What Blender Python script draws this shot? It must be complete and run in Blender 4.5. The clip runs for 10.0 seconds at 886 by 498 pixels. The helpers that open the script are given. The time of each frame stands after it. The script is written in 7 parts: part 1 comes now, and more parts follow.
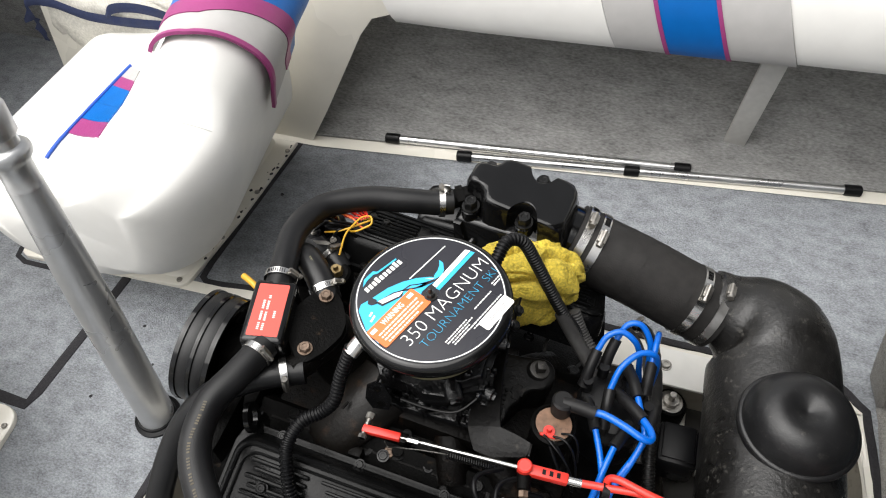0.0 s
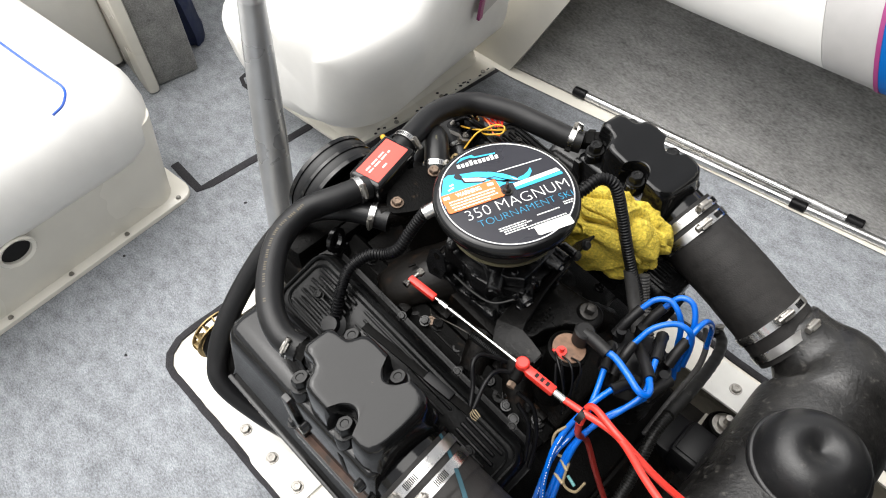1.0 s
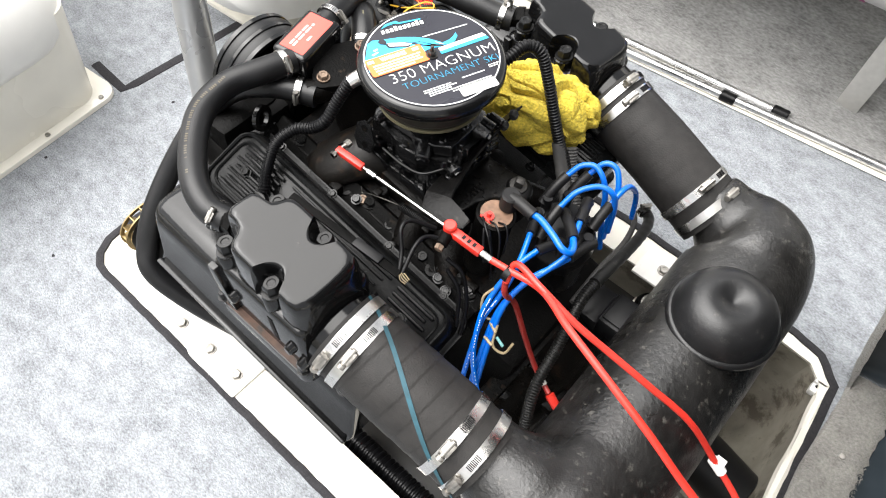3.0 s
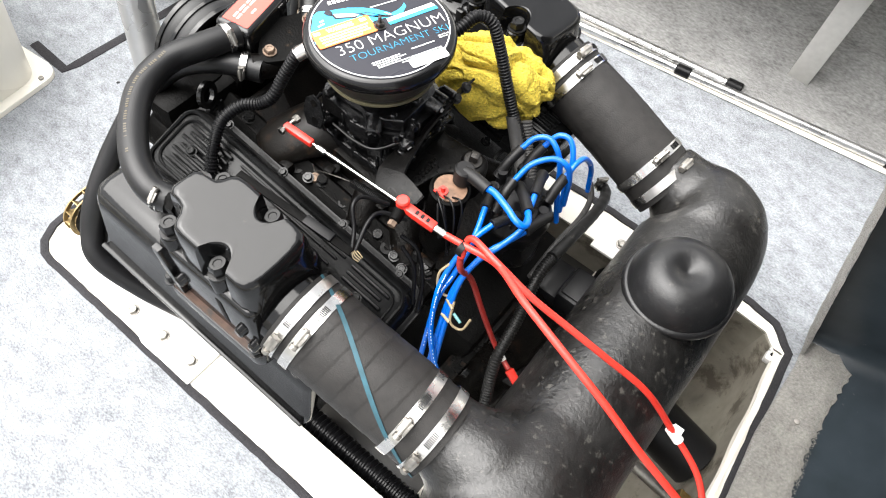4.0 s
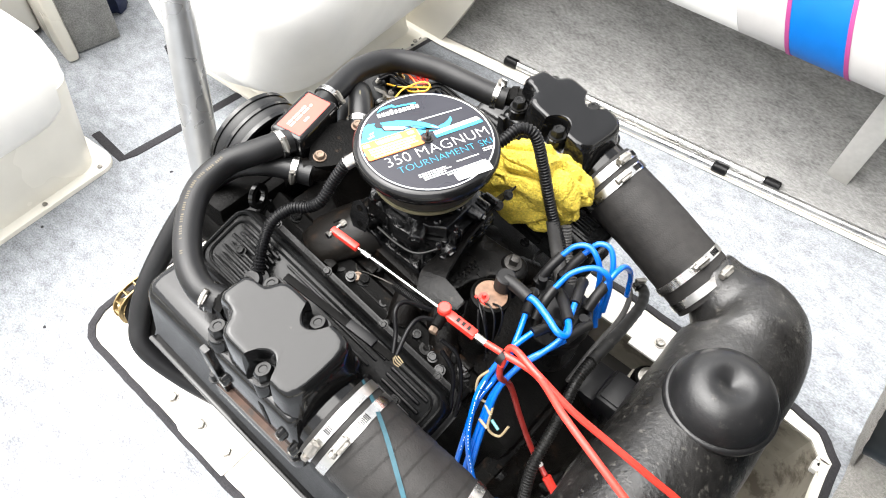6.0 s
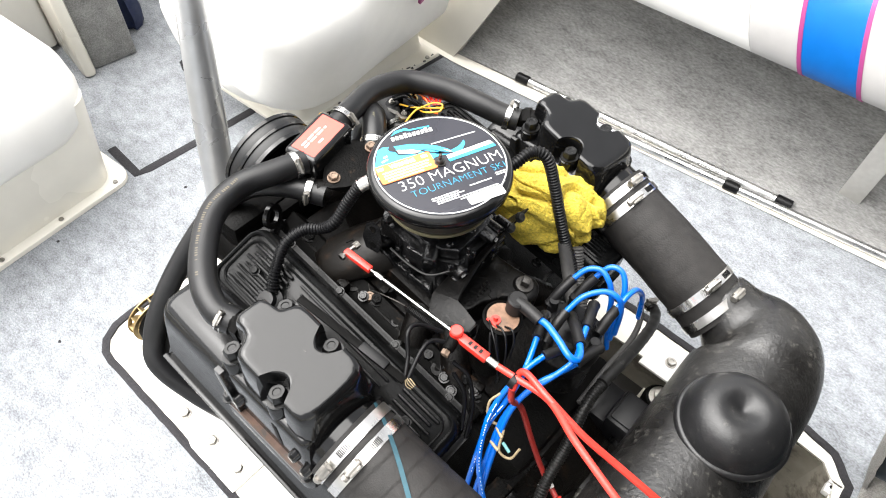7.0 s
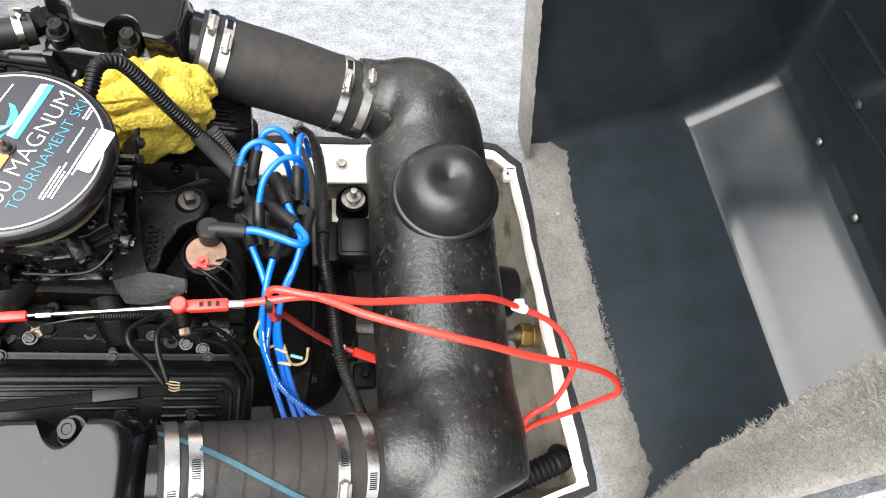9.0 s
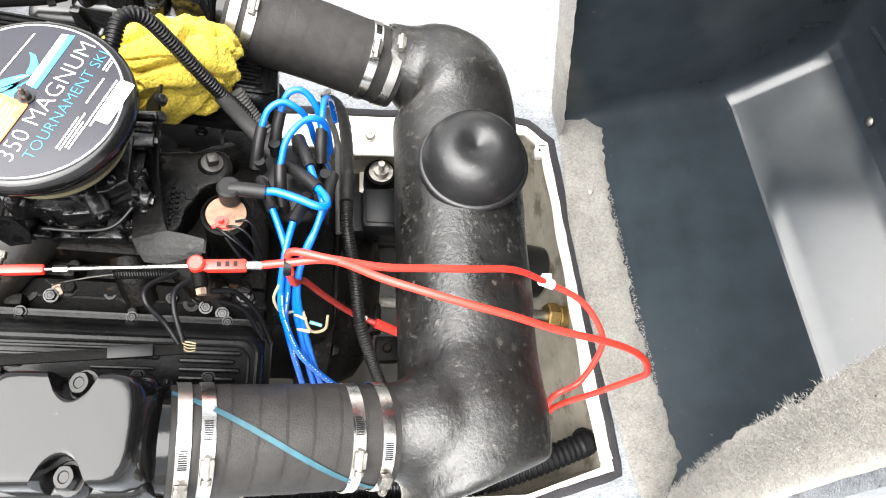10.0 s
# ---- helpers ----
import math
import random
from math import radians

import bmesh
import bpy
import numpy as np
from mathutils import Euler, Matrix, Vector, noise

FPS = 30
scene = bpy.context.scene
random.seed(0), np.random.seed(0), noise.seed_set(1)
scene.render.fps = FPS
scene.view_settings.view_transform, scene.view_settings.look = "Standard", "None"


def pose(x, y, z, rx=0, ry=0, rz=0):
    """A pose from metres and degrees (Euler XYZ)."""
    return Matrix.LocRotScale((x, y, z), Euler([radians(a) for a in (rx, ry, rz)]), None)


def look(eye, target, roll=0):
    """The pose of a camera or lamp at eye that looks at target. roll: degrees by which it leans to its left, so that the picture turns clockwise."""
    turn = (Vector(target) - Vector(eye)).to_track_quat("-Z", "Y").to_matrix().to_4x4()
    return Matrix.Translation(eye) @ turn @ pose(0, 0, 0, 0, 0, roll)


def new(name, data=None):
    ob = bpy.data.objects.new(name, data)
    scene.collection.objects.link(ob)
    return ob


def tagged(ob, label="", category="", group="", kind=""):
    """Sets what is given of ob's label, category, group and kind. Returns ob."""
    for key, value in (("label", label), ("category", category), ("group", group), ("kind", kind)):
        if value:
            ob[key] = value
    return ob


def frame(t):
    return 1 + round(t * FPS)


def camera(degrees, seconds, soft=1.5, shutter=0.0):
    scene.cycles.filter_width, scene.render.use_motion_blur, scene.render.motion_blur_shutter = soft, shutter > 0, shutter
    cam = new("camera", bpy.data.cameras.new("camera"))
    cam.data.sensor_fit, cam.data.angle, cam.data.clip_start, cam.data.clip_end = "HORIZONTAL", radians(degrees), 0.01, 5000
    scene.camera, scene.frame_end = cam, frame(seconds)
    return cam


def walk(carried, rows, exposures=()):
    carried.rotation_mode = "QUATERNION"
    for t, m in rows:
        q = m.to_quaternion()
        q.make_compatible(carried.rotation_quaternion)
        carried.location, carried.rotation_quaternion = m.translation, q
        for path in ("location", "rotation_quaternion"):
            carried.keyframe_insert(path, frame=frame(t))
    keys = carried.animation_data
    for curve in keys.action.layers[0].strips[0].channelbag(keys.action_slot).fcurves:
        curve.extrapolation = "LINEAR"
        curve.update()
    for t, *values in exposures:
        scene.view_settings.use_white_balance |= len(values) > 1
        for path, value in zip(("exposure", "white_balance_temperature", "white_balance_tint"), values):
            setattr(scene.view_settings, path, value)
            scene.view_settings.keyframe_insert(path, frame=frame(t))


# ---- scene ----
cam = camera(65.6, 10.0, soft=1.1)
PATH = [
    (0, (0.189, -0.434, 1.268), (-0.258, 0.721, -0.303), -4.6),
    (0.2, (0.197, -0.434, 1.274), (-0.358, 0.688, -0.285), -2.5),
    (0.5, (0.303, -0.458, 1.291), (-0.566, 0.461, -0.258), -5.8),
    (0.7, (0.363, -0.475, 1.286), (-0.545, 0.338, -0.3), -5.1),
    (1, (0.386, -0.492, 1.27), (-0.487, 0.344, -0.324), -1.7),
    (1.5, (0.41, -0.494, 1.257), (-0.437, 0.286, -0.379), -2.8),
    (2, (0.432, -0.504, 1.252), (-0.388, 0.295, -0.388), -2.6),
    (2.5, (0.451, -0.52, 1.229), (-0.257, 0.297, -0.454), 2.1),
    (3, (0.463, -0.527, 1.218), (-0.203, 0.295, -0.479), 3.0),
    (4.3, (0.477, -0.514, 1.198), (-0.075, 0.343, -0.522), 6.9),
    (4.5, (0.475, -0.516, 1.205), (-0.12, 0.342, -0.501), 5.3),
    (5, (0.465, -0.514, 1.216), (-0.175, 0.34, -0.476), 3.6),
    (5.5, (0.453, -0.503, 1.22), (-0.218, 0.378, -0.445), 3.8),
    (6, (0.443, -0.501, 1.237), (-0.303, 0.422, -0.373), 3.2),
    (7.3, (0.427, -0.491, 1.259), (-0.352, 0.428, -0.338), 2.5),
    (7.5, (0.419, -0.485, 1.263), (-0.304, 0.415, -0.371), 3.4),
    (8, (0.329, -0.441, 1.266), (-0.147, 0.55, -0.405), 3.5),
    (8.2, (0.295, -0.428, 1.266), (-0.04, 0.579, -0.429), 3.3),
    (8.5, (0.265, -0.406, 1.254), (0.212, 0.595, -0.476), 7.5),
    (8.6, (0.271, -0.412, 1.244), (0.307, 0.584, -0.49), 9.0),
    (8.8, (0.288, -0.411, 1.23), (0.506, 0.486, -0.544), 14.8),
    (9, (0.304, -0.404, 1.228), (0.666, 0.391, -0.571), 21.5),
    (9.2, (0.328, -0.408, 1.209), (0.779, 0.31, -0.602), 24.7),
    (9.5, (0.343, -0.404, 1.203), (0.866, 0.279, -0.603), 27.8),
    (9.8, (0.338, -0.413, 1.19), (0.724, 0.339, -0.623), 21.6),
    (10, (0.318, -0.418, 1.193), (0.588, 0.355, -0.632), 18.3),
]

walk(cam, [(t, look(eye, target, roll)) for t, eye, target, roll in PATH], [(0, 0.8), (0.5, 1.14), (1, 1.1), (2.0, 1.48), (2.5, 1.55), (3.0, 1.70), (4.5, 2.08), (5.5, 2.25), (6, 2.25), (7.5, 1.85), (8.0, 1.70), (8.5, 1.63), (9.0, 2.0), (9.5, 2.38), (10, 2.62)])

# ---- world and light ----
world = bpy.data.worlds.new("sky")
scene.world = world
world.use_nodes = True
wn = world.node_tree
sky = wn.nodes.new("ShaderNodeTexSky")
sky.sky_type = "NISHITA"
sky.sun_disc = False
sky.sun_elevation = radians(68)
sky.sun_rotation = radians(241)
sky.dust_density = 4.0
hazy = wn.nodes.new("ShaderNodeHueSaturation")
hazy.inputs["Saturation"].default_value = 0.12
wn.links.new(sky.outputs[0], hazy.inputs["Color"])
wn.links.new(hazy.outputs[0], wn.nodes["Background"].inputs[0])
wn.nodes["Background"].inputs[1].default_value = 0.10
sun = bpy.data.lights.new("sun", "SUN")
sun.energy, sun.angle, sun.color = 2.6, radians(78), (1.0, 0.975, 0.94)
sun_ob = new("sun", sun)
sun_ob.matrix_world = look((-1.4, -0.78, 4.0), (0, 0, 0))


# ---- materials ----
def material(name, base, rough=0.5, metal=0.0, vary=0.3, scale=40.0, bump=0.0, bump_scale=200.0, spot=None, spot_scale=18.0,
             spot_at=0.62, rough_vary=0.15, coat=0.0, broad=0.4, sheen=0.0, stretch=(1, 1, 1), spec=0.5):
    m = bpy.data.materials.new(name)
    m.use_nodes = True
    nt = m.node_tree
    n, l = nt.nodes, nt.links
    b = n["Principled BSDF"]
    co = n.new("ShaderNodeTexCoord")
    mp = n.new("ShaderNodeMapping")
    mp.inputs["Scale"].default_value = stretch
    l.new(co.outputs["Object"], mp.inputs[0])
    fine = n.new("ShaderNodeTexNoise")
    fine.inputs["Scale"].default_value, fine.inputs["Detail"].default_value = scale, 6
    wide = n.new("ShaderNodeTexNoise")
    wide.inputs["Scale"].default_value, wide.inputs["Detail"].default_value = scale * 0.13, 4
    for k in (fine, wide):
        l.new(mp.outputs[0], k.inputs["Vector"])
    add = n.new("ShaderNodeMath")
    add.operation = "MULTIPLY_ADD"
    l.new(fine.outputs["Fac"], add.inputs[0])
    add.inputs[1].default_value = 1 - broad
    half = n.new("ShaderNodeMath")
    half.operation = "MULTIPLY"
    l.new(wide.outputs["Fac"], half.inputs[0])
    half.inputs[1].default_value = broad
    l.new(half.outputs[0], add.inputs[2])
    ramp = n.new("ShaderNodeMapRange")
    ramp.inputs["From Min"].default_value, ramp.inputs["From Max"].default_value = 0.3, 0.7
    ramp.inputs["To Min"].default_value, ramp.inputs["To Max"].default_value = 1 - vary, 1 + vary
    l.new(add.outputs[0], ramp.inputs["Value"])
    mul = n.new("ShaderNodeVectorMath")
    mul.operation = "SCALE"
    mul.inputs[0].default_value = base
    l.new(ramp.outputs[0], mul.inputs["Scale"])
    colour = mul.outputs[0]
    if spot:
        sp = n.new("ShaderNodeTexNoise")
        sp.inputs["Scale"].default_value, sp.inputs["Detail"].default_value, sp.inputs["Roughness"].default_value = spot_scale, 8, 0.7
        l.new(co.outputs["Object"], sp.inputs["Vector"])
        cut = n.new("ShaderNodeMapRange")
        cut.inputs["From Min"].default_value, cut.inputs["From Max"].default_value = spot_at, spot_at + 0.1
        l.new(sp.outputs["Fac"], cut.inputs["Value"])
        mix = n.new("ShaderNodeMix")
        mix.data_type = "RGBA"
        l.new(cut.outputs[0], mix.inputs["Factor"])
        l.new(colour, mix.inputs["A"])
        mix.inputs["B"].default_value = (*spot, 1)
        colour = mix.outputs["Result"]
    l.new(colour, b.inputs["Base Color"])
    rr = n.new("ShaderNodeMapRange")
    rr.inputs["From Min"].default_value, rr.inputs["From Max"].default_value = 0.3, 0.7
    rr.inputs["To Min"].default_value, rr.inputs["To Max"].default_value = max(0.03, rough - rough_vary), min(1, rough + rough_vary)
    l.new(wide.outputs["Fac"], rr.inputs["Value"])
    l.new(rr.outputs[0], b.inputs["Roughness"])
    b.inputs["Metallic"].default_value = metal
    b.inputs["Coat Weight"].default_value = coat
    b.inputs["Coat Roughness"].default_value = 0.08
    b.inputs["Sheen Weight"].default_value = sheen
    b.inputs["Specular IOR Level"].default_value = spec
    if bump:
        bn = n.new("ShaderNodeTexNoise")
        bn.inputs["Scale"].default_value, bn.inputs["Detail"].default_value, bn.inputs["Roughness"].default_value = bump_scale, 5, 0.65
        l.new(mp.outputs[0], bn.inputs["Vector"])
        bp = n.new("ShaderNodeBump")
        bp.inputs["Strength"].default_value, bp.inputs["Distance"].default_value = min(1, bump), 0.004 * max(1, bump)
        l.new(bn.outputs["Fac"], bp.inputs["Height"])
        l.new(bp.outputs[0], b.inputs["Normal"])
    return m


CARPET = material("grey marine carpet", (0.288, 0.304, 0.325), 0.95, vary=0.52, scale=330, broad=0.38, bump=1.4, bump_scale=430, stretch=(0.62, 1, 1), sheen=0.1, rough_vary=0.03, spec=0.1)
# carpet colour drops softly to 0.6 round a point between seat and bay
FLOOR_CARPET = CARPET.copy()
FLOOR_CARPET.name = "grey marine carpet with a darker patch"
_n, _l = FLOOR_CARPET.node_tree.nodes, FLOOR_CARPET.node_tree.links
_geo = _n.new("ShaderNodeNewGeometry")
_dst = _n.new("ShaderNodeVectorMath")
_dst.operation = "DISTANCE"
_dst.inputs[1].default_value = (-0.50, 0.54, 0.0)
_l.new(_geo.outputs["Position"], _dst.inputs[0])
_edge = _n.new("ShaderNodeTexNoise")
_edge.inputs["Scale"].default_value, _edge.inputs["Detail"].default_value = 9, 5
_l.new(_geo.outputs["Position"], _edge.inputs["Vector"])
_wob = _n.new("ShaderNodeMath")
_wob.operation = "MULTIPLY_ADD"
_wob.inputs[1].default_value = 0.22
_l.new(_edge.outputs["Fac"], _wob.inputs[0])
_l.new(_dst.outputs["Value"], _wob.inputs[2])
_tone = _n.new("ShaderNodeMapRange")
_tone.interpolation_type = "SMOOTHSTEP"
_tone.inputs["From Min"].default_value, _tone.inputs["From Max"].default_value = 0.26, 0.52
_tone.inputs["To Min"].default_value, _tone.inputs["To Max"].default_value = 0.60, 1.0
_l.new(_wob.outputs[0], _tone.inputs["Value"])
_toned = _n.new("ShaderNodeVectorMath")
_toned.operation = "SCALE"
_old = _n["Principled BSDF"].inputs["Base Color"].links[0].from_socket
_l.new(_old, _toned.inputs[0])
_l.new(_tone.outputs[0], _toned.inputs["Scale"])
_l.new(_toned.outputs[0], _n["Principled BSDF"].inputs["Base Color"])
CARPET_DARK = material("shaded hull carpet", (0.27, 0.268, 0.262), 0.95, vary=0.5, scale=260, bump=1.0, bump_scale=480, sheen=0.3, rough_vary=0.03, spec=0.1, stretch=(0.35, 1, 1))
FLEECE = material("carpet backing trim", (0.245, 0.233, 0.210), 0.97, vary=0.5, scale=220, bump=1.6, bump_scale=420, sheen=0.4, rough_vary=0.02, spec=0.1)
FRINGE = material("pale carpet pile", (0.33, 0.315, 0.28), 0.95, vary=0.4, scale=260, bump=1.0, bump_scale=500, sheen=0.2, spec=0.1)
BINDING = material("black carpet binding", (0.035, 0.034, 0.037), 0.9, vary=0.4, scale=300, bump=0.8, bump_scale=700, spec=0.2)
GELCOAT = material("cream gelcoat", (0.74, 0.71, 0.63), 0.28, vary=0.05, scale=14, coat=0.4, spot=(0.42, 0.38, 0.30), spot_scale=30, spot_at=0.70)
GELCOAT_DARK = material("charcoal gelcoat", (0.024, 0.031, 0.037), 0.19, vary=0.25, scale=16, spec=0.5, coat=0.10, spot=(0.11, 0.115, 0.12), spot_scale=60, spot_at=0.66, rough_vary=0.08)
VINYL = material("white vinyl", (0.76, 0.75, 0.72), 0.42, vary=0.04, scale=20, bump=0.12, bump_scale=900)
VINYL_GREY = material("silver grey vinyl", (0.44, 0.43, 0.42), 0.45, vary=0.06, scale=30, bump=0.12, bump_scale=900)
VINYL_BLUE = material("blue vinyl", (0.0, 0.115, 0.42), 0.42, spec=0.32, vary=0.08, scale=30, bump=0.12, bump_scale=900)
VINYL_PINK = material("magenta vinyl", (0.30, 0.045, 0.17), 0.45, spec=0.35, vary=0.08, scale=30, bump=0.12, bump_scale=900)
PIPING_BLUE = material("blue piping", (0.01, 0.08, 0.45), 0.4, vary=0.05)
NAVY = material("navy webbing", (0.012, 0.02, 0.06), 0.8, vary=0.3, scale=300)
BLACK_PAINT = material("black engine enamel", (0.0042, 0.0042, 0.0044), 0.13, vary=0.3, scale=30, coat=0.0, spec=0.38, bump=0.10, bump_scale=20, spot=(0.05, 0.045, 0.038), spot_scale=44, spot_at=0.68, rough_vary=0.12)
BLACK_GRIME = material("oily black casting", (0.002, 0.0019, 0.0018), 0.5, spec=0.06, vary=0.5, scale=60, bump=0.35, bump_scale=260, spot=(0.035, 0.025, 0.017), spot_scale=34, spot_at=0.63, rough_vary=0.18)
VALVE_COVER = material("satin black valve cover", (0.0032, 0.0033, 0.0034), 0.30, vary=0.4, scale=40, spec=0.17, bump=0.15, bump_scale=160, spot=(0.018, 0.015, 0.012), spot_scale=30, spot_at=0.66)
FAN = material("tarnished yellow zinc", (0.26, 0.19, 0.09), 0.45, 0.8, vary=0.4, scale=90)
OLIVE = material("olive gasket", (0.09, 0.082, 0.045), 0.6, vary=0.2)
RUNNER = material("satin dusty casting", (0.0065, 0.0056, 0.0048), 0.36, vary=0.45, scale=50, spec=0.20, bump=0.2, bump_scale=160, spot=(0.030, 0.018, 0.011), spot_scale=24, spot_at=0.56)
NECK = material("oily casting with rust", (0.0026, 0.0022, 0.0019), 0.40, spec=0.11, vary=0.5, scale=60, bump=0.4, bump_scale=200, spot=(0.024, 0.014, 0.009), spot_scale=26, spot_at=0.58, rough_vary=0.2)
CARB = material("glossy black carburettor paint", (0.0032, 0.0032, 0.0035), 0.14, vary=0.4, scale=60, spec=0.55, bump=0.55, bump_scale=85, spot=(0.03, 0.026, 0.021), spot_scale=70, spot_at=0.68, rough_vary=0.10)
SHEET = material("dusty black sheet metal", (0.0036, 0.0034, 0.0033), 0.36, vary=0.5, scale=60, spec=0.15, bump=0.3, bump_scale=120, spot=(0.026, 0.022, 0.018), spot_scale=48, spot_at=0.62, rough_vary=0.14)
RUST = material("rusty casting", (0.055, 0.03, 0.02), 0.75, vary=0.6, scale=80, bump=0.4, bump_scale=260, spot=(0.03, 0.024, 0.02), spot_scale=40, spot_at=0.52)
RUBBER = material("black rubber hose", (0.0065, 0.0065, 0.007), 0.40, spec=0.34, vary=0.25, scale=60, bump=0.08, bump_scale=500, spot=(0.024, 0.023, 0.021), spot_scale=30, spot_at=0.66, rough_vary=0.12)
RUBBER_GREY = material("wrapped exhaust rubber", (0.0165, 0.0154, 0.0146), 0.58, spec=0.30, vary=0.4, scale=60, bump=0.25, bump_scale=420, rough_vary=0.1)
MUFFLER = material("moulded black fibreglass", (0.0088, 0.0084, 0.0080), 0.33, vary=0.6, scale=70, bump=0.34, bump_scale=130, spot=(0.060, 0.057, 0.051), spot_scale=80, spot_at=0.575, rough_vary=0.15, spec=0.50)
CAP_RUBBER = material("smooth moulded cap", (0.009, 0.009, 0.0095), 0.36, spec=0.4, vary=0.25, scale=30, rough_vary=0.08, bump=0.12, bump_scale=140, spot=(0.035, 0.033, 0.03), spot_scale=110, spot_at=0.59)
PLASTIC_BLACK = material("black plastic", (0.004, 0.004, 0.0045), 0.35, spec=0.19, vary=0.3, scale=50)
STEEL = material("stainless steel", (0.62, 0.61, 0.59), 0.24, 1.0, vary=0.12, scale=120, bump=0.05, bump_scale=600)
STEEL_DULL = material("weathered zinc", (0.32, 0.305, 0.28), 0.42, 1.0, vary=0.35, scale=120, bump=0.2, bump_scale=300)
BOLT_BLACK = material("black painted bolt", (0.005, 0.005, 0.005), 0.34, vary=0.5, scale=120, spec=0.3, spot=(0.05, 0.036, 0.024), spot_scale=90, spot_at=0.66)
ALUMINIUM = material("anodised aluminium tube", (0.60, 0.60, 0.60), 0.3, 1.0, vary=0.06, scale=60)
PYLON = material("satin grey anodised pole", (0.42, 0.425, 0.43), 0.36, 0.6, vary=0.06, scale=40)
PYLON_NECK = material("brushed grey aluminium", (0.50, 0.505, 0.51), 0.42, 0.75, vary=0.10, scale=60, bump=0.06, bump_scale=500)
BRASS = material("brass fitting", (0.45, 0.31, 0.12), 0.35, 1.0, vary=0.3, scale=150)
CONDUIT = material("dusty black plastic", (0.006, 0.0058, 0.0056), 0.46, vary=0.4, scale=80, spec=0.35, spot=(0.035, 0.033, 0.03), spot_scale=60, spot_at=0.6)
ARRESTOR = material("oiled dull metal", (0.075, 0.07, 0.058), 0.38, 0.7, vary=0.25, scale=60, bump=0.1, bump_scale=400)
BOLT_WORN = material("worn dark bolt", (0.03, 0.028, 0.026), 0.35, 0.5, vary=0.5, scale=120, spot=(0.20, 0.18, 0.15), spot_scale=110, spot_at=0.60)
BOLT_RUSTY = material("rusty bolt", (0.16, 0.115, 0.085), 0.5, 0.7, vary=0.4, scale=150)
RED_PLASTIC = material("red plastic", (0.58, 0.028, 0.018), 0.38, vary=0.12, scale=80)
RED_CABLE = material("red cable sheath", (0.60, 0.034, 0.022), 0.4, vary=0.12, scale=60, spot=(0.40, 0.03, 0.02), spot_scale=40, spot_at=0.62)
BLUE_WIRE = material("blue ignition lead", (0.0, 0.105, 0.50), 0.32, vary=0.1, scale=60)
BOOT = material("black lead boot", (0.0068, 0.0066, 0.0068), 0.45, spec=0.27, vary=0.25, scale=60)
TOWEL = material("yellow microfibre", (0.68, 0.52, 0.07), 0.95, vary=0.5, scale=260, bump=1.6, bump_scale=330, sheen=0.05, rough_vary=0.03, spec=0.1)
COIL_TAN = material("tan coil resin", (0.17, 0.098, 0.062), 0.6, vary=0.5, scale=120, spot=(0.05, 0.03, 0.02), spot_scale=70, spot_at=0.56)
HULL_INNER = material("stained bilge gelcoat", (0.24, 0.22, 0.18), 0.5, vary=0.35, scale=22, spot=(0.10, 0.085, 0.065), spot_scale=12, spot_at=0.52)
BILGE = material("oily dark bilge", (0.03, 0.028, 0.025), 0.35, vary=0.5, scale=20)
WHITE_INK = material("white print", (0.80, 0.80, 0.78), 0.35, vary=0.03)
CYAN_INK = material("cyan print", (0.03, 0.42, 0.72), 0.35, vary=0.05)
BLACK_INK = material("black decal film", (0.014, 0.014, 0.020), 0.30, vary=0.12, coat=0.15, spec=0.35)
ORANGE_INK = material("orange sticker", (0.80, 0.16, 0.035), 0.35, vary=0.05)
RED_INK = material("red warning sticker", (0.62, 0.07, 0.05), 0.38, vary=0.06)
PAPER = material("white sticker", (0.78, 0.77, 0.74), 0.45, vary=0.04)
HOSE_PRINT = material("faded tan print", (0.075, 0.062, 0.040), 0.6, vary=0.5, scale=300)
TEAL = material("teal hose stripe", (0.014, 0.058, 0.078), 0.6, vary=0.4, scale=80)
YELLOW_WIRE = material("yellow wire", (0.60, 0.33, 0.02), 0.45, vary=0.1)
CONNECTOR = material("clear blue-green sleeve", (0.10, 0.26, 0.26), 0.3, vary=0.2)
STRING = material("tan wire", (0.28, 0.22, 0.13), 0.6, vary=0.2)
GREY_TAPE = material("worn dark tape", (0.030, 0.029, 0.028), 0.6, vary=0.4, scale=120)

# ---- mesh helpers ----
U = 0.87  # plan units to metres


def smooth(me, degrees=38):
    me.polygons.foreach_set("use_smooth", [True] * len(me.polygons))
    me.set_sharp_from_angle(angle=radians(degrees))


def thing(name, base, label, category, group="", kind=""):
    ob = new(name)
    ob.empty_display_size = 0.05
    ob.location = Vector(base) * U
    return tagged(ob, label, category, group, kind)


def root_of(ob):
    while ob.parent:
        ob = ob.parent
    return ob


def part(name, bm, mat, parent=None, label="", deg=38):
    """One mesh from a bmesh in plan units; under a thing or a part, or top-level."""
    bm.transform(Matrix.Scale(U, 4))
    bmesh.ops.recalc_face_normals(bm, faces=bm.faces)
    if parent:
        bm.transform(Matrix.Translation(-root_of(parent).location))
    me = bpy.data.meshes.new(name)
    bm.to_mesh(me)
    bm.free()
    me.materials.append(mat)
    smooth(me, deg)
    ob = new(name, me)
    ob.parent = parent
    return tagged(ob, label)


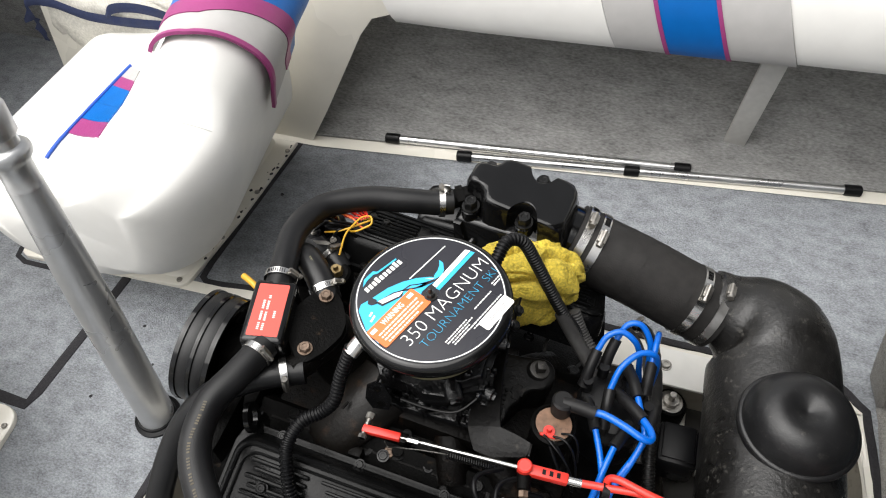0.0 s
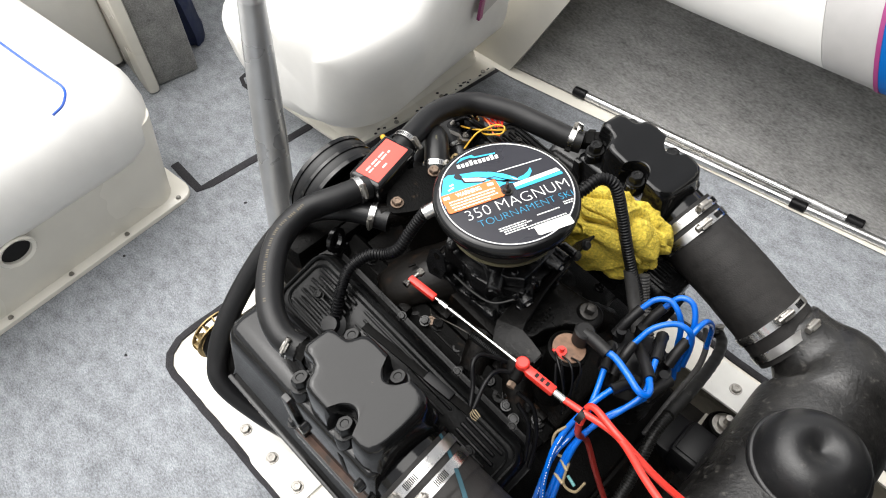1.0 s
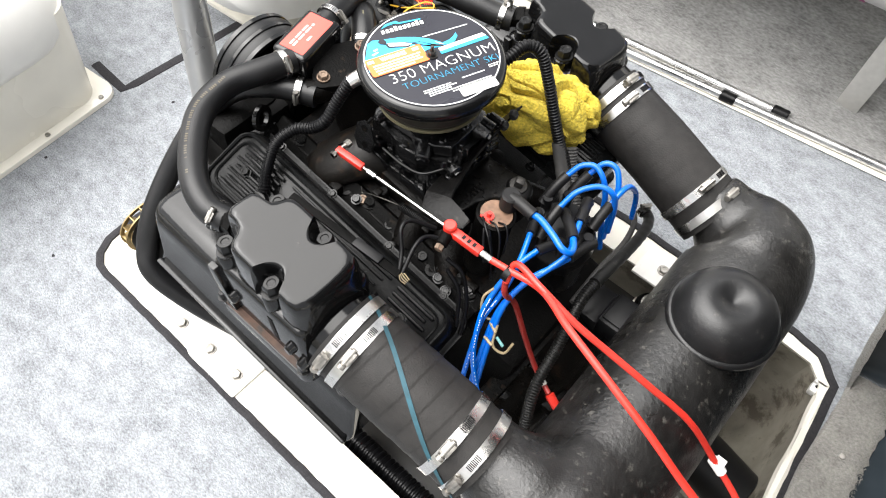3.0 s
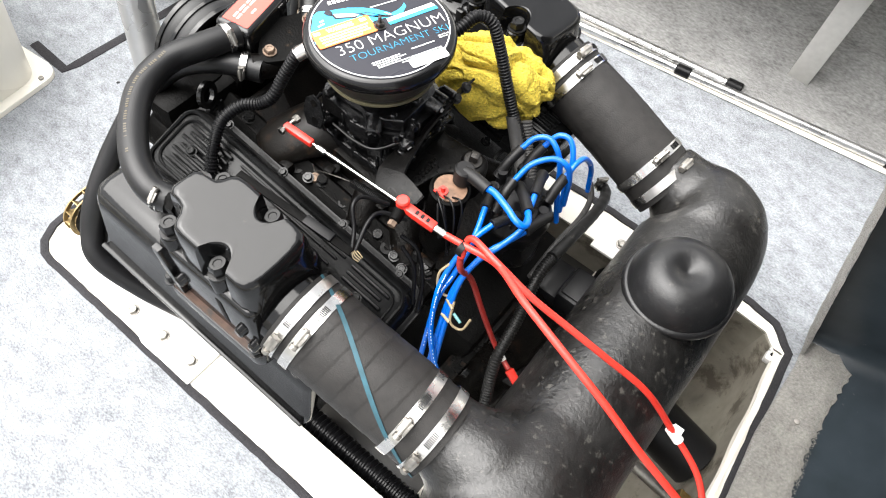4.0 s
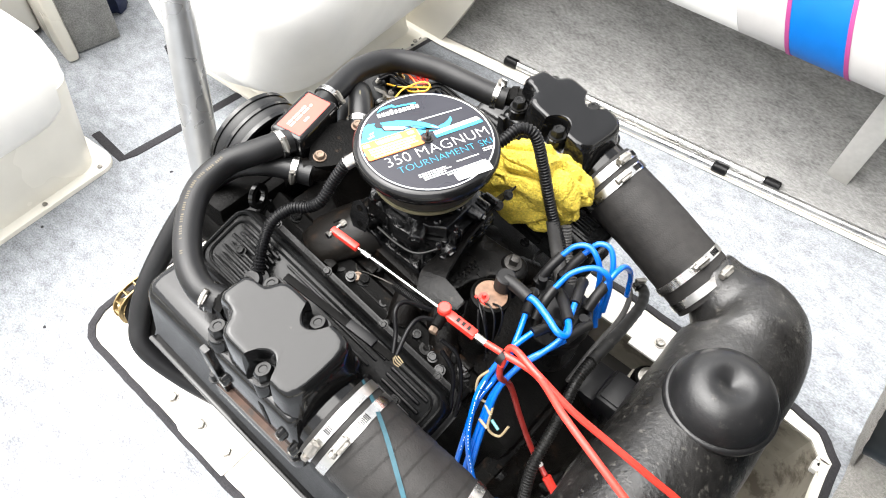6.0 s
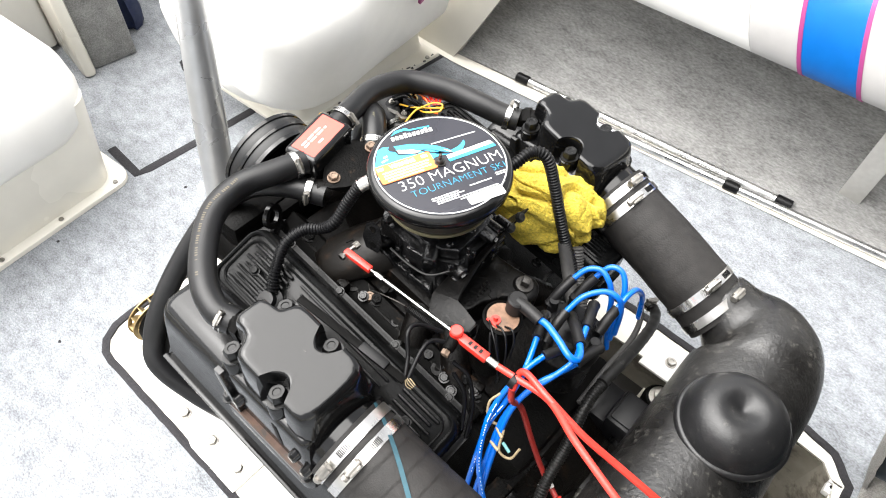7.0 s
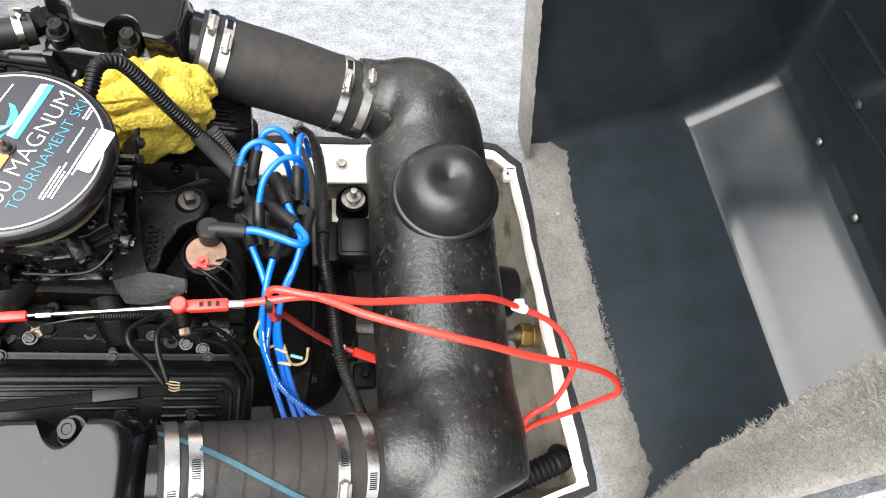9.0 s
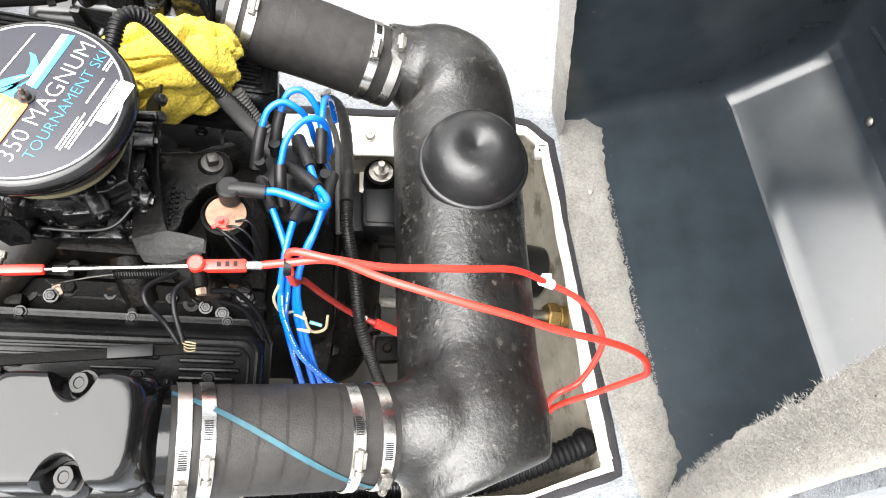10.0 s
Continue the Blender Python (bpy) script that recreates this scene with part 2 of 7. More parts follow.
def solid(name, bm, mat, label, category, group="", kind="", deg=38, base=None):
    """A top-level thing of one mesh, with its origin at its base."""
    bm.transform(Matrix.Scale(U, 4))
    bmesh.ops.recalc_face_normals(bm, faces=bm.faces)
    co = [v.co for v in bm.verts]
    org = Vector((sum(c.x for c in co) / len(co), sum(c.y for c in co) / len(co), min(c.z for c in co)))
    bm.transform(Matrix.Translation(-org))
    me = bpy.data.meshes.new(name)
    bm.to_mesh(me)
    bm.free()
    me.materials.append(mat)
    smooth(me, deg)
    ob = new(name, me)
    ob.location = org
    return tagged(ob, label, category, group, kind)


def frame_from(p, axis, up=(0, 0, 1)):
    """Matrix with z along axis and x as near to up as it goes, at p."""
    z = Vector(axis).normalized()
    x = Vector(up) - z * z.dot(Vector(up))
    if x.length < 1e-4:
        x = Vector((1, 0, 0)) - z * z.x
    x.normalize()
    y = z.cross(x)
    return Matrix((( x.x, y.x, z.x, p[0]), (x.y, y.y, z.y, p[1]), (x.z, y.z, z.z, p[2]), (0, 0, 0, 1)))


def rbox(bm, c, s, bevel=0.004, m=None, seg=2):
    r = bmesh.ops.create_cube(bm, size=1, matrix=Matrix.Translation(c) @ Matrix.Diagonal((*s, 1)))
    vs = r["verts"]
    if bevel:
        es = list({e for v in vs for e in v.link_edges})
        out = bmesh.ops.bevel(bm, geom=es, offset=bevel, segments=seg, profile=0.5, affect="EDGES")
        vs = list({v for f in out["faces"] for v in f.verts} | {v for v in vs if v.is_valid})
    if m:
        bmesh.ops.transform(bm, matrix=m, verts=vs)
    return vs


def lathe(bm, profile, m, seg=24, close=False):
    rings = []
    for r, z in profile:
        if r < 1e-6:
            rings.append([bm.verts.new(m @ Vector((0, 0, z)))])
        else:
            rings.append([bm.verts.new(m @ Vector((r * math.cos(2 * math.pi * k / seg), r * math.sin(2 * math.pi * k / seg), z))) for k in range(seg)])
    pairs = list(zip(rings, rings[1:]))
    if close:
        pairs.append((rings[-1], rings[0]))
    for a, b in pairs:
        for k in range(seg):
            j = (k + 1) % seg
            if len(a) == 1 and len(b) == 1:
                continue
            if len(a) == 1:
                bm.faces.new((a[0], b[k], b[j]))
            elif len(b) == 1:
                bm.faces.new((a[k], a[j], b[0]))
            else:
                bm.faces.new((a[k], a[j], b[j], b[k]))


def cyl(bm, p0, p1, r0, r1=None, seg=20, bevel=0.0):
    r1 = r0 if r1 is None else r1
    p0, p1 = Vector(p0), Vector(p1)
    d = (p1 - p0).length
    b = min(bevel, d * 0.4, r0 * 0.8, r1 * 0.8)
    prof = [(0, 0), (r0 - b, 0), (r0, b), (r1, d - b), (r1 - b, d), (0, d)] if b else [(0, 0), (r0, 0), (r1, d), (0, d)]
    lathe(bm, prof, frame_from(p0, p1 - p0), seg)


def spline(points, n=8):
    """Points on a smooth curve through the given ones."""
    P = [Vector(p) for p in points]
    P = [2 * P[0] - P[1]] + P + [2 * P[-1] - P[-2]]
    out = []
    for a, b, c, d in zip(P, P[1:], P[2:], P[3:]):
        for k in range(n):
            t = k / n
            out.append(0.5 * (2 * b + (c - a) * t + (2 * a - 5 * b + 4 * c - d) * t * t + (3 * b - a - 3 * c + d) * t ** 3))
    return out + [P[-2]]


def sweep(bm, path, radius, seg=14, cap=True):
    """A round tube along path; radius: a number or a function of (index, length so far)."""
    ring, prev, up, run = [], None, None, 0.0
    for i, p in enumerate(path):
        t = (path[min(i + 1, len(path) - 1)] - path[max(i - 1, 0)]).normalized()
        if up is None:
            up = Vector((0, 0, 1)) if abs(t.z) < 0.9 else Vector((1, 0, 0))
        up = (up - t * up.dot(t)).normalized()
        side = t.cross(up)
        run += (p - prev).length if prev else 0
        prev = p
        r = radius(i, run) if callable(radius) else radius
        ring.append([bm.verts.new(p + r * (up * math.cos(2 * math.pi * k / seg) + side * math.sin(2 * math.pi * k / seg))) for k in range(seg)])
    for a, b in zip(ring, ring[1:]):
        for k in range(seg):
            j = (k + 1) % seg
            bm.faces.new((a[k], a[j], b[j], b[k]))
    if cap:
        bm.faces.new(list(reversed(ring[0])))
        bm.faces.new(ring[-1])


def tube(bm, points, radius, seg=14, n=8):
    sweep(bm, spline(points, n), radius, seg)


def corrugated(bm, points, r, pitch=0.0056, depth=0.0017, seg=14):
    path = spline(points, 14)
    total = sum((b - a).length for a, b in zip(path, path[1:]))
    steps = int(total / pitch * 4)
    # even spacing along the path
    even, run, i, acc = [], 0.0, 0, 0.0
    for k in range(steps + 1):
        want = total * k / steps
        while i < len(path) - 2 and acc + (path[i + 1] - path[i]).length < want:
            acc += (path[i + 1] - path[i]).length
            i += 1
        seg_len = max(1e-9, (path[i + 1] - path[i]).length)
        even.append(path[i].lerp(path[i + 1], min(1, (want - acc) / seg_len)))
    sweep(bm, even, lambda k, run: r - (depth if k % 4 in (2, 3) else 0), seg)


def prism(bm, outline, z0, z1, m=None, bevel=0.0, seg=2):
    """A plate or block from a plan outline (x, y), from z0 to z1."""
    m = m or Matrix()
    lo = [bm.verts.new((x, y, z0)) for x, y in outline]
    hi = [bm.verts.new((x, y, z1)) for x, y in outline]
    n = len(outline)
    bm.faces.new(list(reversed(lo)))
    top = bm.faces.new(hi)
    for k in range(n):
        j = (k + 1) % n
        bm.faces.new((lo[k], lo[j], hi[j], hi[k]))
    vs = lo + hi
    if bevel:
        out = bmesh.ops.bevel(bm, geom=list(top.edges), offset=bevel, segments=seg, profile=0.5, affect="EDGES")
        vs = list({v for f in out["faces"] for v in f.verts} | {v for v in vs if v.is_valid})
        grow = set(vs)
        for v in list(grow):
            for e in v.link_edges:
                grow.add(e.other_vert(v))
        vs = list(grow)
    bmesh.ops.transform(bm, matrix=m, verts=vs)


def rounded(x0, y0, x1, y1, r, n=5):
    """A rounded rectangle's outline; r: one radius or four (lower left, lower right, upper right, upper left)."""
    r = r if isinstance(r, (tuple, list)) else (r,) * 4
    out = []
    for (cx, cy, a), q in zip(((x0, y0, 180), (x1, y0, 270), (x1, y1, 0), (x0, y1, 90)), r):
        sx, sy = (1 if cx == x0 else -1), (1 if cy == y0 else -1)
        for k in range(n + 1):
            t = radians(a + 90 * k / n)
            out.append((cx + sx * q + q * math.cos(t), cy + sy * q + q * math.sin(t)))
    return out


def hexbolt(bm, p, axis=(0, 0, 1), r=0.011, h=0.009, washer=True):
    m = frame_from(p, axis)
    w = r * 1.35 if washer else r
    rings = []
    for q, z, hexed in ((w, 0, 0), (w, 0.0024, 0), (r, 0.0025, 1), (r, h * 0.84, 1), (r * 0.84, h, 0.3), (r * 0.5, h, 0), (r * 0.42, h - 0.001, 0)):
        ring = []
        for k in range(18):
            a = 2 * math.pi * k / 18
            f = math.cos(radians(30)) / math.cos((a % radians(60)) - radians(30))
            rr = q * (1 + (f / 0.93 - 1) * hexed)
            ring.append(m @ Vector((rr * math.cos(a), rr * math.sin(a), z)))
        rings.append(ring)
    loft(bm, rings)


def hose_clamp(parent, p, axis, r, screw=(0, 0, 1), width=0.011, big=1.0):
    """A worm-drive band with a slotted strip, a housing and a screw."""
    m = frame_from(p, axis, screw)
    bm = bmesh.new()
    w = width / 2
    lathe(bm, [(r, -w), (r + 0.0016, -w), (r + 0.0016, w), (r, w)], m, 40, close=True)
    band = part("hose_clamp", bm, STEEL, parent, "stainless worm-drive hose clamp")
    bm = bmesh.new()
    # slots of the band, on the arc beside the screw
    for k in range(9):
        a = radians(-24 - k * 5.0 * 0.03 / r) if r > 0.03 else radians(-30 - k * 8)
        mm = m @ Matrix.Rotation(a, 4, "Z")
        rbox(bm, (r + 0.0018, 0, 0), (0.0008, 0.0011 * big, width * 0.62), 0, mm)
    tagged(part("slotting", bm, PLASTIC_BLACK, band), kind="stuff")
    bm = bmesh.new()
    rbox(bm, (r + 0.005 * big, 0, 0), (0.007 * big, 0.017 * big, width * 0.95), 0.0014, m)
    lathe(bm, [(0, -0.021 * big), (0.0032 * big, -0.021 * big), (0.0032 * big, 0), (0.0048 * big, 0), (0.0048 * big, 0.005 * big), (0, 0.005 * big)],
          m @ Matrix.Translation((r + 0.0065 * big, 0.010 * big, 0)) @ Matrix.Rotation(radians(-90), 4, "X"), 12)
    part("screw", bm, STEEL_DULL, band)
    return band


def text_mesh(bm, body, size, m, depth=0.0, width=None, spacing=1.0, bold=0.0):
    """Lettering in the built-in font, centred, as flat mesh in plan units."""
    cu = bpy.data.curves.new("lettering", "FONT")
    cu.body, cu.size, cu.align_x, cu.align_y, cu.space_character, cu.offset = body, size, "CENTER", "CENTER", spacing, bold
    cu.resolution_u = 4
    ob = bpy.data.objects.new("lettering", cu)
    scene.collection.objects.link(ob)
    dg = bpy.context.evaluated_depsgraph_get()
    me = bpy.data.meshes.new_from_object(ob.evaluated_get(dg))
    xs = [v.co.x for v in me.vertices]
    k = width / (max(xs) - min(xs)) if width else 1
    me.transform(m @ Matrix.Diagonal((k, 1, 1, 1)))
    bm.from_mesh(me)
    bpy.data.objects.remove(ob)
    bpy.data.curves.remove(cu)
    bpy.data.meshes.remove(me)


def loft(bm, sections, cap=True):
    """Closed rings of equally many points, skinned."""
    rings = [[bm.verts.new(p) for p in s] for s in sections]
    n = len(rings[0])
    for a, b in zip(rings, rings[1:]):
        for k in range(n):
            j = (k + 1) % n
            bm.faces.new((a[k], a[j], b[j], b[k]))
    if cap:
        bm.faces.new(list(reversed(rings[0])))
        bm.faces.new(rings[-1])
    return rings


def sheet(bm, rows):
    """A surface through rows of equally many points."""
    vs = [[bm.verts.new(p) for p in r] for r in rows]
    for a, b in zip(vs, vs[1:]):
        for k in range(len(a) - 1):
            bm.faces.new((a[k], a[k + 1], b[k + 1], b[k]))
    return vs


def thicken(bm, t):
    bmesh.ops.recalc_face_normals(bm, faces=bm.faces)
    bmesh.ops.solidify(bm, geom=bm.faces[:], thickness=t)

# ---- setting ----
def hole_fill(bm, outer, hole, z):
    a = [bm.verts.new((x, y, z)) for x, y in outer]
    b = [bm.verts.new((x, y, z)) for x, y in hole]
    es = [bm.edges.new((r[k], r[(k + 1) % len(r)])) for r in (a, b) for k in range(len(r))]
    bmesh.ops.triangle_fill(bm, use_beauty=True, use_dissolve=False, edges=es)


FRONT, AFT, NEAR, FAR = -0.615, 0.905, -0.505, 0.447
HOLE = [(FRONT + 0.07, NEAR), (0.70, NEAR), (0.712, -0.43), (0.90, -0.378), (0.842, 0.383), (0.79, FAR - 0.014), (0.72, FAR), (-0.50, FAR), (-0.60, 0.40),
        (FRONT, 0.30), (FRONT - 0.012, -0.40), (FRONT - 0.008, -0.445), (FRONT + 0.012, -0.482), (FRONT + 0.038, -0.50)]
FLOOR_OUT = [(-4.2, -2.6), (3.0, -2.6), (3.0, 1.18), (1.1, 1.062), (-0.70, 0.862), (-1.62, 0.86), (-1.62, 1.2), (-4.2, 1.2)]

bm = bmesh.new()
hole_fill(bm, FLOOR_OUT, HOLE, 0.0)
r = bmesh.ops.extrude_face_region(bm, geom=bm.faces[:])
bmesh.ops.translate(bm, vec=(0, 0, -0.008), verts=[v for v in r["geom"] if isinstance(v, bmesh.types.BMVert)])
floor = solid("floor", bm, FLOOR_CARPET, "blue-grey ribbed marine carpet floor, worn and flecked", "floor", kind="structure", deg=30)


def band(name, pts, w, z0, z1, mat, label, category, closed=False):
    """A flat strip along a line on the floor."""
    bm = bmesh.new()
    n = len(pts)
    L, R = [], []
    for i in range(n):
        a = Vector((*pts[i - 1 if (closed or i) else 0], 0))
        b = Vector((*pts[(i + 1) % n if (closed or i < n - 1) else i], 0))
        t = (b - a).normalized()
        s = Vector((-t.y, t.x, 0)) * w / 2
        p = Vector((*pts[i], 0))
        L.append(p + s)
        R.append(p - s)
    secs = [[(l.x, l.y, z0), (q.x, q.y, z0), (q.x, q.y, z1 * 0.6), (q.x * 0.7 + l.x * 0.3, q.y * 0.7 + l.y * 0.3, z1), (q.x * 0.3 + l.x * 0.7, q.y * 0.3 + l.y * 0.7, z1), (l.x, l.y, z1 * 0.6)]
            for l, q in zip(L, R)]
    if closed:
        secs.append(secs[0])
    loft(bm, secs, cap=not closed)
    bmesh.ops.remove_doubles(bm, verts=bm.verts[:], dist=1e-6)
    return solid(name, bm, mat, label, category, kind="structure", deg=60)


def worn(pts, step=0.02, amp=0.0022):
    """A closed outline cut into short lengths, with a slightly wandering edge."""
    out = []
    for (xa, ya), (xb, yb) in zip(pts, pts[1:] + pts[:1]):
        n = max(1, int(math.hypot(xb - xa, yb - ya) / step))
        for k in range(n):
            x, y = xa + (xb - xa) * k / n, ya + (yb - ya) * k / n
            out.append((x + amp * noise.noise(Vector((x * 30, y * 30, 1))), y + amp * noise.noise(Vector((x * 30, y * 30, 7)))))
    return out


band("trim", worn(HOLE), 0.017, -0.006, 0.004, BINDING, "black stitched binding round the carpet opening", "trim", closed=True)
band("trim", [(-1.15, -0.131), (-1.08, -0.134), (-1.012, -0.136), (-1.004, -0.10), (-0.995, 0.067), (-0.988, 0.255)], 0.026, -0.002, 0.004, BINDING, "black binding along a carpet seam", "trim")
band("trim", [(-0.60, 0.316), (-0.655, 0.312), (-0.720, 0.303), (-0.770, 0.300), (-0.788, 0.312), (-0.790, 0.36), (-0.772, 0.60), (-0.752, 0.858), (-0.69, 0.865)], 0.018, -0.002, 0.004, BINDING, "black binding beside the seat base", "trim")

band("trim", [(-1.20, 0.226), (-1.30, 0.224), (-1.335, 0.238), (-1.342, 0.262), (-1.335, 0.34)], 0.014, -0.002, 0.004, BINDING, "black binding round the corner of the seat base", "trim")
bm = bmesh.new()
prism(bm, [(-0.83, 0.262), (-0.655, 0.266), (-0.60, 0.262), (-0.60, 0.308), (-0.655, 0.304), (-0.720, 0.295), (-0.83, 0.292)], 0.0005, 0.0030)
solid("trim", bm, GELCOAT, "strip of bare cream fibreglass between the carpet pieces", "trim", kind="structure")

# engine bay: flange, walls and bilge
_front = rounded(-0.575, -0.415, 0.835, 0.352, 0.05, 4)
INNER = _front[:5] + [(0.71, -0.412), (0.866, -0.366), (0.873, -0.34), (0.846, 0.02), (0.826, 0.32), (0.816, 0.368), (0.78, 0.402), (0.70, 0.408), (0.60, 0.352)] + _front[15:]
bm = bmesh.new()
hole_fill(bm, rounded(-0.66, -0.56, 0.96, 0.50, 0.06, 4), INNER, -0.009)
thicken(bm, 0.006)
solid("trim", bm, GELCOAT, "cream fibreglass flange round the engine bay", "trim", kind="structure")
bm = bmesh.new()
n_in = len(INNER)
for (za, zb, ka, kb) in ((-0.012, -0.20, 1.0, 0.985), (-0.20, -0.40, 0.985, 0.8)):
    ra = [bm.verts.new((0.13 + (x - 0.13) * ka, -0.03 + (y + 0.03) * ka, za)) for x, y in INNER]
    rb = [bm.verts.new((0.13 + (x - 0.13) * kb, -0.03 + (y + 0.03) * kb, zb)) for x, y in INNER]
    for k in range(n_in):
        bm.faces.new((ra[k], ra[(k + 1) % n_in], rb[(k + 1) % n_in], rb[k]))
bmesh.ops.remove_doubles(bm, verts=bm.verts[:], dist=1e-5)
thicken(bm, -0.01)
solid("wall_bay", bm, HULL_INNER, "stained pale gelcoat walls of the engine bay", "wall", kind="structure")
bm = bmesh.new()
prism(bm, rounded(-0.60, -0.46, 0.90, 0.42, 0.03), -0.42, -0.385)
solid("floor_bilge", bm, BILGE, "oily dark bilge under the engine", "floor", kind="structure")
for y in (-0.345, 0.312):
    bm = bmesh.new()
    rbox(bm, (-0.02, y, -0.247), (1.10, 0.10, 0.256), 0.008)
    solid("stringer", bm, BILGE, "oily fibreglass stringer under the engine", "stringer", "stringers", kind="structure")

# aft lip of the bay
bm = bmesh.new()
tube(bm, [(0.832, 0.352, -0.016), (0.842, 0.20, -0.014), (0.852, 0.02, -0.012), (0.862, -0.16, -0.010), (0.870, -0.28, -0.008), (0.880, -0.352, -0.006)],
     lambda i, run: 0.0125 + 0.0018 * math.sin(run * 37), 8)
solid("trim", bm, GELCOAT, "white painted lip along the bay edge, chipped", "trim", kind="structure")

# far side: ledge, carpeted hull side, coaming panel
EDGE = [(-1.62, 0.86), (-0.70, 0.862), (1.1, 1.062), (3.0, 1.18)]
bm = bmesh.new()
sheet(bm, [[(x, y - 0.01, 0.0045) for x, y in EDGE], [(x, y + 0.045, 0.005) for x, y in EDGE], [(x, y + 0.05, -0.02) for x, y in EDGE]])
solid("trim", bm, GELCOAT, "cream fibreglass ledge along the hull side", "trim", kind="structure")
bm = bmesh.new()
HS = [(0.035, 0.004), (0.07, 0.012), (0.13, 0.05), (0.20, 0.13), (0.27, 0.26), (0.32, 0.42), (0.35, 0.62)]
EDGE_F = [(-0.95, 0.84)] + [(-0.70 + 1.8 * k / 12, 0.862 + 0.2 * k / 12) for k in range(13)] + [(3.0, 1.18)]
sheet(bm, [[(x, y + d, z) for x, y in EDGE_F] for d, z in HS])
thicken(bm, 0.01)
solid("wall_hull", bm, CARPET_DARK, "grey carpeted hull side below the coaming", "wall", kind="structure")


def panel_y(x, z):
    return 0.872 + 0.23 * z + (0.035 * max(0.0, x + 0.2))


bm = bmesh.new()
cut = [(-0.72, 0.0), (-0.655, 0.12), (-0.585, 0.26), (-0.535, 0.36), (-0.50, 0.408), (-0.44, 0.428), (0.1, 0.435), (0.7, 0.452), (3.0, 0.50)]
low = [(-1.6, 0.0), (-1.4, 0.0), (-1.0, 0.0)] + cut
xs = [p[0] for p in low]
rows = []
for f in (0.0, 0.12, 0.35, 0.65, 1.0):
    rows.append([(x, panel_y(x, z + (0.86 - z) * f) - (0.02 * math.sin(math.pi * min(1, f * 1.4))), z + (0.86 - z) * f) for x, z in low])
rows.append([(x, panel_y(x, 0.86) + 0.30, 0.90) for x in xs])
sheet(bm, rows)
thicken(bm, 0.035)
solid("wall_coaming", bm, GELCOAT, "cream moulded coaming panel with a rounded cut-out", "wall", kind="structure", deg=50)
bm = bmesh.new()
rbox(bm, (-2.5, 1.16, 0.40), (1.9, 0.06, 0.84), 0.02)
solid("wall_walkway", bm, CARPET_DARK, "dark carpeted hull side forward of the seat", "wall", kind="structure")
# near and forward sides close the place
bm = bmesh.new()
rbox(bm, (-0.6, -2.55, 0.42), (7.2, 0.12, 0.86), 0.03)
solid("wall_near", bm, GELCOAT, "cream hull side of the boat", "wall", kind="structure")
bm = bmesh.new()
rbox(bm, (-3.4, -0.7, 0.40), (0.12, 3.8, 0.82), 0.03)
solid("wall_forward", bm, GELCOAT, "cream forward bulkhead of the cockpit", "wall", kind="structure")
bm = bmesh.new()
rbox(bm, (2.9, -0.7, 0.36), (0.12, 3.8, 0.74), 0.03)
solid("wall_aft", bm, GELCOAT, "cream transom of the boat", "wall", kind="structure")
# slab added out of view to keep sky light off the forward floor
bm = bmesh.new()
rbox(bm, (-2.65, 0.78, 0.86), (1.9, 0.90, 0.05), 0.02)
solid("shade_slab", bm, GELCOAT, "unseen cream slab added over the forward cockpit to shade its floor", "deck", kind="structure")
bm = bmesh.new()
bmesh.ops.create_grid(bm, x_segments=8, y_segments=8, size=600)
bmesh.ops.translate(bm, vec=(0, 0, -1.4), verts=bm.verts[:])
solid("ground", bm, material("pale gravel yard", (0.30, 0.29, 0.27), 0.95, vary=0.3, scale=3, bump=0.5, bump_scale=30), "pale gravel ground round the boat", "ground", kind="structure")

# padded bolster on the coaming, with its coloured bands
bolster = thing("coaming_bolster", (0.3, 1.0, 0.43), "white vinyl coaming bolster with grey and blue bands", "bolster")


def pad(x0, x1, mat, name, label="", grow=0.0, lean=0.42):
    bm = bmesh.new()
    prof = []
    for k in range(13):
        a = radians(-100 + 200 * k / 12)
        prof.append((-(0.045 + grow) * math.cos(a), 0.535 + (0.105 + grow) * math.sin(a)))
    rows = []
    nx = max(2, int((x1 - x0) / 0.05))
    for d, z in prof:
        rows.append([])
        for k in range(nx + 1):
            x = x0 + (x1 - x0) * k / nx
            xx = x - lean * (z - 0.44)
            rows[-1].append((xx, panel_y(xx, z) - 0.012 + d, z + 0.012 * xx))
    sheet(bm, rows)
    thicken(bm, -0.006)
    return part(name, bm, mat, bolster, label, deg=60)


for x0, x1, mt, nm, lb, g in ((-0.42, 0.14, VINYL, "cushion", "", 0), (0.141, 0.262, VINYL_GREY, "grey_band", "silver grey vinyl band", 0), (0.258, 0.268, VINYL_PINK, "piping", "magenta piping", 0.003),
                              (0.266, 0.398, VINYL_BLUE, "blue_band", "bright blue vinyl band", 0.001), (0.395, 0.405, VINYL_PINK, "piping", "magenta piping", 0.003),
                              (0.403, 0.548, VINYL_GREY, "grey_band", "silver grey vinyl band", 0), (0.549, 2.2, VINYL, "cushion", "", 0)):
    pad(x0, x1, mt, nm, lb, g)
bm = bmesh.new()
tube(bm, [(x, panel_y(x, 0.64) - 0.028, 0.642 + 0.012 * x) for x in (-0.4, 0.0, 0.4, 0.9, 1.5, 2.1)], 0.0035, 8)
part("piping", bm, PIPING_BLUE, bolster, "blue piping along the top seam")

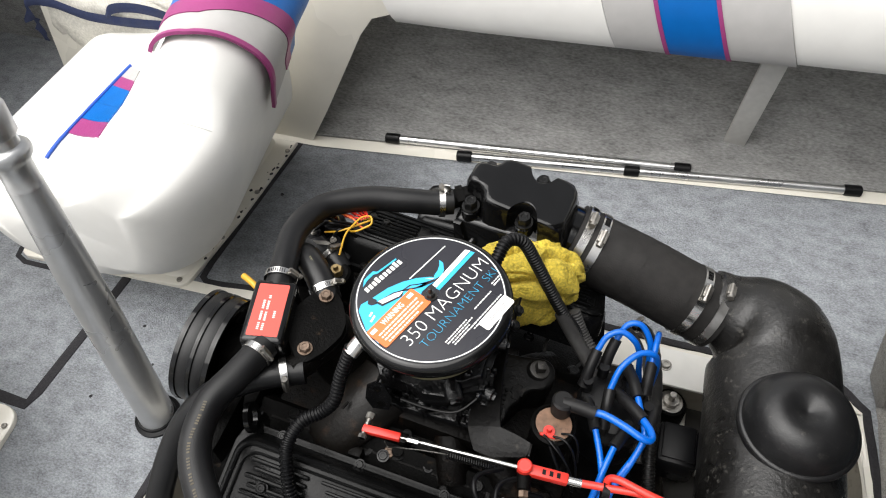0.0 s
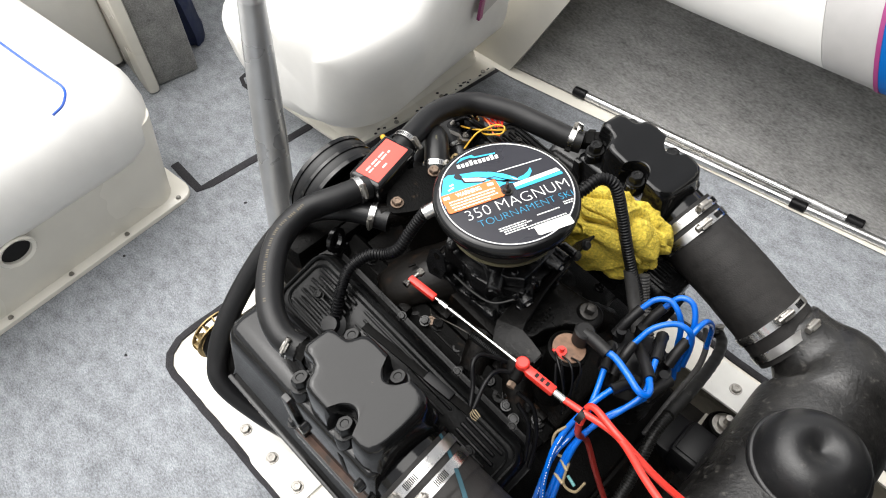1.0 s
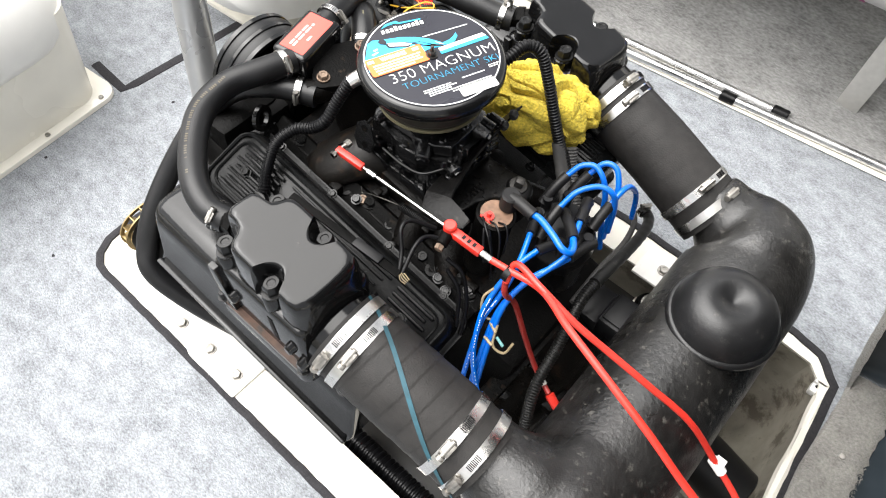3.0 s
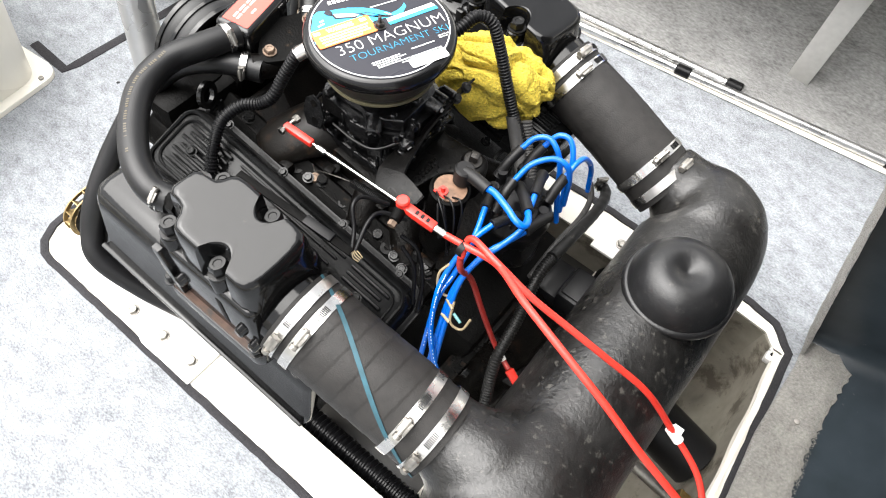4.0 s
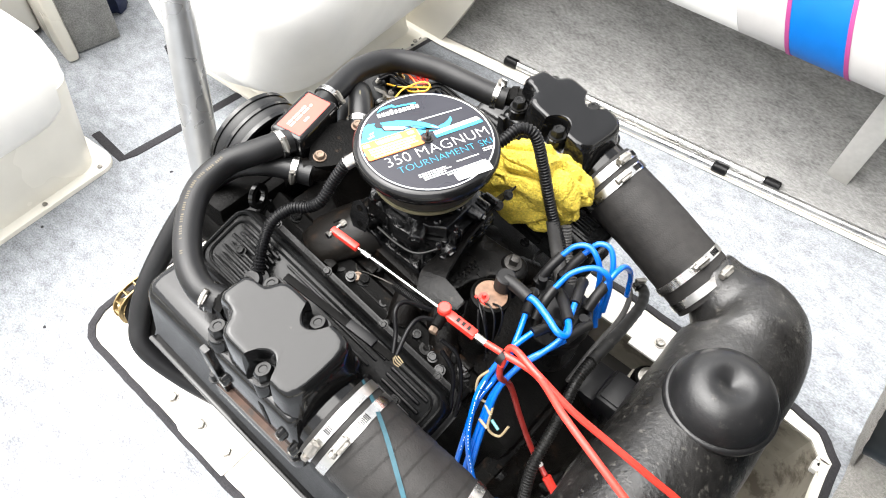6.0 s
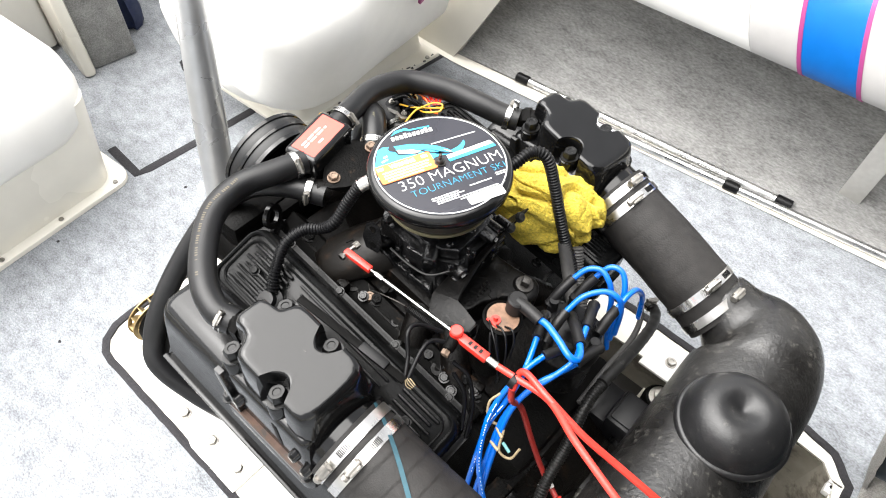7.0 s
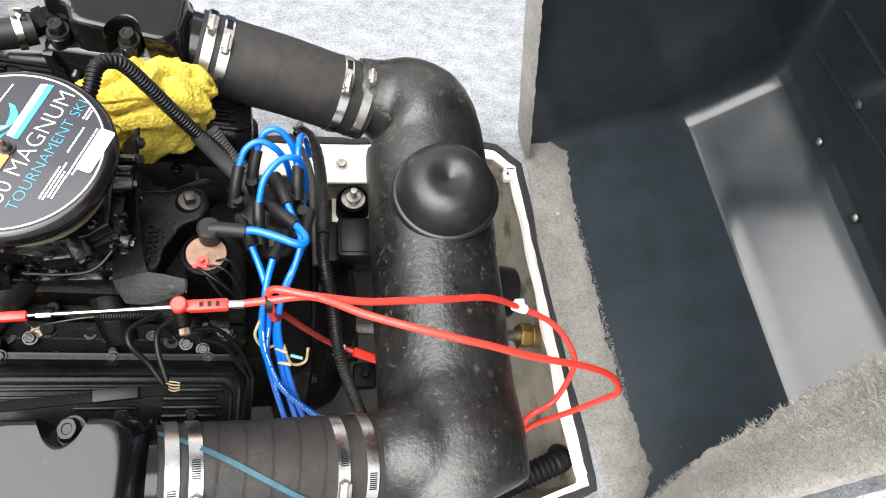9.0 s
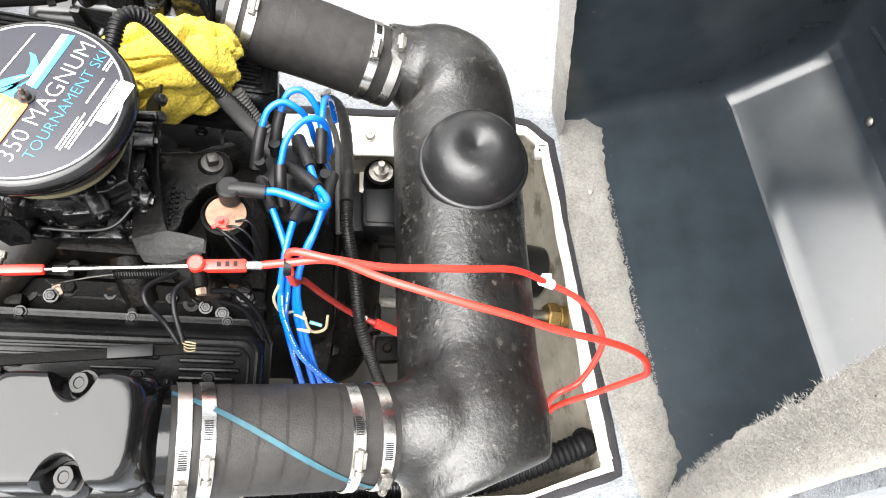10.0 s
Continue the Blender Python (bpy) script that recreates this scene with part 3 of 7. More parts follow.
# leaning plank under the bolster
bm = bmesh.new()
pts = [Vector((0.508, 1.125, 0.052)), Vector((0.520, 1.025, 0.47))]
m = frame_from(pts[0], pts[1] - pts[0], (1, 0, 0))
rbox(bm, (0, 0, 0.21), (0.060, 0.014, 0.45), 0.003, m)
solid("plank", bm, material("grey white painted board", (0.50, 0.49, 0.46), 0.5, vary=0.1, scale=60), "white painted board propped on the carpeted hull side", "board")


# aluminium poles on the floor
def pole(p0, p1, r, name, label, bands=()):
    t = thing(name, p0, label, "pole", "poles on the floor")
    p0, p1 = Vector(p0), Vector(p1)
    d = (p1 - p0).normalized()
    bm = bmesh.new()
    cyl(bm, p0, p1, r, seg=18)
    part("tube", bm, ALUMINIUM, t)
    for a, b in ((p0 - d * 0.004, p0 + d * 0.042), (p1 - d * 0.042, p1 + d * 0.004)):
        bm = bmesh.new()
        cyl(bm, a, b, r + 0.0035, seg=18, bevel=0.003)
        part("end_cap", bm, PLASTIC_BLACK, t, "black rubber end cap")
    for s in bands:
        bm = bmesh.new()
        q = p0.lerp(p1, s)
        cyl(bm, q - d * 0.022, q + d * 0.022, r + 0.0035, seg=18, bevel=0.003)
        part("collar", bm, PLASTIC_BLACK, t, "black plastic locking collar")
    return t


pole((-0.489, 0.929, 0.018), (0.400, 1.023, 0.018), 0.0125, "telescopic_pole", "bright aluminium telescopic pole lying on the ledge")
pole((-0.256, 0.911, 0.016), (0.852, 1.056, 0.016), 0.0125, "telescopic_pole", "aluminium pole with a black joint, lying on the carpet", (0.452,))

# tow pylon
pylon = thing("tow_pylon", (-0.686, -0.072, 0), "satin grey tapered ski tow pylon in front of the engine", "tow pylon")
PB = Vector((-0.686, -0.072, 0.0))
PT = PB + Vector((-0.026, 0.115, 0.790)).normalized() * 0.745
pd = (PT - PB).normalized()
mp_ = frame_from(PB, pd)
LP = (PT - PB).length
bm = bmesh.new()
lathe(bm, [(0, 0), (0.0390, 0), (0.0385, LP * 0.45), (0.0335, LP * 0.72), (0.0285, LP - 0.064), (0, LP - 0.064)], mp_, 40)
part("tube", bm, PYLON, pylon)
bm = bmesh.new()
lathe(bm, [(0, LP - 0.066), (0.0290, LP - 0.066), (0.0290, LP - 0.062), (0.0280, LP - 0.060), (0.0275, LP - 0.020), (0.031, LP - 0.015), (0.0365, LP - 0.008), (0.0380, LP), (0.0370, LP + 0.006), (0.032, LP + 0.011), (0.0265, LP + 0.014), (0.0250, LP + 0.032), (0, LP + 0.032)], mp_, 40)
part("neck", bm, PYLON_NECK, pylon, "polished aluminium neck with a rounded flange")
bm = bmesh.new()
lathe(bm, [(0, LP + 0.030), (0.028, LP + 0.030), (0.0310, LP + 0.034), (0.0315, LP + 0.080), (0.0290, LP + 0.085), (0.006, LP + 0.086), (0.004, LP + 0.084), (0, LP + 0.084)], mp_, 40)
head = part("head", bm, PYLON_NECK, pylon, "polished cap of the pylon")
bm = bmesh.new()
cyl(bm, mp_ @ Vector((0.0, -0.0300, LP + 0.058)), mp_ @ Vector((0.0, -0.0323, LP + 0.058)), 0.0055, seg=14)
part("set_screw", bm, PLASTIC_BLACK, head, "dark set screw")
bm = bmesh.new()
lathe(bm, [(0, 0), (0.053, 0), (0.052, 0.005), (0.044, 0.008), (0.042, 0.012), (0, 0.012)], Matrix.Translation(PB), 32)
part("base_ring", bm, PLASTIC_BLACK, pylon, "black rubber ring at the foot")

from mathutils.bvhtree import BVHTree

# ---- observer seat with striped bolster ----
seat = thing("observer_seat", (-1.05, 0.56, 0), "white vinyl boat seat with pink, grey and blue bands", "seat")
bm = bmesh.new()
prism(bm, [(-1.325, 0.262), (-1.318, 0.246), (-1.300, 0.237), (-1.10, 0.247), (-0.838, 0.262), (-0.822, 0.266), (-0.811, 0.278), (-0.806, 0.300), (-0.779, 0.511), (-0.756, 0.845), (-1.325, 0.845)], 0.001, 0.014, bevel=0.004)
part("base_flange", bm, GELCOAT, seat, "cream fibreglass foot with screws, chipped along the edge")
bm = bmesh.new()
loft(bm, [[(x, y, z) for x, y in rounded(-1.275, 0.298 - k, -0.832 + k, 0.84, (0.06, 0.045, 0.03, 0.06))] for z, k in ((0.012, 0.016), (0.020, 0.008), (0.04, 0.002), (0.09, 0.006), (0.16, 0.012))])
part("base", bm, GELCOAT, seat)


def closed_spline(pts, n=5):
    P = [Vector(p) for p in pts]
    k = len(P)
    out = []
    for i in range(k):
        a, b, c, d = P[i - 1], P[i], P[(i + 1) % k], P[(i + 2) % k]
        for j in range(n):
            t = j / n
            out.append(0.5 * (2 * b + (c - a) * t + (2 * a - 5 * b + 4 * c - d) * t * t + (3 * b - a - 3 * c + d) * t ** 3))
    return out


def seat_section(y, grow=0.0):
    """Profile of the seat body across the boat at y: foot, aft bulge, crown, forward slope."""
    k = max(0.0, min(1.0, (y - 0.15) / 0.17))
    e = math.sqrt(max(0.0, 1 - (1 - k) ** 2))
    h = max(0.0, min(1.0, (y - 0.33) / 0.14))
    h = h * h * (3 - 2 * h)
    far = max(0.0, y - 0.5)
    top = 0.44 + 0.135 * e + 0.055 * h + 0.03 * far
    mid = 0.40 + 0.115 * e
    bot = 0.20 - 0.095 * e
    aft = -0.72 + 0.155 * e - 0.25 * max(0.0, y - 0.35)
    foot = -0.905 + 0.12 * e
    bol = aft + 0.17 * max(0.0, y - 0.45)
    g = grow
    w = 0.5 + 0.5 * e
    return [(foot - 0.08, y, bot - g * 0.3), (foot + g, y, bot + 0.035), (0.5 * (aft + foot) + 0.012 + g, y, 0.5 * bot + 0.15), (aft - 0.008 + g, y, 0.40), (bol + g, y, 0.5 * (top + 0.44)),
            (bol - 0.045 + g * 0.6, y, top - 0.020 + g * 0.8), (0.5 * (aft + bol) - 0.11, y, top + g), (aft - 0.17 - g * 0.5, y, top - 0.025 + g * 0.7), (aft - 0.21 - g, y, mid + 0.02 - 0.03 * h), (-0.95, y, mid - 0.06), (-0.95 - 0.15 * w, y, mid - 0.09), (-0.95 - 0.275 * w, y, mid - 0.125), (-0.95 - 0.335 * w, y, 0.5 * (bot + mid)), (-0.95 - 0.25 * w, y, bot + 0.03)]


bm = bmesh.new()
ys = [0.1505, 0.153, 0.162, 0.18, 0.205, 0.235, 0.27, 0.31, 0.35, 0.39, 0.43, 0.48, 0.55, 0.65, 0.75, 0.84]
loft(bm, [closed_spline(seat_section(y)) for y in ys])
bm.normal_update()
SEAT_TREE = BVHTree.FromBMesh(bm)
part("cushion", bm, VINYL, seat, deg=70)


SEAT_FROM = 17


def seat_band(y0, y1, mat, name, label, grow):
    """A vinyl band that wraps over the crown of the seat back and hangs down its aft side."""
    bm = bmesh.new()
    rows = []
    for k in range(7):
        y = y0 + (y1 - y0) * k / 6
        row = []
        prof_ = closed_spline(seat_section(y, grow), 6)[SEAT_FROM:44]
        crown = max(range(len(prof_)), key=lambda i: prof_[i][2])
        # from part way down the aft bulge over the crown; it slants away as it hangs
        for j, p in enumerate(prof_):
            away = (0.23 + 0.14 * min(1.0, max(0.0, (y - 0.49) / 0.07))) * math.sqrt(max(0.0, prof_[crown][2] - p[2])) if j < crown else -0.25 * (prof_[crown][0] - p[0])
            row.append(closed_spline(seat_section(min(0.86, y + away), grow), 6)[SEAT_FROM + j])
        rows.append(row)
    sheet(bm, rows)
    thicken(bm, -0.008)
    return part(name, bm, mat, seat, label, deg=60)


for y0, y1, mt, nm, lb, g in ((0.490, 0.499, VINYL_PINK, "piping", "dark magenta piping", 0.016), (0.497, 0.562, VINYL_GREY, "grey_band", "silver grey vinyl band", 0.012),
                              (0.560, 0.612, VINYL_PINK, "pink_band", "magenta vinyl band", 0.0145), (0.610, 0.676, VINYL_BLUE, "blue_band", "bright blue vinyl band", 0.013),
                              (0.677, 0.742, VINYL_BLUE, "blue_band", "bright blue vinyl band", 0.013), (0.740, 0.772, VINYL_PINK, "pink_band", "magenta vinyl band", 0.0145), (0.770, 0.835, VINYL_GREY, "grey_band", "silver grey vinyl band", 0.012)):
    seat_band(y0, y1, mt, nm, lb, g)


def on_seat(x, y, lift=0.0):
    hit = SEAT_TREE.ray_cast(Vector((x, y, 2)), Vector((0, 0, -1)))
    return hit[0] + hit[1] * lift * (1 if hit[1].z > 0 else -1)


def inlay(v, u):
    """A point of the inlay on the seat top: v runs across the boat at its aft end, u from the piping aft."""
    k = (v - 0.297) / 0.258
    p0, p1 = Vector((-0.983, 0.338 + 0.24 * k)), Vector((-0.846 - 0.086 * k, v))
    q = p0.lerp(p1, u)
    return on_seat(q.x, q.y, 0.003)


for y0, y1, mt, nm in ((0.297, 0.350, VINYL_PINK, "pink_patch"), (0.351, 0.412, VINYL_BLUE, "blue_patch"), (0.413, 0.480, VINYL_BLUE, "blue_patch"), (0.480, 0.517, VINYL_PINK, "pink_patch"), (0.517, 0.560, VINYL_GREY, "grey_patch")):
    bm = bmesh.new()
    sheet(bm, [[inlay(y0 + (y1 - y0) * j / 4, k / 5) for k in range(6)] for j in range(5)])
    thicken(bm, 0.004)
    part(nm, bm, mt, seat, "vinyl inlay on the seat top", deg=60)
bm = bmesh.new()
sweep(bm, [on_seat(-0.988 + 0.008 * k / 24, 0.262 + 0.322 * k / 24, 0.004) for k in range(25)], 0.0040, 8)
part("piping", bm, PIPING_BLUE, seat, "blue piping beside the inlay")
# stitched seam round the end of the cushion
bm = bmesh.new()
sweep(bm, [on_seat(-0.86 + 0.275 * k / 20, 0.300 + 0.04 * (k / 20) ** 3, 0.0006) for k in range(21)], 0.0016, 6)
part("seam", bm, VINYL, seat, "stitched seam in the white vinyl")
for p in ((-1.07, 0.268), (-0.836, 0.280), (-1.29, 0.262), (-0.796, 0.44), (-0.780, 0.62), (-0.768, 0.80)):
    bm = bmesh.new()
    lathe(bm, [(0, 0.014), (0.008, 0.014), (0.0065, 0.018), (0, 0.0185)], Matrix.Translation((*p, 0)), 12)
    part("screw", bm, STEEL_DULL, seat, "stainless screw")

# ---- helm seat box ----
helm = thing("boat_chair", (-1.35, -0.65, 0), "white moulded helm seat on a cream base with a round vent", "seat")
mh = Matrix.Translation((-1.03, -0.17, 0)) @ Matrix.Rotation(radians(5), 4, "Z")


def helm_out(a, b, r):
    return [tuple((mh @ Vector((x, y, 0)))[:2]) for x, y in rounded(-0.95, -1.25, a, b, (0.05, 0.10, r, 0.05), 6)]


bm = bmesh.new()
prism(bm, helm_out(0.030, 0.018, 0.045), 0.001, 0.014, bevel=0.004)
part("base_flange", bm, GELCOAT, helm)
bm = bmesh.new()
loft(bm, [[(x, y, z) for x, y in helm_out(a, b, 0.06)] for z, a, b in ((0.014, 0.0, -0.015), (0.05, 0.003, -0.012), (0.30, 0.030, 0.010))])
part("base", bm, GELCOAT, helm)
bm = bmesh.new()
secs = []
for z, a in ((0.23, 0.0), (0.215, 0.018), (0.220, 0.036), (0.245, 0.050), (0.30, 0.058), (0.36, 0.046), (0.40, 0.018), (0.428, -0.03), (0.443, -0.09), (0.449, -0.17)):
    secs.append([(x, y, z + 0.012 * math.sin(3 * x + 2 * y)) for x, y in helm_out(a, a * 0.75 - 0.01, max(0.05, 0.14 + a * 0.4))])
loft(bm, secs)
part("cushion", bm, VINYL, helm, deg=70)
bm = bmesh.new()
tube(bm, [(-1.43, -0.355, 0.4645), (-1.23, -0.335, 0.4635), (-1.10, -0.32, 0.462), (-1.035, -0.315, 0.460), (-0.99, -0.34, 0.459), (-0.972, -0.372, 0.459)], 0.0032, 8)
part("piping", bm, PIPING_BLUE, helm, "blue piping on the cushion")
vc = Vector((-0.966, -0.602, 0.198))
mv = frame_from(vc, (0.98, 0.09, -0.2))
bm = bmesh.new()
lathe(bm, [(0.040, -0.01), (0.046, 0.004), (0.048, 0.012), (0.044, 0.016), (0.036, 0.012), (0.034, -0.03)], mv, 28)
part("vent_ring", bm, GELCOAT, helm)
bm = bmesh.new()
lathe(bm, [(0, 0.004), (0.036, 0.004), (0.036, 0.0), (0, 0.0)], mv, 28)
part("vent_opening", bm, PLASTIC_BLACK, helm, "dark round vent opening")
for k in range(5):
    p = mh @ Vector((0.016, -0.03 - 0.17 * k, 0))
    bm = bmesh.new()
    lathe(bm, [(0, 0.016), (0.007, 0.016), (0.006, 0.0195), (0, 0.020)], Matrix.Translation((p.x, p.y, 0)), 12)
    part("screw", bm, STEEL_DULL, helm, "stainless screw")

# ---- carpeted console side ----
console = thing("helm_console", (-1.9, 0.06, 0), "helm console with a grey carpeted side and cream moulded wall", "console")
mc = Matrix.Translation((-1.497, 0.026, 0)) @ Matrix.Rotation(radians(-8), 4, "Z")
bm = bmesh.new()
rbox(bm, (-0.6, 0.072, 0.40), (1.2, 0.145, 0.80), 0.012, mc)
part("carpet_side", bm, CARPET_DARK, console, "grey carpeted side panel")
bm = bmesh.new()
rbox(bm, (-0.58, -0.022, 0.39), (1.22, 0.040, 0.78), 0.014, mc)
part("wall", bm, GELCOAT, console)
# moulded seat back between the console wall and the helm seat
bm = bmesh.new()
secs = []
for z, k in ((0.02, 0.010), (0.30, 0.0), (0.60, 0.004), (0.68, 0.02), (0.72, 0.05), (0.735, 0.09)):
    secs.append([tuple(mc @ Vector((x, y, z))) for x, y in rounded(-0.62 + k, -1.10 + k, -0.16 - k, -0.043, (0.09, 0.09, 0.02, 0.02), 6)])
loft(bm, secs)
part("moulded_back", bm, VINYL, console, "white moulded seat back", deg=60)
bm = bmesh.new()
secs = []
for z, s in ((0.002, 0.10), (0.05, 0.115), (0.18, 0.10), (0.34, 0.085), (0.46, 0.05), (0.48, 0.01)):
    secs.append([(-1.66 + s * 0.6 * math.cos(a) + 0.03 * math.sin(7 * z + a * 2), 0.215 + s * 0.6 * math.sin(a) + 0.015 * math.cos(5 * a + 9 * z), z) for a in [2 * math.pi * k / 20 for k in range(20)]])
loft(bm, secs)
solid("bag", bm, NAVY, "dark cloth bag slumped against the console", "bag", deg=70)
bm = bmesh.new()
secs = []
for z, s in ((0.345, 0.9), (0.37, 1.0), (0.43, 1.0), (0.48, 0.96), (0.505, 0.7), (0.51, 0.3)):
    secs.append([(-1.16 + 0.25 * s * math.cos(a) + 0.014 * math.sin(9 * z + a * 3), 0.785 + 0.055 * s * math.sin(a) + 0.010 * math.cos(5 * a + 19 * z), z + 0.010 * math.sin(4 * a)) for a in [2 * math.pi * k / 36 for k in range(36)]])
tote = thing("tote_bag", (-1.16, 0.785, 0.345), "crumpled cream mesh tote bag with navy webbing behind the seat", "bag")
loft(bm, secs)
part("cloth", bm, material("cream mesh cloth", (0.58, 0.56, 0.50), 0.9, vary=0.25, scale=200, bump=0.8, bump_scale=500), tote, deg=70)
for pts in ([(-1.40, 0.745, 0.36), (-1.405, 0.74, 0.42), (-1.395, 0.735, 0.475), (-1.30, 0.725, 0.492), (-1.20, 0.722, 0.472), (-1.10, 0.722, 0.470), (-1.00, 0.74, 0.462), (-0.93, 0.77, 0.45)], [(-1.13, 0.722, 0.472), (-1.10, 0.722, 0.505), (-1.03, 0.73, 0.512), (-0.97, 0.75, 0.488), (-0.95, 0.765, 0.455)]):
    bm = bmesh.new()
    path = spline(pts, 6)
    sheet(bm, [[p + Vector((0, -0.006, -0.013)) for p in path], [p + Vector((0, -0.010, 0.0)) for p in path], [p + Vector((0, -0.004, 0.013)) for p in path]])
    thicken(bm, 0.003)
    part("webbing", bm, NAVY, tote, "navy webbing strap", deg=60)
# chipped paint on the foot of the seat
rc = random.Random(5)
bm = bmesh.new()
for k in range(22):
    cy_ = rc.uniform(0.30, 0.84)
    cx_ = -0.806 + 0.095 * (cy_ - 0.30) - abs(rc.gauss(0, 0.011))
    n_ = 7
    r_ = rc.uniform(0.0015, 0.006)
    prism(bm, [(cx_ + r_ * rc.uniform(0.5, 1.1) * math.cos(2 * math.pi * j / n_), cy_ + 1.3 * r_ * rc.uniform(0.5, 1.1) * math.sin(2 * math.pi * j / n_)) for j in range(n_)], 0.0135, 0.0145)
tagged(part("chips", bm, BINDING, seat, "dark chips in the cream paint"), "dark chips in the cream paint", kind="stuff")
bm = bmesh.new()
for k in range(13):
    cx_, cy_ = rc.choice((rc.uniform(-0.95, -0.66), rc.uniform(-1.3, -0.7))), rc.choice((rc.uniform(-0.1, 0.22), rc.uniform(0.5, 0.8), rc.uniform(-0.9, -0.3)))
    r_ = rc.uniform(0.003, 0.006)
    prism(bm, [(cx_ + r_ * rc.uniform(0.6, 1.1) * math.cos(j), cy_ + r_ * rc.uniform(0.6, 1.1) * math.sin(j)) for j in range(6)], 0.0, 0.0018)
solid("carpet_flecks", bm, BINDING, "dark screw holes and flecks of dirt on the carpet", "dirt", kind="stuff")

# ---- engine ----
engine = thing("boat_engine", (0, 0, -0.20), "black V8 inboard boat engine with round flame arrestor, worn and oily", "engine")
SL = radians(11)  # the block leans down aft


MT = Matrix.Translation((0, 0, 0.40)) @ Matrix.Rotation(SL, 4, "Y")

bm = bmesh.new()
rbox(bm, (0.03, 0, -0.30), (0.68, 0.30, 0.40), 0.02, MT)
part("block", bm, BLACK_GRIME, engine)
bm = bmesh.new()
rbox(bm, (0.03, 0, -0.56), (0.60, 0.22, 0.12), 0.03, MT)
part("oil_pan", bm, BLACK_GRIME, engine)
bm = bmesh.new()
mbh = MT @ Matrix.Translation((0.375, 0, -0.34)) @ Matrix.Rotation(radians(90), 4, "Y")
lathe(bm, [(0, -0.03), (0.205, -0.03), (0.210, -0.024), (0.210, 0.004), (0.200, 0.010), (0.192, 0.030), (0.170, 0.075), (0.13, 0.10), (0, 0.10)], mbh, 48)
bell = part("bell_housing", bm, NECK, engine, "oily black bell housing with rim bolts")
for k in range(9):
    a = radians(180 - 100 + 25 * k)
    bm = bmesh.new()
    hexbolt(bm, mbh @ Vector((0.200 * math.cos(a), 0.200 * math.sin(a), 0.008)), (MT.to_3x3() @ Vector((1, 0, 0))), 0.0095, 0.012)
    part("bolt", bm, BOLT_BLACK, bell)
bm = bmesh.new()
rbox(bm, (0.425, 0.098, 0.165), (0.075, 0.085, 0.085), 0.012)
rbox(bm, (0.425, 0.098, 0.209), (0.060, 0.068, 0.006), 0.003)
relay_box = part("relay_box", bm, PLASTIC_BLACK, engine, "black plastic ignition relay box")
bm = bmesh.new()
hexbolt(bm, (0.463, 0.072, 0.165), (1, 0, 0), 0.008, 0.014)
part("bolt", bm, STEEL_DULL, relay_box)
for x, y, z, w in ((0.392, -0.02, 0.10, 0.05), (0.405, -0.085, 0.085, 0.06), (0.44, -0.14, 0.06, 0.05)):
    bm = bmesh.new()
    rbox(bm, (x, y, z), (0.045, w, 0.03), 0.006)
    cyl(bm, (x, y, z + 0.012), (x, y, z + 0.026), 0.010, 0.008, 12, 0.002)
    part("lug", bm, NECK, bell)
for s in (-1, 1):
    mm = MT @ Matrix.Translation((0, s * 0.165, -0.085)) @ Matrix.Rotation(radians(-s * 32), 4, "X")
    bm = bmesh.new()
    rbox(bm, (-0.012, 0, -0.03), (0.52, 0.15, 0.11), 0.006, mm)
    for k in range(7):
        rbox(bm, (-0.23 + k * 0.073, s * 0.075, -0.02), (0.03, 0.03, 0.05), 0.004, mm)
    part("cylinder_head", bm, BLACK_GRIME, engine)

# intake manifold: valley plate, runners, thermostat neck, carburettor pad
bm = bmesh.new()
rbox(bm, (0.0, 0, -0.065), (0.50, 0.23, 0.05), 0.01, MT)
rbox(bm, (0.01, 0, -0.02), (0.20, 0.17, 0.06), 0.012, MT)
for s in (-1, 1):
    for x in (-0.19, -0.07, 0.07, 0.18)[2 if s < 0 else 0:]:
        p0, p1 = MT @ Vector((x * 0.55, s * 0.05, -0.025)), MT @ Vector((x, s * 0.13, -0.055))
        tube(bm, [p0, (p0 + p1) / 2 + Vector((0, 0, 0.012)), p1], 0.03, 12, 4)
    rbox(bm, (0.0, s * 0.122, -0.048), (0.50, 0.035, 0.022), 0.004, MT)
part("intake_manifold", bm, NECK, engine)
# broad front runner sweeping down from the carburettor to the near head, with a cast mark
bm = bmesh.new()
secs = []
for k in range(13):
    f = k / 12
    c = MT @ Vector((-0.085 - 0.075 * f, -0.035 - 0.115 * f, -0.010 - 0.055 * f ** 2))
    wide, high = 0.062 - 0.012 * f, 0.050 - 0.020 * f
    ax = Vector((0.84, -0.54, 0)).normalized()
    secs.append([tuple(c + ax * (wide * math.cos(a)) + Vector((0, 0, 1)) * (high * math.sin(a) * (1.0 if math.sin(a) > 0 else 0.7))) for a in [2 * math.pi * j / 28 for j in range(28)]])
loft(bm, secs)
front_runner = part("intake_runner", bm, RUNNER, engine, "smooth black intake runner, oily brown below", deg=70)
bm = bmesh.new()
rbox(bm, (0, 0, 0), (0.004, 0.014, 0.004), 0.001, Matrix.Translation(MT @ Vector((-0.132, -0.100, 0.0225))) @ Matrix.Rotation(radians(-20), 4, "Z"))
part("cast_mark", bm, NECK, front_runner)
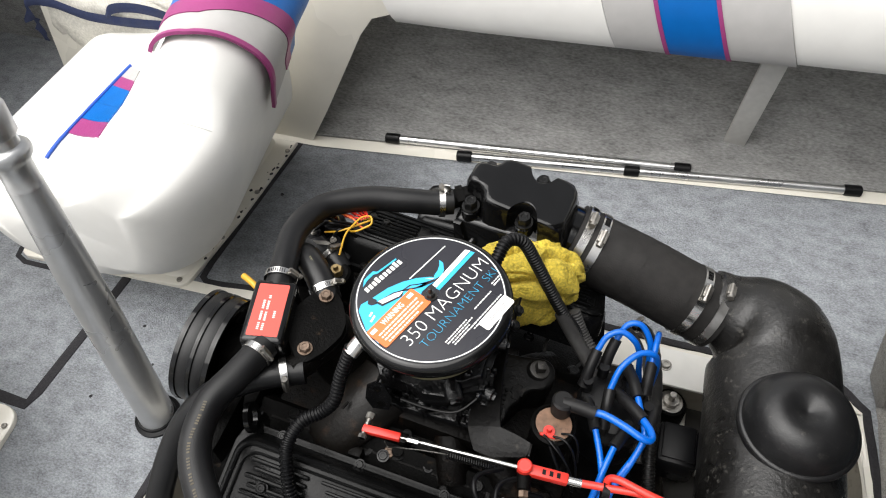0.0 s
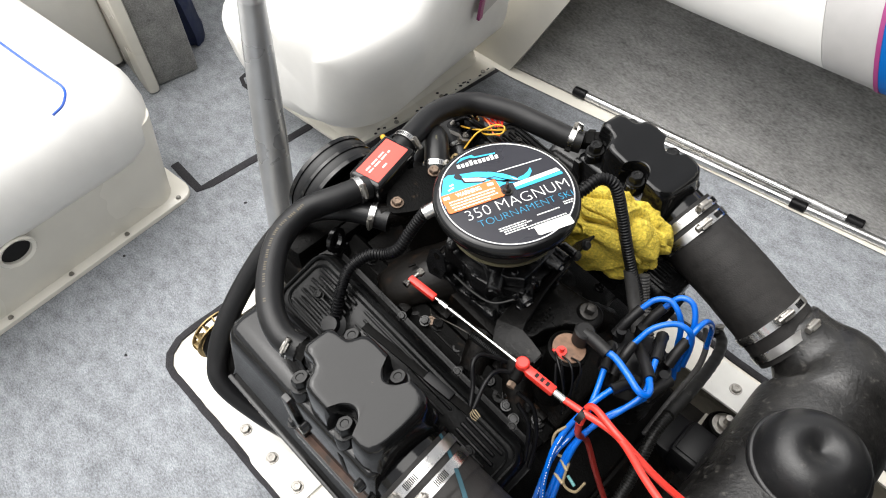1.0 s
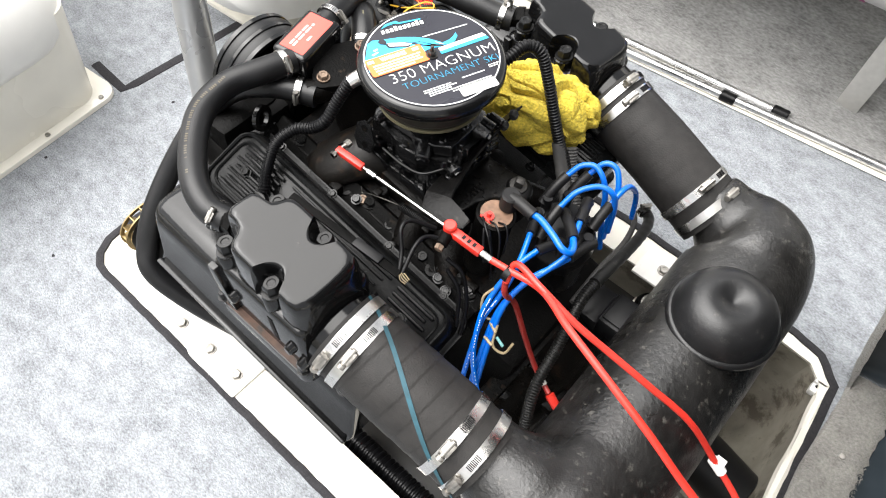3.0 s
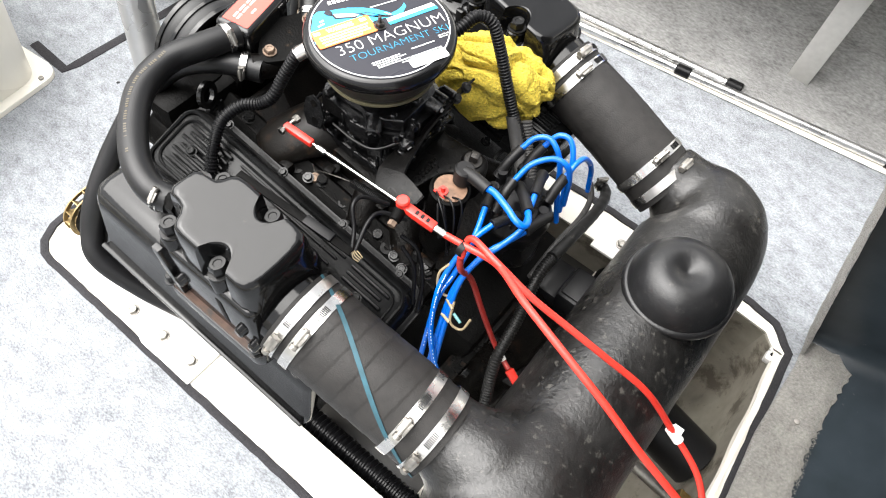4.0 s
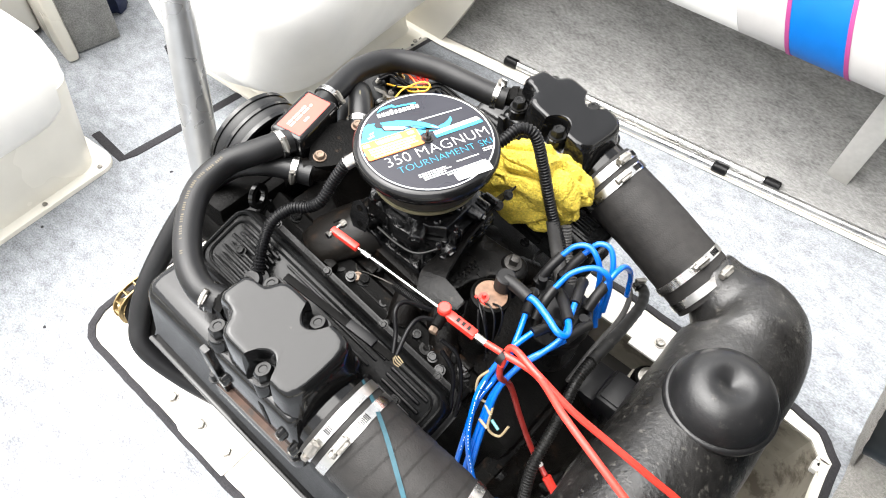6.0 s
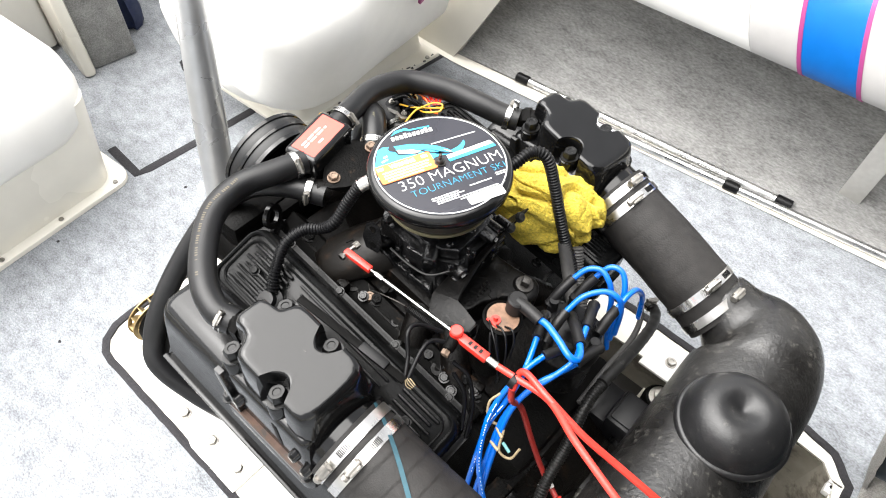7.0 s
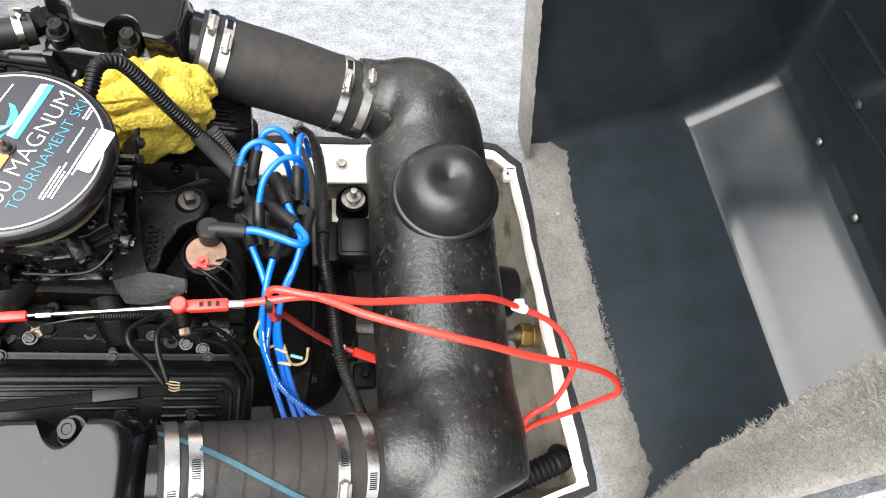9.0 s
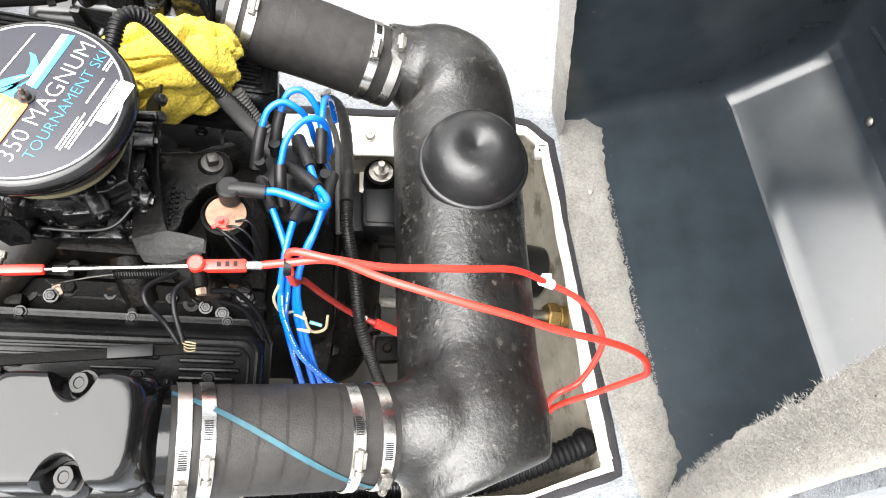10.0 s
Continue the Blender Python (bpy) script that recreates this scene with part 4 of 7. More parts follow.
# cast lobe with a plug bolt, a neck under the bracket, and raised foundry marks
LOBE = [(0.050, 0.075), (0.080, 0.083), (0.114, 0.086), (0.137, 0.090), (0.158, 0.093), (0.173, 0.086), (0.181, 0.068), (0.178, 0.046), (0.166, 0.034), (0.150, 0.027), (0.138, 0.014), (0.130, -0.003), (0.120, -0.020), (0.116, -0.040), (0.110, -0.056), (0.090, -0.062), (0.060, -0.060), (0.045, -0.03)]


def lobe(k):
    return [(0.118 + (p.x - 0.118) * k, 0.025 + (p.y - 0.025) * k) for p in closed_spline([(x, y, 0) for x, y in LOBE], 3)]


bm = bmesh.new()
loft(bm, [[tuple(MT @ Vector((x, y, z + 0.10 * (x - 0.12) * (z > 0)))) for x, y in lobe(k)] for z, k in ((-0.06, 1.10), (-0.01, 1.05), (0.022, 1.0), (0.032, 0.965), (0.0365, 0.91), (0.0375, 0.8), (0.0375, 0.4))])
boss = part("intake_boss", bm, SHEET, engine, "lobed black casting with raised foundry marks", deg=60)
rl_ = random.Random(8)
for row in range(2):
    for k in range(8 - 2 * row):
        bm = bmesh.new()
        mm = MT @ Matrix.Translation((0.099 + 0.0075 * row, -0.040 + 0.0085 * k + 0.010 * row, 0.0370)) @ Matrix.Rotation(radians(4), 4, "Z")
        rbox(bm, (0, 0, 0), (0.0052, rl_.uniform(0.0036, 0.0066), 0.0042), 0.0008, mm, 1)
        part("cast_mark", bm, SHEET, boss)
bm = bmesh.new()
prism(bm, [(-0.005, -0.014), (0.005, -0.014), (0.005, -0.005), (0.011, -0.005), (0.011, 0.005), (0.005, 0.005), (0.005, 0.014), (-0.005, 0.014), (-0.005, 0.005), (-0.011, 0.005), (-0.011, -0.005), (-0.005, -0.005)], 0.036, 0.0395, MT @ Matrix.Translation((0.124, 0.014, 0)) @ Matrix.Rotation(radians(-8), 4, "Z"), 0.0008, 1)
part("cast_mark", bm, SHEET, boss)
bm = bmesh.new()
cyl(bm, MT @ Vector((0.150, 0.064, 0.02)), MT @ Vector((0.150, 0.064, 0.043)), 0.026, 0.021, 24, 0.004)
part("bolt_boss", bm, SHEET, boss)
bm = bmesh.new()
lathe(bm, [(0, 0), (0.0165, 0), (0.0165, 0.003), (0.012, 0.004), (0, 0.004)], MT @ Matrix.Translation((0.150, 0.064, 0.043)), 24)
rbox(bm, (0, 0, 0.012), (0.016, 0.016, 0.016), 0.0025, MT @ Matrix.Translation((0.150, 0.064, 0.043)) @ Matrix.Rotation(radians(20), 4, "Z"))
part("bolt", bm, BOLT_WORN, engine, "worn black square-headed plug")
for x in (-0.21, -0.12, -0.03, 0.06, 0.15, 0.22):
    for s in (-1, 1):
        bm = bmesh.new()
        hexbolt(bm, MT @ Vector((x, s * 0.125, -0.035)), (0.19, 0, 1), 0.010, 0.010)
        part("bolt", bm, BOLT_BLACK, engine)


# valve covers
def valve_cover(s):
    m = MT @ Matrix.Translation((-0.008, s * 0.253, -0.006)) @ Matrix.Rotation(radians(-s * 22), 4, "X")
    bm = bmesh.new()
    prism(bm, rounded(-0.268, -0.080, 0.268, 0.080, 0.032, 6), -0.042, -0.030, m, 0.003)
    secs = []
    for z, k in ((-0.032, 0.0), (0.008, 0.004), (0.019, 0.008), (0.025, 0.016)):
        secs.append([tuple(m @ Vector((x, y, z))) for x, y in rounded(-0.258 + k, -0.071 + k, 0.258 - k, 0.071 - k, 0.032, 6)])
    loft(bm, secs)
    vcv = part("valve_cover", bm, VALVE_COVER, engine, "satin black finned valve cover, dusty")
    for g, q in ((0.0, 0.0036), (0.011, 0.0026)):
        bm = bmesh.new()
        tube_pts = [(x, y, 0.025) for x, y in rounded(-0.244 + g, -0.057 + g, 0.244 - g, 0.057 - g, 0.022, 5)]
        path = [m @ Vector(p) for p in tube_pts + tube_pts[:1]]
        sweep(bm, path, q, 6, cap=False)
        part("raised_border", bm, VALVE_COVER, vcv)
    # rows of ribs at both ends, long lines in between
    for k in range(7):
        y = -0.036 + 0.012 * k
        for x0, x1 in ((-0.222 + 0.008 * (k % 2), -0.128), (0.140, 0.222 - 0.008 * (k % 2))):
            bm = bmesh.new()
            rbox(bm, ((x0 + x1) / 2, y, 0.026), (x1 - x0, 0.0068, 0.010), 0.0030, m)
            part("rib", bm, VALVE_COVER, vcv)
    for y, x0, x1 in ((-0.038, -0.11, 0.125), (0.038, -0.11, 0.125), (-0.027, -0.10, 0.115), (0.027, -0.10, 0.115), (-0.012, -0.105, -0.03), (-0.012, 0.04, 0.11), (0.012, -0.105, -0.05), (0.012, 0.03, 0.11)):
        bm = bmesh.new()
        rbox(bm, ((x0 + x1) / 2, y, 0.026), (x1 - x0, 0.0050, 0.009), 0.0022, m)
        part("rib", bm, VALVE_COVER, vcv)
    for x in (-0.19, -0.08, 0.09, 0.18):
        bm = bmesh.new()
        hexbolt(bm, m @ Vector((x, 0.002, 0.027)), m.to_3x3() @ Vector((0, 0, 1)), 0.0072, 0.009)
        part("bolt", bm, BOLT_BLACK, vcv)
    for x in (-0.20, -0.07, 0.07, 0.20):
        for q in (-0.0755, 0.0755):
            bm = bmesh.new()
            hexbolt(bm, m @ Vector((x, q, -0.030)), m.to_3x3() @ Vector((0, 0, 1)), 0.006, 0.008)
            part("bolt", bm, BOLT_BLACK, vcv)
    return m


MVA = valve_cover(-1)
valve_cover(1)


# exhaust manifold, riser and elbow on each side
def notch_outline():
    """Plan of the riser's crown from its front bolts, with scallops for the bolts."""
    half = [(-0.024, 0.0), (-0.024, 0.018), (-0.017, 0.026), (-0.002, 0.027), (0.012, 0.030), (0.021, 0.040), (0.026, 0.052), (0.034, 0.059), (0.048, 0.0615), (0.082, 0.0615)]
    for k in range(11):
        u = -1 + 2 * k / 10
        half.append((0.117 + 0.033 * u, 0.0615 - 0.031 * math.cos(math.pi * u / 2) ** 0.75))
    half += [(0.154, 0.0615), (0.172, 0.0615), (0.187, 0.058), (0.196, 0.047), (0.200, 0.030), (0.201, 0.0)]
    return half + [(x, -y) for x, y in reversed(half[1:-1])]


def exhaust_side(s):
    cy = -0.337 if s < 0 else 0.345
    X = -0.0695 if s < 0 else -0.031
    mm = Matrix.Translation((X, cy, 0))
    x0 = -0.262 if s < 0 else -0.15
    bm = bmesh.new()
    # log of the manifold: rounded shoulder, deep outer side
    sec = [(-0.036, -0.02), (-0.034, 0.040), (-0.026, 0.058), (-0.008, 0.064), (0.045, 0.065), (0.066, 0.062), (0.078, 0.048), (0.085, 0.028), (0.101, -0.060), (0.109, -0.073), (0.104, -0.079), (-0.03, -0.07)]
    loft(bm, [[(x, cy + s * y * k, 0.355 - 0.12 * x + z * k) for y, z in sec] for x, k in ((x0, 0.86), (x0 + 0.006, 0.95), (x0 + 0.018, 1.0), (0.0, 1.0), (0.205, 1.0), (0.216, 0.96), (0.220, 0.88))])
    man = part("exhaust_manifold", bm, BLACK_PAINT, engine, "black cast exhaust manifold with a rounded shoulder", deg=50)
    for x in (-0.2, -0.03, 0.03, 0.19):
        bm = bmesh.new()
        cyl(bm, (x, cy - s * 0.03, 0.38 - 0.1 * x), (x, s * 0.25, 0.35 - 0.15 * x), 0.032, 0.036, 14)
        part("port", bm, BLACK_GRIME, man)
    bm = bmesh.new()
    rbox(bm, (0.5 * (x0 + 0.216), cy + s * 0.109, 0), (0.216 - x0, 0.010, 0.010), 0.003, Matrix.Translation((0, 0, 0.283)) @ Matrix.Rotation(radians(6.8), 4, "Y"))
    part("rail", bm, BLACK_PAINT, man)
    for x in (0.19,):
        bm = bmesh.new()
        hexbolt(bm, (x, cy + s * 0.070, 0.41 - 0.12 * x), (0.1, s * 0.5, 1), 0.009, 0.010)
        part("bolt", bm, BOLT_BLACK, man)
    # riser body and crown, set on the manifold
    front = Vector((-0.024, -0.3575, 0.0)) if s < 0 else Vector((-0.026, 0.352, 0.0))
    lift = 1.31 if s < 0 else 1.0
    RM = (Matrix.Translation((front.x, front.y, 0.37)) @ Matrix.Rotation(radians(0 if s < 0 else -7.5), 4, "Z")
          @ Matrix.Diagonal((0.85 if s < 0 else 0.89, 1, lift, 1)) @ Matrix.Translation((-X, -cy, -0.37)))
    bm = bmesh.new()
    out = notch_outline()
    secs = []
    for z, k, g in ((0.375, 1.06, 0.0), (0.46, 1.04, 0.0), (0.505, 1.02, 0.4), (0.524, 1.0, 1.0), (0.540, 0.985, 1.0), (0.549, 0.960, 1.0), (0.5545, 0.925, 1.0), (0.5565, 0.88, 1.0), (0.557, 0.82, 1.0), (0.557, 0.72, 1.0), (0.557, 0.45, 1.0), (0.557, 0.15, 1.0)):
        secs.append([(X + 0.115 + (x - 0.115) * k, cy + y * k, z - 0.13 * g * (0.115 + (x - 0.115) * k - 0.02)) for x, y in out])
    loft(bm, secs)
    prism(bm, rounded(X - 0.030, cy - 0.070, X + 0.196, cy + 0.070, 0.014, 4), 0.37, 0.494, bevel=0.010)
    bm.transform(RM)
    ris = part("exhaust_riser", bm, BLACK_PAINT, engine, "glossy black exhaust riser with scalloped crown", deg=45)
    bm = bmesh.new()
    prism(bm, rounded(-0.046, -0.082, 0.200, 0.082, 0.02, 4), 0.378, 0.398, mm, 0.003)
    bm.transform(RM)
    part("flange", bm, BLACK_PAINT, ris)
    bm = bmesh.new()
    prism(bm, rounded(-0.044, -0.0795, 0.198, 0.0795, 0.02, 4), 0.3985, 0.4035, mm)
    bm.transform(RM)
    part("gasket", bm, RUST, ris, "rust-stained gasket line")
    p0, p1 = (Vector((0.06, -0.361, 0.478)), Vector((0.190, -0.356, 0.446))) if s < 0 else (Vector((0.07, 0.357, 0.450)), Vector((0.185, 0.346, 0.414)))
    bm = bmesh.new()
    cyl(bm, p0, p1, 0.062, 0.064, 32, 0.004)
    part("mouth", bm, BLACK_PAINT, ris)
    for x, y, z in ((0.0, 0.048, 0.519), (0.0, -0.048, 0.519), (0.117, 0.049, 0.521), (0.117, -0.049, 0.521)):
        bm = bmesh.new()
        cyl(bm, (X + x, cy + y, 0.43), (X + x, cy + y, z - 0.006), 0.0205, 0.0195, 20, 0.003)
        bm.transform(RM)
        part("bolt_boss", bm, BLACK_PAINT, ris)
        bm = bmesh.new()
        hexbolt(bm, (X + x, cy + y, z - 0.006), (0, 0, 1), 0.0135, 0.017)
        bm.transform(RM)
        part("bolt", bm, BOLT_BLACK, ris)
    for q in (-1, 1):
        for x in (-0.034, 0.185):
            bm = bmesh.new()
            hexbolt(bm, (X + x, cy + q * 0.0735, 0.4035), (0, 0, 1), 0.009, 0.013)
            bm.transform(RM)
            part("bolt", bm, BOLT_BLACK, ris)
        # gusset, recessed slot and side lugs of the outer faces
        bm = bmesh.new()
        prism(bm, [(-0.026, 0.0), (0.006, 0.0), (-0.010, 0.085), (-0.026, 0.085)], 0, 0.010, Matrix.Translation((X, cy + q * 0.069 + (0.010 if q < 0 else 0) * 0, 0.405)) @ Matrix.Rotation(radians(90), 4, "X") @ Matrix.Translation((0, 0, -0.010 if q > 0 else 0.0)), 0.002)
        bm.transform(RM)
        part("web", bm, BLACK_PAINT, ris)
        bm = bmesh.new()
        rbox(bm, (X + 0.117, cy + q * 0.0698, 0.448), (0.013, 0.003, 0.052), 0.001)
        bm.transform(RM)
        part("slot", bm, BLACK_GRIME, ris)
        for x, z in ((0.012, 0.440), (0.165, 0.445), (0.188, 0.425)):
            bm = bmesh.new()
            cyl(bm, (X + x, cy + q * 0.060, z), (X + x, cy + q * 0.082, z), 0.0115, 0.0095, 14, 0.003)
            bm.transform(RM)
            part("lug", bm, BLACK_PAINT, ris)
    b0 = Vector((-0.107, -0.367, 0.522)) if s < 0 else Vector((-0.088, 0.312, 0.500))
    b1 = RM @ Vector((X + 0.01, cy, 0.500 if s < 0 else 0.512))
    bm = bmesh.new()
    cyl(bm, b0, b1, 0.018, seg=16, bevel=0.002)
    part("hose_barb", bm, BLACK_GRIME, ris)
    bm = bmesh.new()
    lathe(bm, [(0, 0), (0.023, 0), (0.023, 0.014), (0, 0.014)], frame_from(b1.lerp(b0, 0.5), b0 - b1), 6)
    part("union_nut", bm, BLACK_GRIME, ris)
    return man, ris


MAN_A, RIS_A = exhaust_side(-1)
MAN_B, RIS_B = exhaust_side(1)


# hoses of the engine
def hose(points, r, label, mat=RUBBER, seg=20, name="coolant_hose", kind=tube):
    bm = bmesh.new()
    kind(bm, points, r, seg=seg)
    return part(name, bm, mat, engine, label)


near_hose = h = hose([(-0.245, -0.085, 0.556), (-0.258, -0.14, 0.562), (-0.275, -0.20, 0.563), (-0.265, -0.262, 0.558), (-0.225, -0.315, 0.55), (-0.172, -0.357, 0.54), (-0.125, -0.372, 0.529), (-0.09, -0.364, 0.522)], 0.0225, "thick black coolant hose curving to the riser")
hose_clamp(h, (-0.108, -0.368, 0.5205), (-1, -0.25, 0.2), 0.0232, (-0.1, -0.6, 0.8))
hose_clamp(h, (-0.249, -0.104, 0.5585), (-0.22, -1, 0.08), 0.0232, (0.8, 0, 0.5))
h = hose([(-0.272, 0.012, 0.554), (-0.284, 0.06, 0.555), (-0.302, 0.14, 0.548), (-0.285, 0.215, 0.535), (-0.22, 0.262, 0.525), (-0.15, 0.285, 0.515), (-0.10, 0.302, 0.505), (-0.07, 0.315, 0.502)], 0.0230, "thick black coolant hose curving to the far riser")
hose_clamp(h, (-0.2785, 0.036, 0.5545), (-0.24, 1, 0.02), 0.0252, (0.8, 0, 0.5))
hose_clamp(h, (-0.090, 0.307, 0.503), (0.75, 0.3, -0.1), 0.0252, (-0.2, 0.5, 0.9))
bm = bmesh.new()
rbox(bm, (-0.078, 0.312, 0.538), (0.012, 0.003, 0.022), 0.001)
part("wing_tab", bm, STEEL, h, "upright clamp tab")
def print_line(path, r, side, mat, parent, size, gap, label):
    """A broken line of small raised marks along a hose or lead."""
    bm = bmesh.new()
    side = Vector(side)
    for k in range(1, len(path) - 1):
        if k % gap == 0:
            continue
        d = (path[k + 1] - path[k - 1]).normalized()
        n = (side - d * side.dot(d)).normalized()
        rbox(bm, (0, 0, 0), (0.0004, size[0], size[1]), 0, frame_from(path[k] + n * r, d, n))
    return part("print", bm, mat, parent, label)


print_line(spline([(-0.275, -0.20, 0.563), (-0.265, -0.262, 0.558), (-0.225, -0.315, 0.55), (-0.172, -0.357, 0.54)], 16), 0.0226, (0.2, -0.5, 1), HOSE_PRINT, near_hose, (0.0048, 0.0022), 5, "faint tan print on the hose")
# box with the red sticker between them
bm = bmesh.new()
MBX = Matrix.Translation((-0.261, -0.037, 0.549)) @ Matrix.Rotation(radians(13), 4, "Z") @ Matrix.Rotation(radians(5), 4, "Y")
prism(bm, rounded(-0.034, -0.058, 0.034, 0.058, 0.008, 3), -0.03, 0.028, MBX, 0.009, 3)
cyl(bm, MBX @ Vector((0, -0.075, 0.004)), MBX @ Vector((0, 0.088, 0.004)), 0.018, seg=18)
tee = part("distribution_box", bm, BLACK_PAINT, engine, "black distribution box with a red warning sticker")
MB = MBX @ Matrix.Translation((0, 0, 0.0284))
bm = bmesh.new()
prism(bm, rounded(-0.024, -0.048, 0.024, 0.047, 0.002, 2), 0, 0.0006, MB)
part("sticker", bm, RED_INK, tee, "red warning sticker with fine pale print")
bm = bmesh.new()
for w, x, y in ((0.060, -0.009, -0.006), (0.066, -0.002, -0.004), (0.020, 0.011, -0.004)):
    for j in range(int(w / 0.0034)):
        if j % 6 != 4:
            rbox(bm, (x, y - w / 2 + 0.0034 * j, 0.0009), (0.0036, 0.0020, 0.0004), 0, MB)
part("print", bm, WHITE_INK, tee)

# thermostat housing: diamond cover on a rust-stained neck
MTH = Matrix.Translation((-0.194, -0.018, 0.532)) @ Matrix.Rotation(radians(4), 4, "Z") @ Matrix.Rotation(radians(6), 4, "Y")
bm = bmesh.new()
dia = []
for k in range(28):
    a = 2 * math.pi * k / 28
    dia.append((0.047 * math.cos(a) * (1 - 0.12 * abs(math.sin(a))), 0.072 * math.sin(a) * (0.72 + 0.28 * abs(math.sin(a)) ** 3)))
prism(bm, dia, -0.008, 0.006, MTH, 0.002)
cov = part("thermostat_cover", bm, BLACK_GRIME, engine, "flat black thermostat cover with rusty edges")
bm = bmesh.new()
prism(bm, [(x * 1.02, y * 1.02) for x, y in dia], -0.03, -0.0085, MTH)
cyl(bm, (-0.196, -0.01, 0.51), (-0.17, 0, 0.40), 0.045, 0.055, 20)
tube(bm, [(-0.185, -0.045, 0.512), (-0.19, -0.075, 0.515), (-0.205, -0.10, 0.520)], 0.022, 16)
part("neck", bm, NECK, cov, "oily cast neck with rust streaks")
for p in ((-0.191, -0.067, 0.539), (-0.198, 0.032, 0.539)):
    bm = bmesh.new()
    hexbolt(bm, p, (0.1, 0, 1), 0.0088, 0.010)
    part("bolt", bm, BOLT_RUSTY, cov, "tarnished bolt")
h = hose([(-0.185, -0.092, 0.517), (-0.25, -0.125, 0.52), (-0.32, -0.165, 0.495), (-0.365, -0.22, 0.44), (-0.385, -0.30, 0.36), (-0.382, -0.38, 0.285), (-0.367, -0.43, 0.225), (-0.335, -0.453, 0.185), (-0.265, -0.432, 0.115), (-0.18, -0.388, 0.02), (-0.09, -0.35, -0.08), (-0.02, -0.34, -0.14)], 0.021, "black coolant hose running down beside the manifold")
hose_clamp(h, (-0.212, -0.106, 0.5225), (-0.8, -0.5, 0.1), 0.0216, (0.5, -0.8, 0.2))
h = hose([(-0.200, 0.036, 0.518), (-0.222, 0.062, 0.530), (-0.250, 0.090, 0.532), (-0.278, 0.112, 0.520), (-0.305, 0.122, 0.485), (-0.318, 0.118, 0.43), (-0.318, 0.11, 0.36)], 0.0235, "short bent coolant hose with a yellow stripe")
hose_clamp(h, (-0.213, 0.052, 0.5255), (-0.6, 0.7, 0.3), 0.0240, (0.8, 0.3, 0.5))
bm = bmesh.new()
sheet(bm, [[p + Vector((0.0, 0.0, 0.0236)) + e for p in spline([(-0.222, 0.062, 0.530), (-0.250, 0.090, 0.532), (-0.278, 0.112, 0.520)], 6)] for e in (Vector((-0.0011, -0.001, 0)), Vector((0.0011, 0.001, 0)))])
thicken(bm, 0.0006)
part("stripe", bm, OLIVE, h, "thin faded yellow stripe")
# second hose behind it, with its clamp and a brass-capped sender
h = hose([(-0.365, 0.21, 0.42), (-0.325, 0.196, 0.458), (-0.285, 0.172, 0.470), (-0.250, 0.152, 0.472), (-0.226, 0.135, 0.462)], 0.021, "black coolant hose to the thermostat housing")
hose_clamp(h, (-0.252, 0.153, 0.472), (0.8, -0.5, -0.02), 0.0216, (0.2, 0.4, 0.9))
bm = bmesh.new()
cyl(bm, (-0.222, 0.122, 0.42), (-0.226, 0.118, 0.482), 0.027, 0.024, 24, 0.004)
sender = part("sender", bm, BLACK_GRIME, engine, "black temperature sender with a brass top")
bm = bmesh.new()
cyl(bm, (-0.226, 0.118, 0.481), (-0.2262, 0.1178, 0.494), 0.0125, 0.0115, 6, 0.001)
cyl(bm, (-0.2262, 0.1178, 0.493), (-0.2264, 0.1176, 0.502), 0.005, 0.004, 10)
part("cap", bm, FAN, sender, "tarnished brass top")

# pulley and belts at the front
MP = frame_from((-0.385, -0.06, 0.435), (-1, 0, 0.17))
bm = bmesh.new()
lathe(bm, [(0, -0.01), (0.04, -0.012), (0.07, -0.02), (0.088, -0.03), (0.098, -0.03), (0.098, -0.022), (0.083, -0.012), (0.098, -0.002), (0.098, 0.004), (0.083, 0.014), (0.098, 0.024), (0.098, 0.032), (0.09, 0.034), (0.06, 0.02), (0.03, 0.022), (0, 0.024)], MP, 48)
pul = part("pulley", bm, BLACK_PAINT, engine, "black double-groove water pump pulley")
for z in (-0.012, 0.014):
    bm = bmesh.new()
    lathe(bm, [(0.084, z - 0.007), (0.0955, z - 0.009), (0.0975, z), (0.0955, z + 0.009), (0.084, z + 0.007)], MP, 48, close=True)
    part("belt", bm, RUBBER, pul, "black rubber V-belt")
bm = bmesh.new()
for k in range(12):
    mm = MP @ Matrix.Rotation(radians(200 + k * 3.4), 4, "Z")
    rbox(bm, (0.0986, 0, -0.012), (0.0006, 0.004, 0.008), 0, mm)
part("print", bm, WHITE_INK, pul, "white print on the belt")
bm = bmesh.new()
cyl(bm, (-0.37, -0.06, 0.43), (-0.28, -0.04, 0.41), 0.05, 0.06, 24, 0.006)
rbox(bm, (-0.30, -0.02, 0.35), (0.06, 0.26, 0.18), 0.02)
rbox(bm, (-0.325, -0.165, 0.34), (0.07, 0.14, 0.22), 0.02)
cyl(bm, (-0.36, -0.20, 0.36), (-0.29, -0.20, 0.35), 0.06, 0.055, 24, 0.006)
part("water_pump", bm, BLACK_GRIME, engine)
bm = bmesh.new()
lathe(bm, [(0, 0), (0.06, 0), (0.075, 0.01), (0.075, 0.05), (0.06, 0.06), (0, 0.06)], frame_from((-0.45, -0.02, 0.16), (1, 0, -0.17)), 36)
part("crank_pulley", bm, BLACK_GRIME, engine)

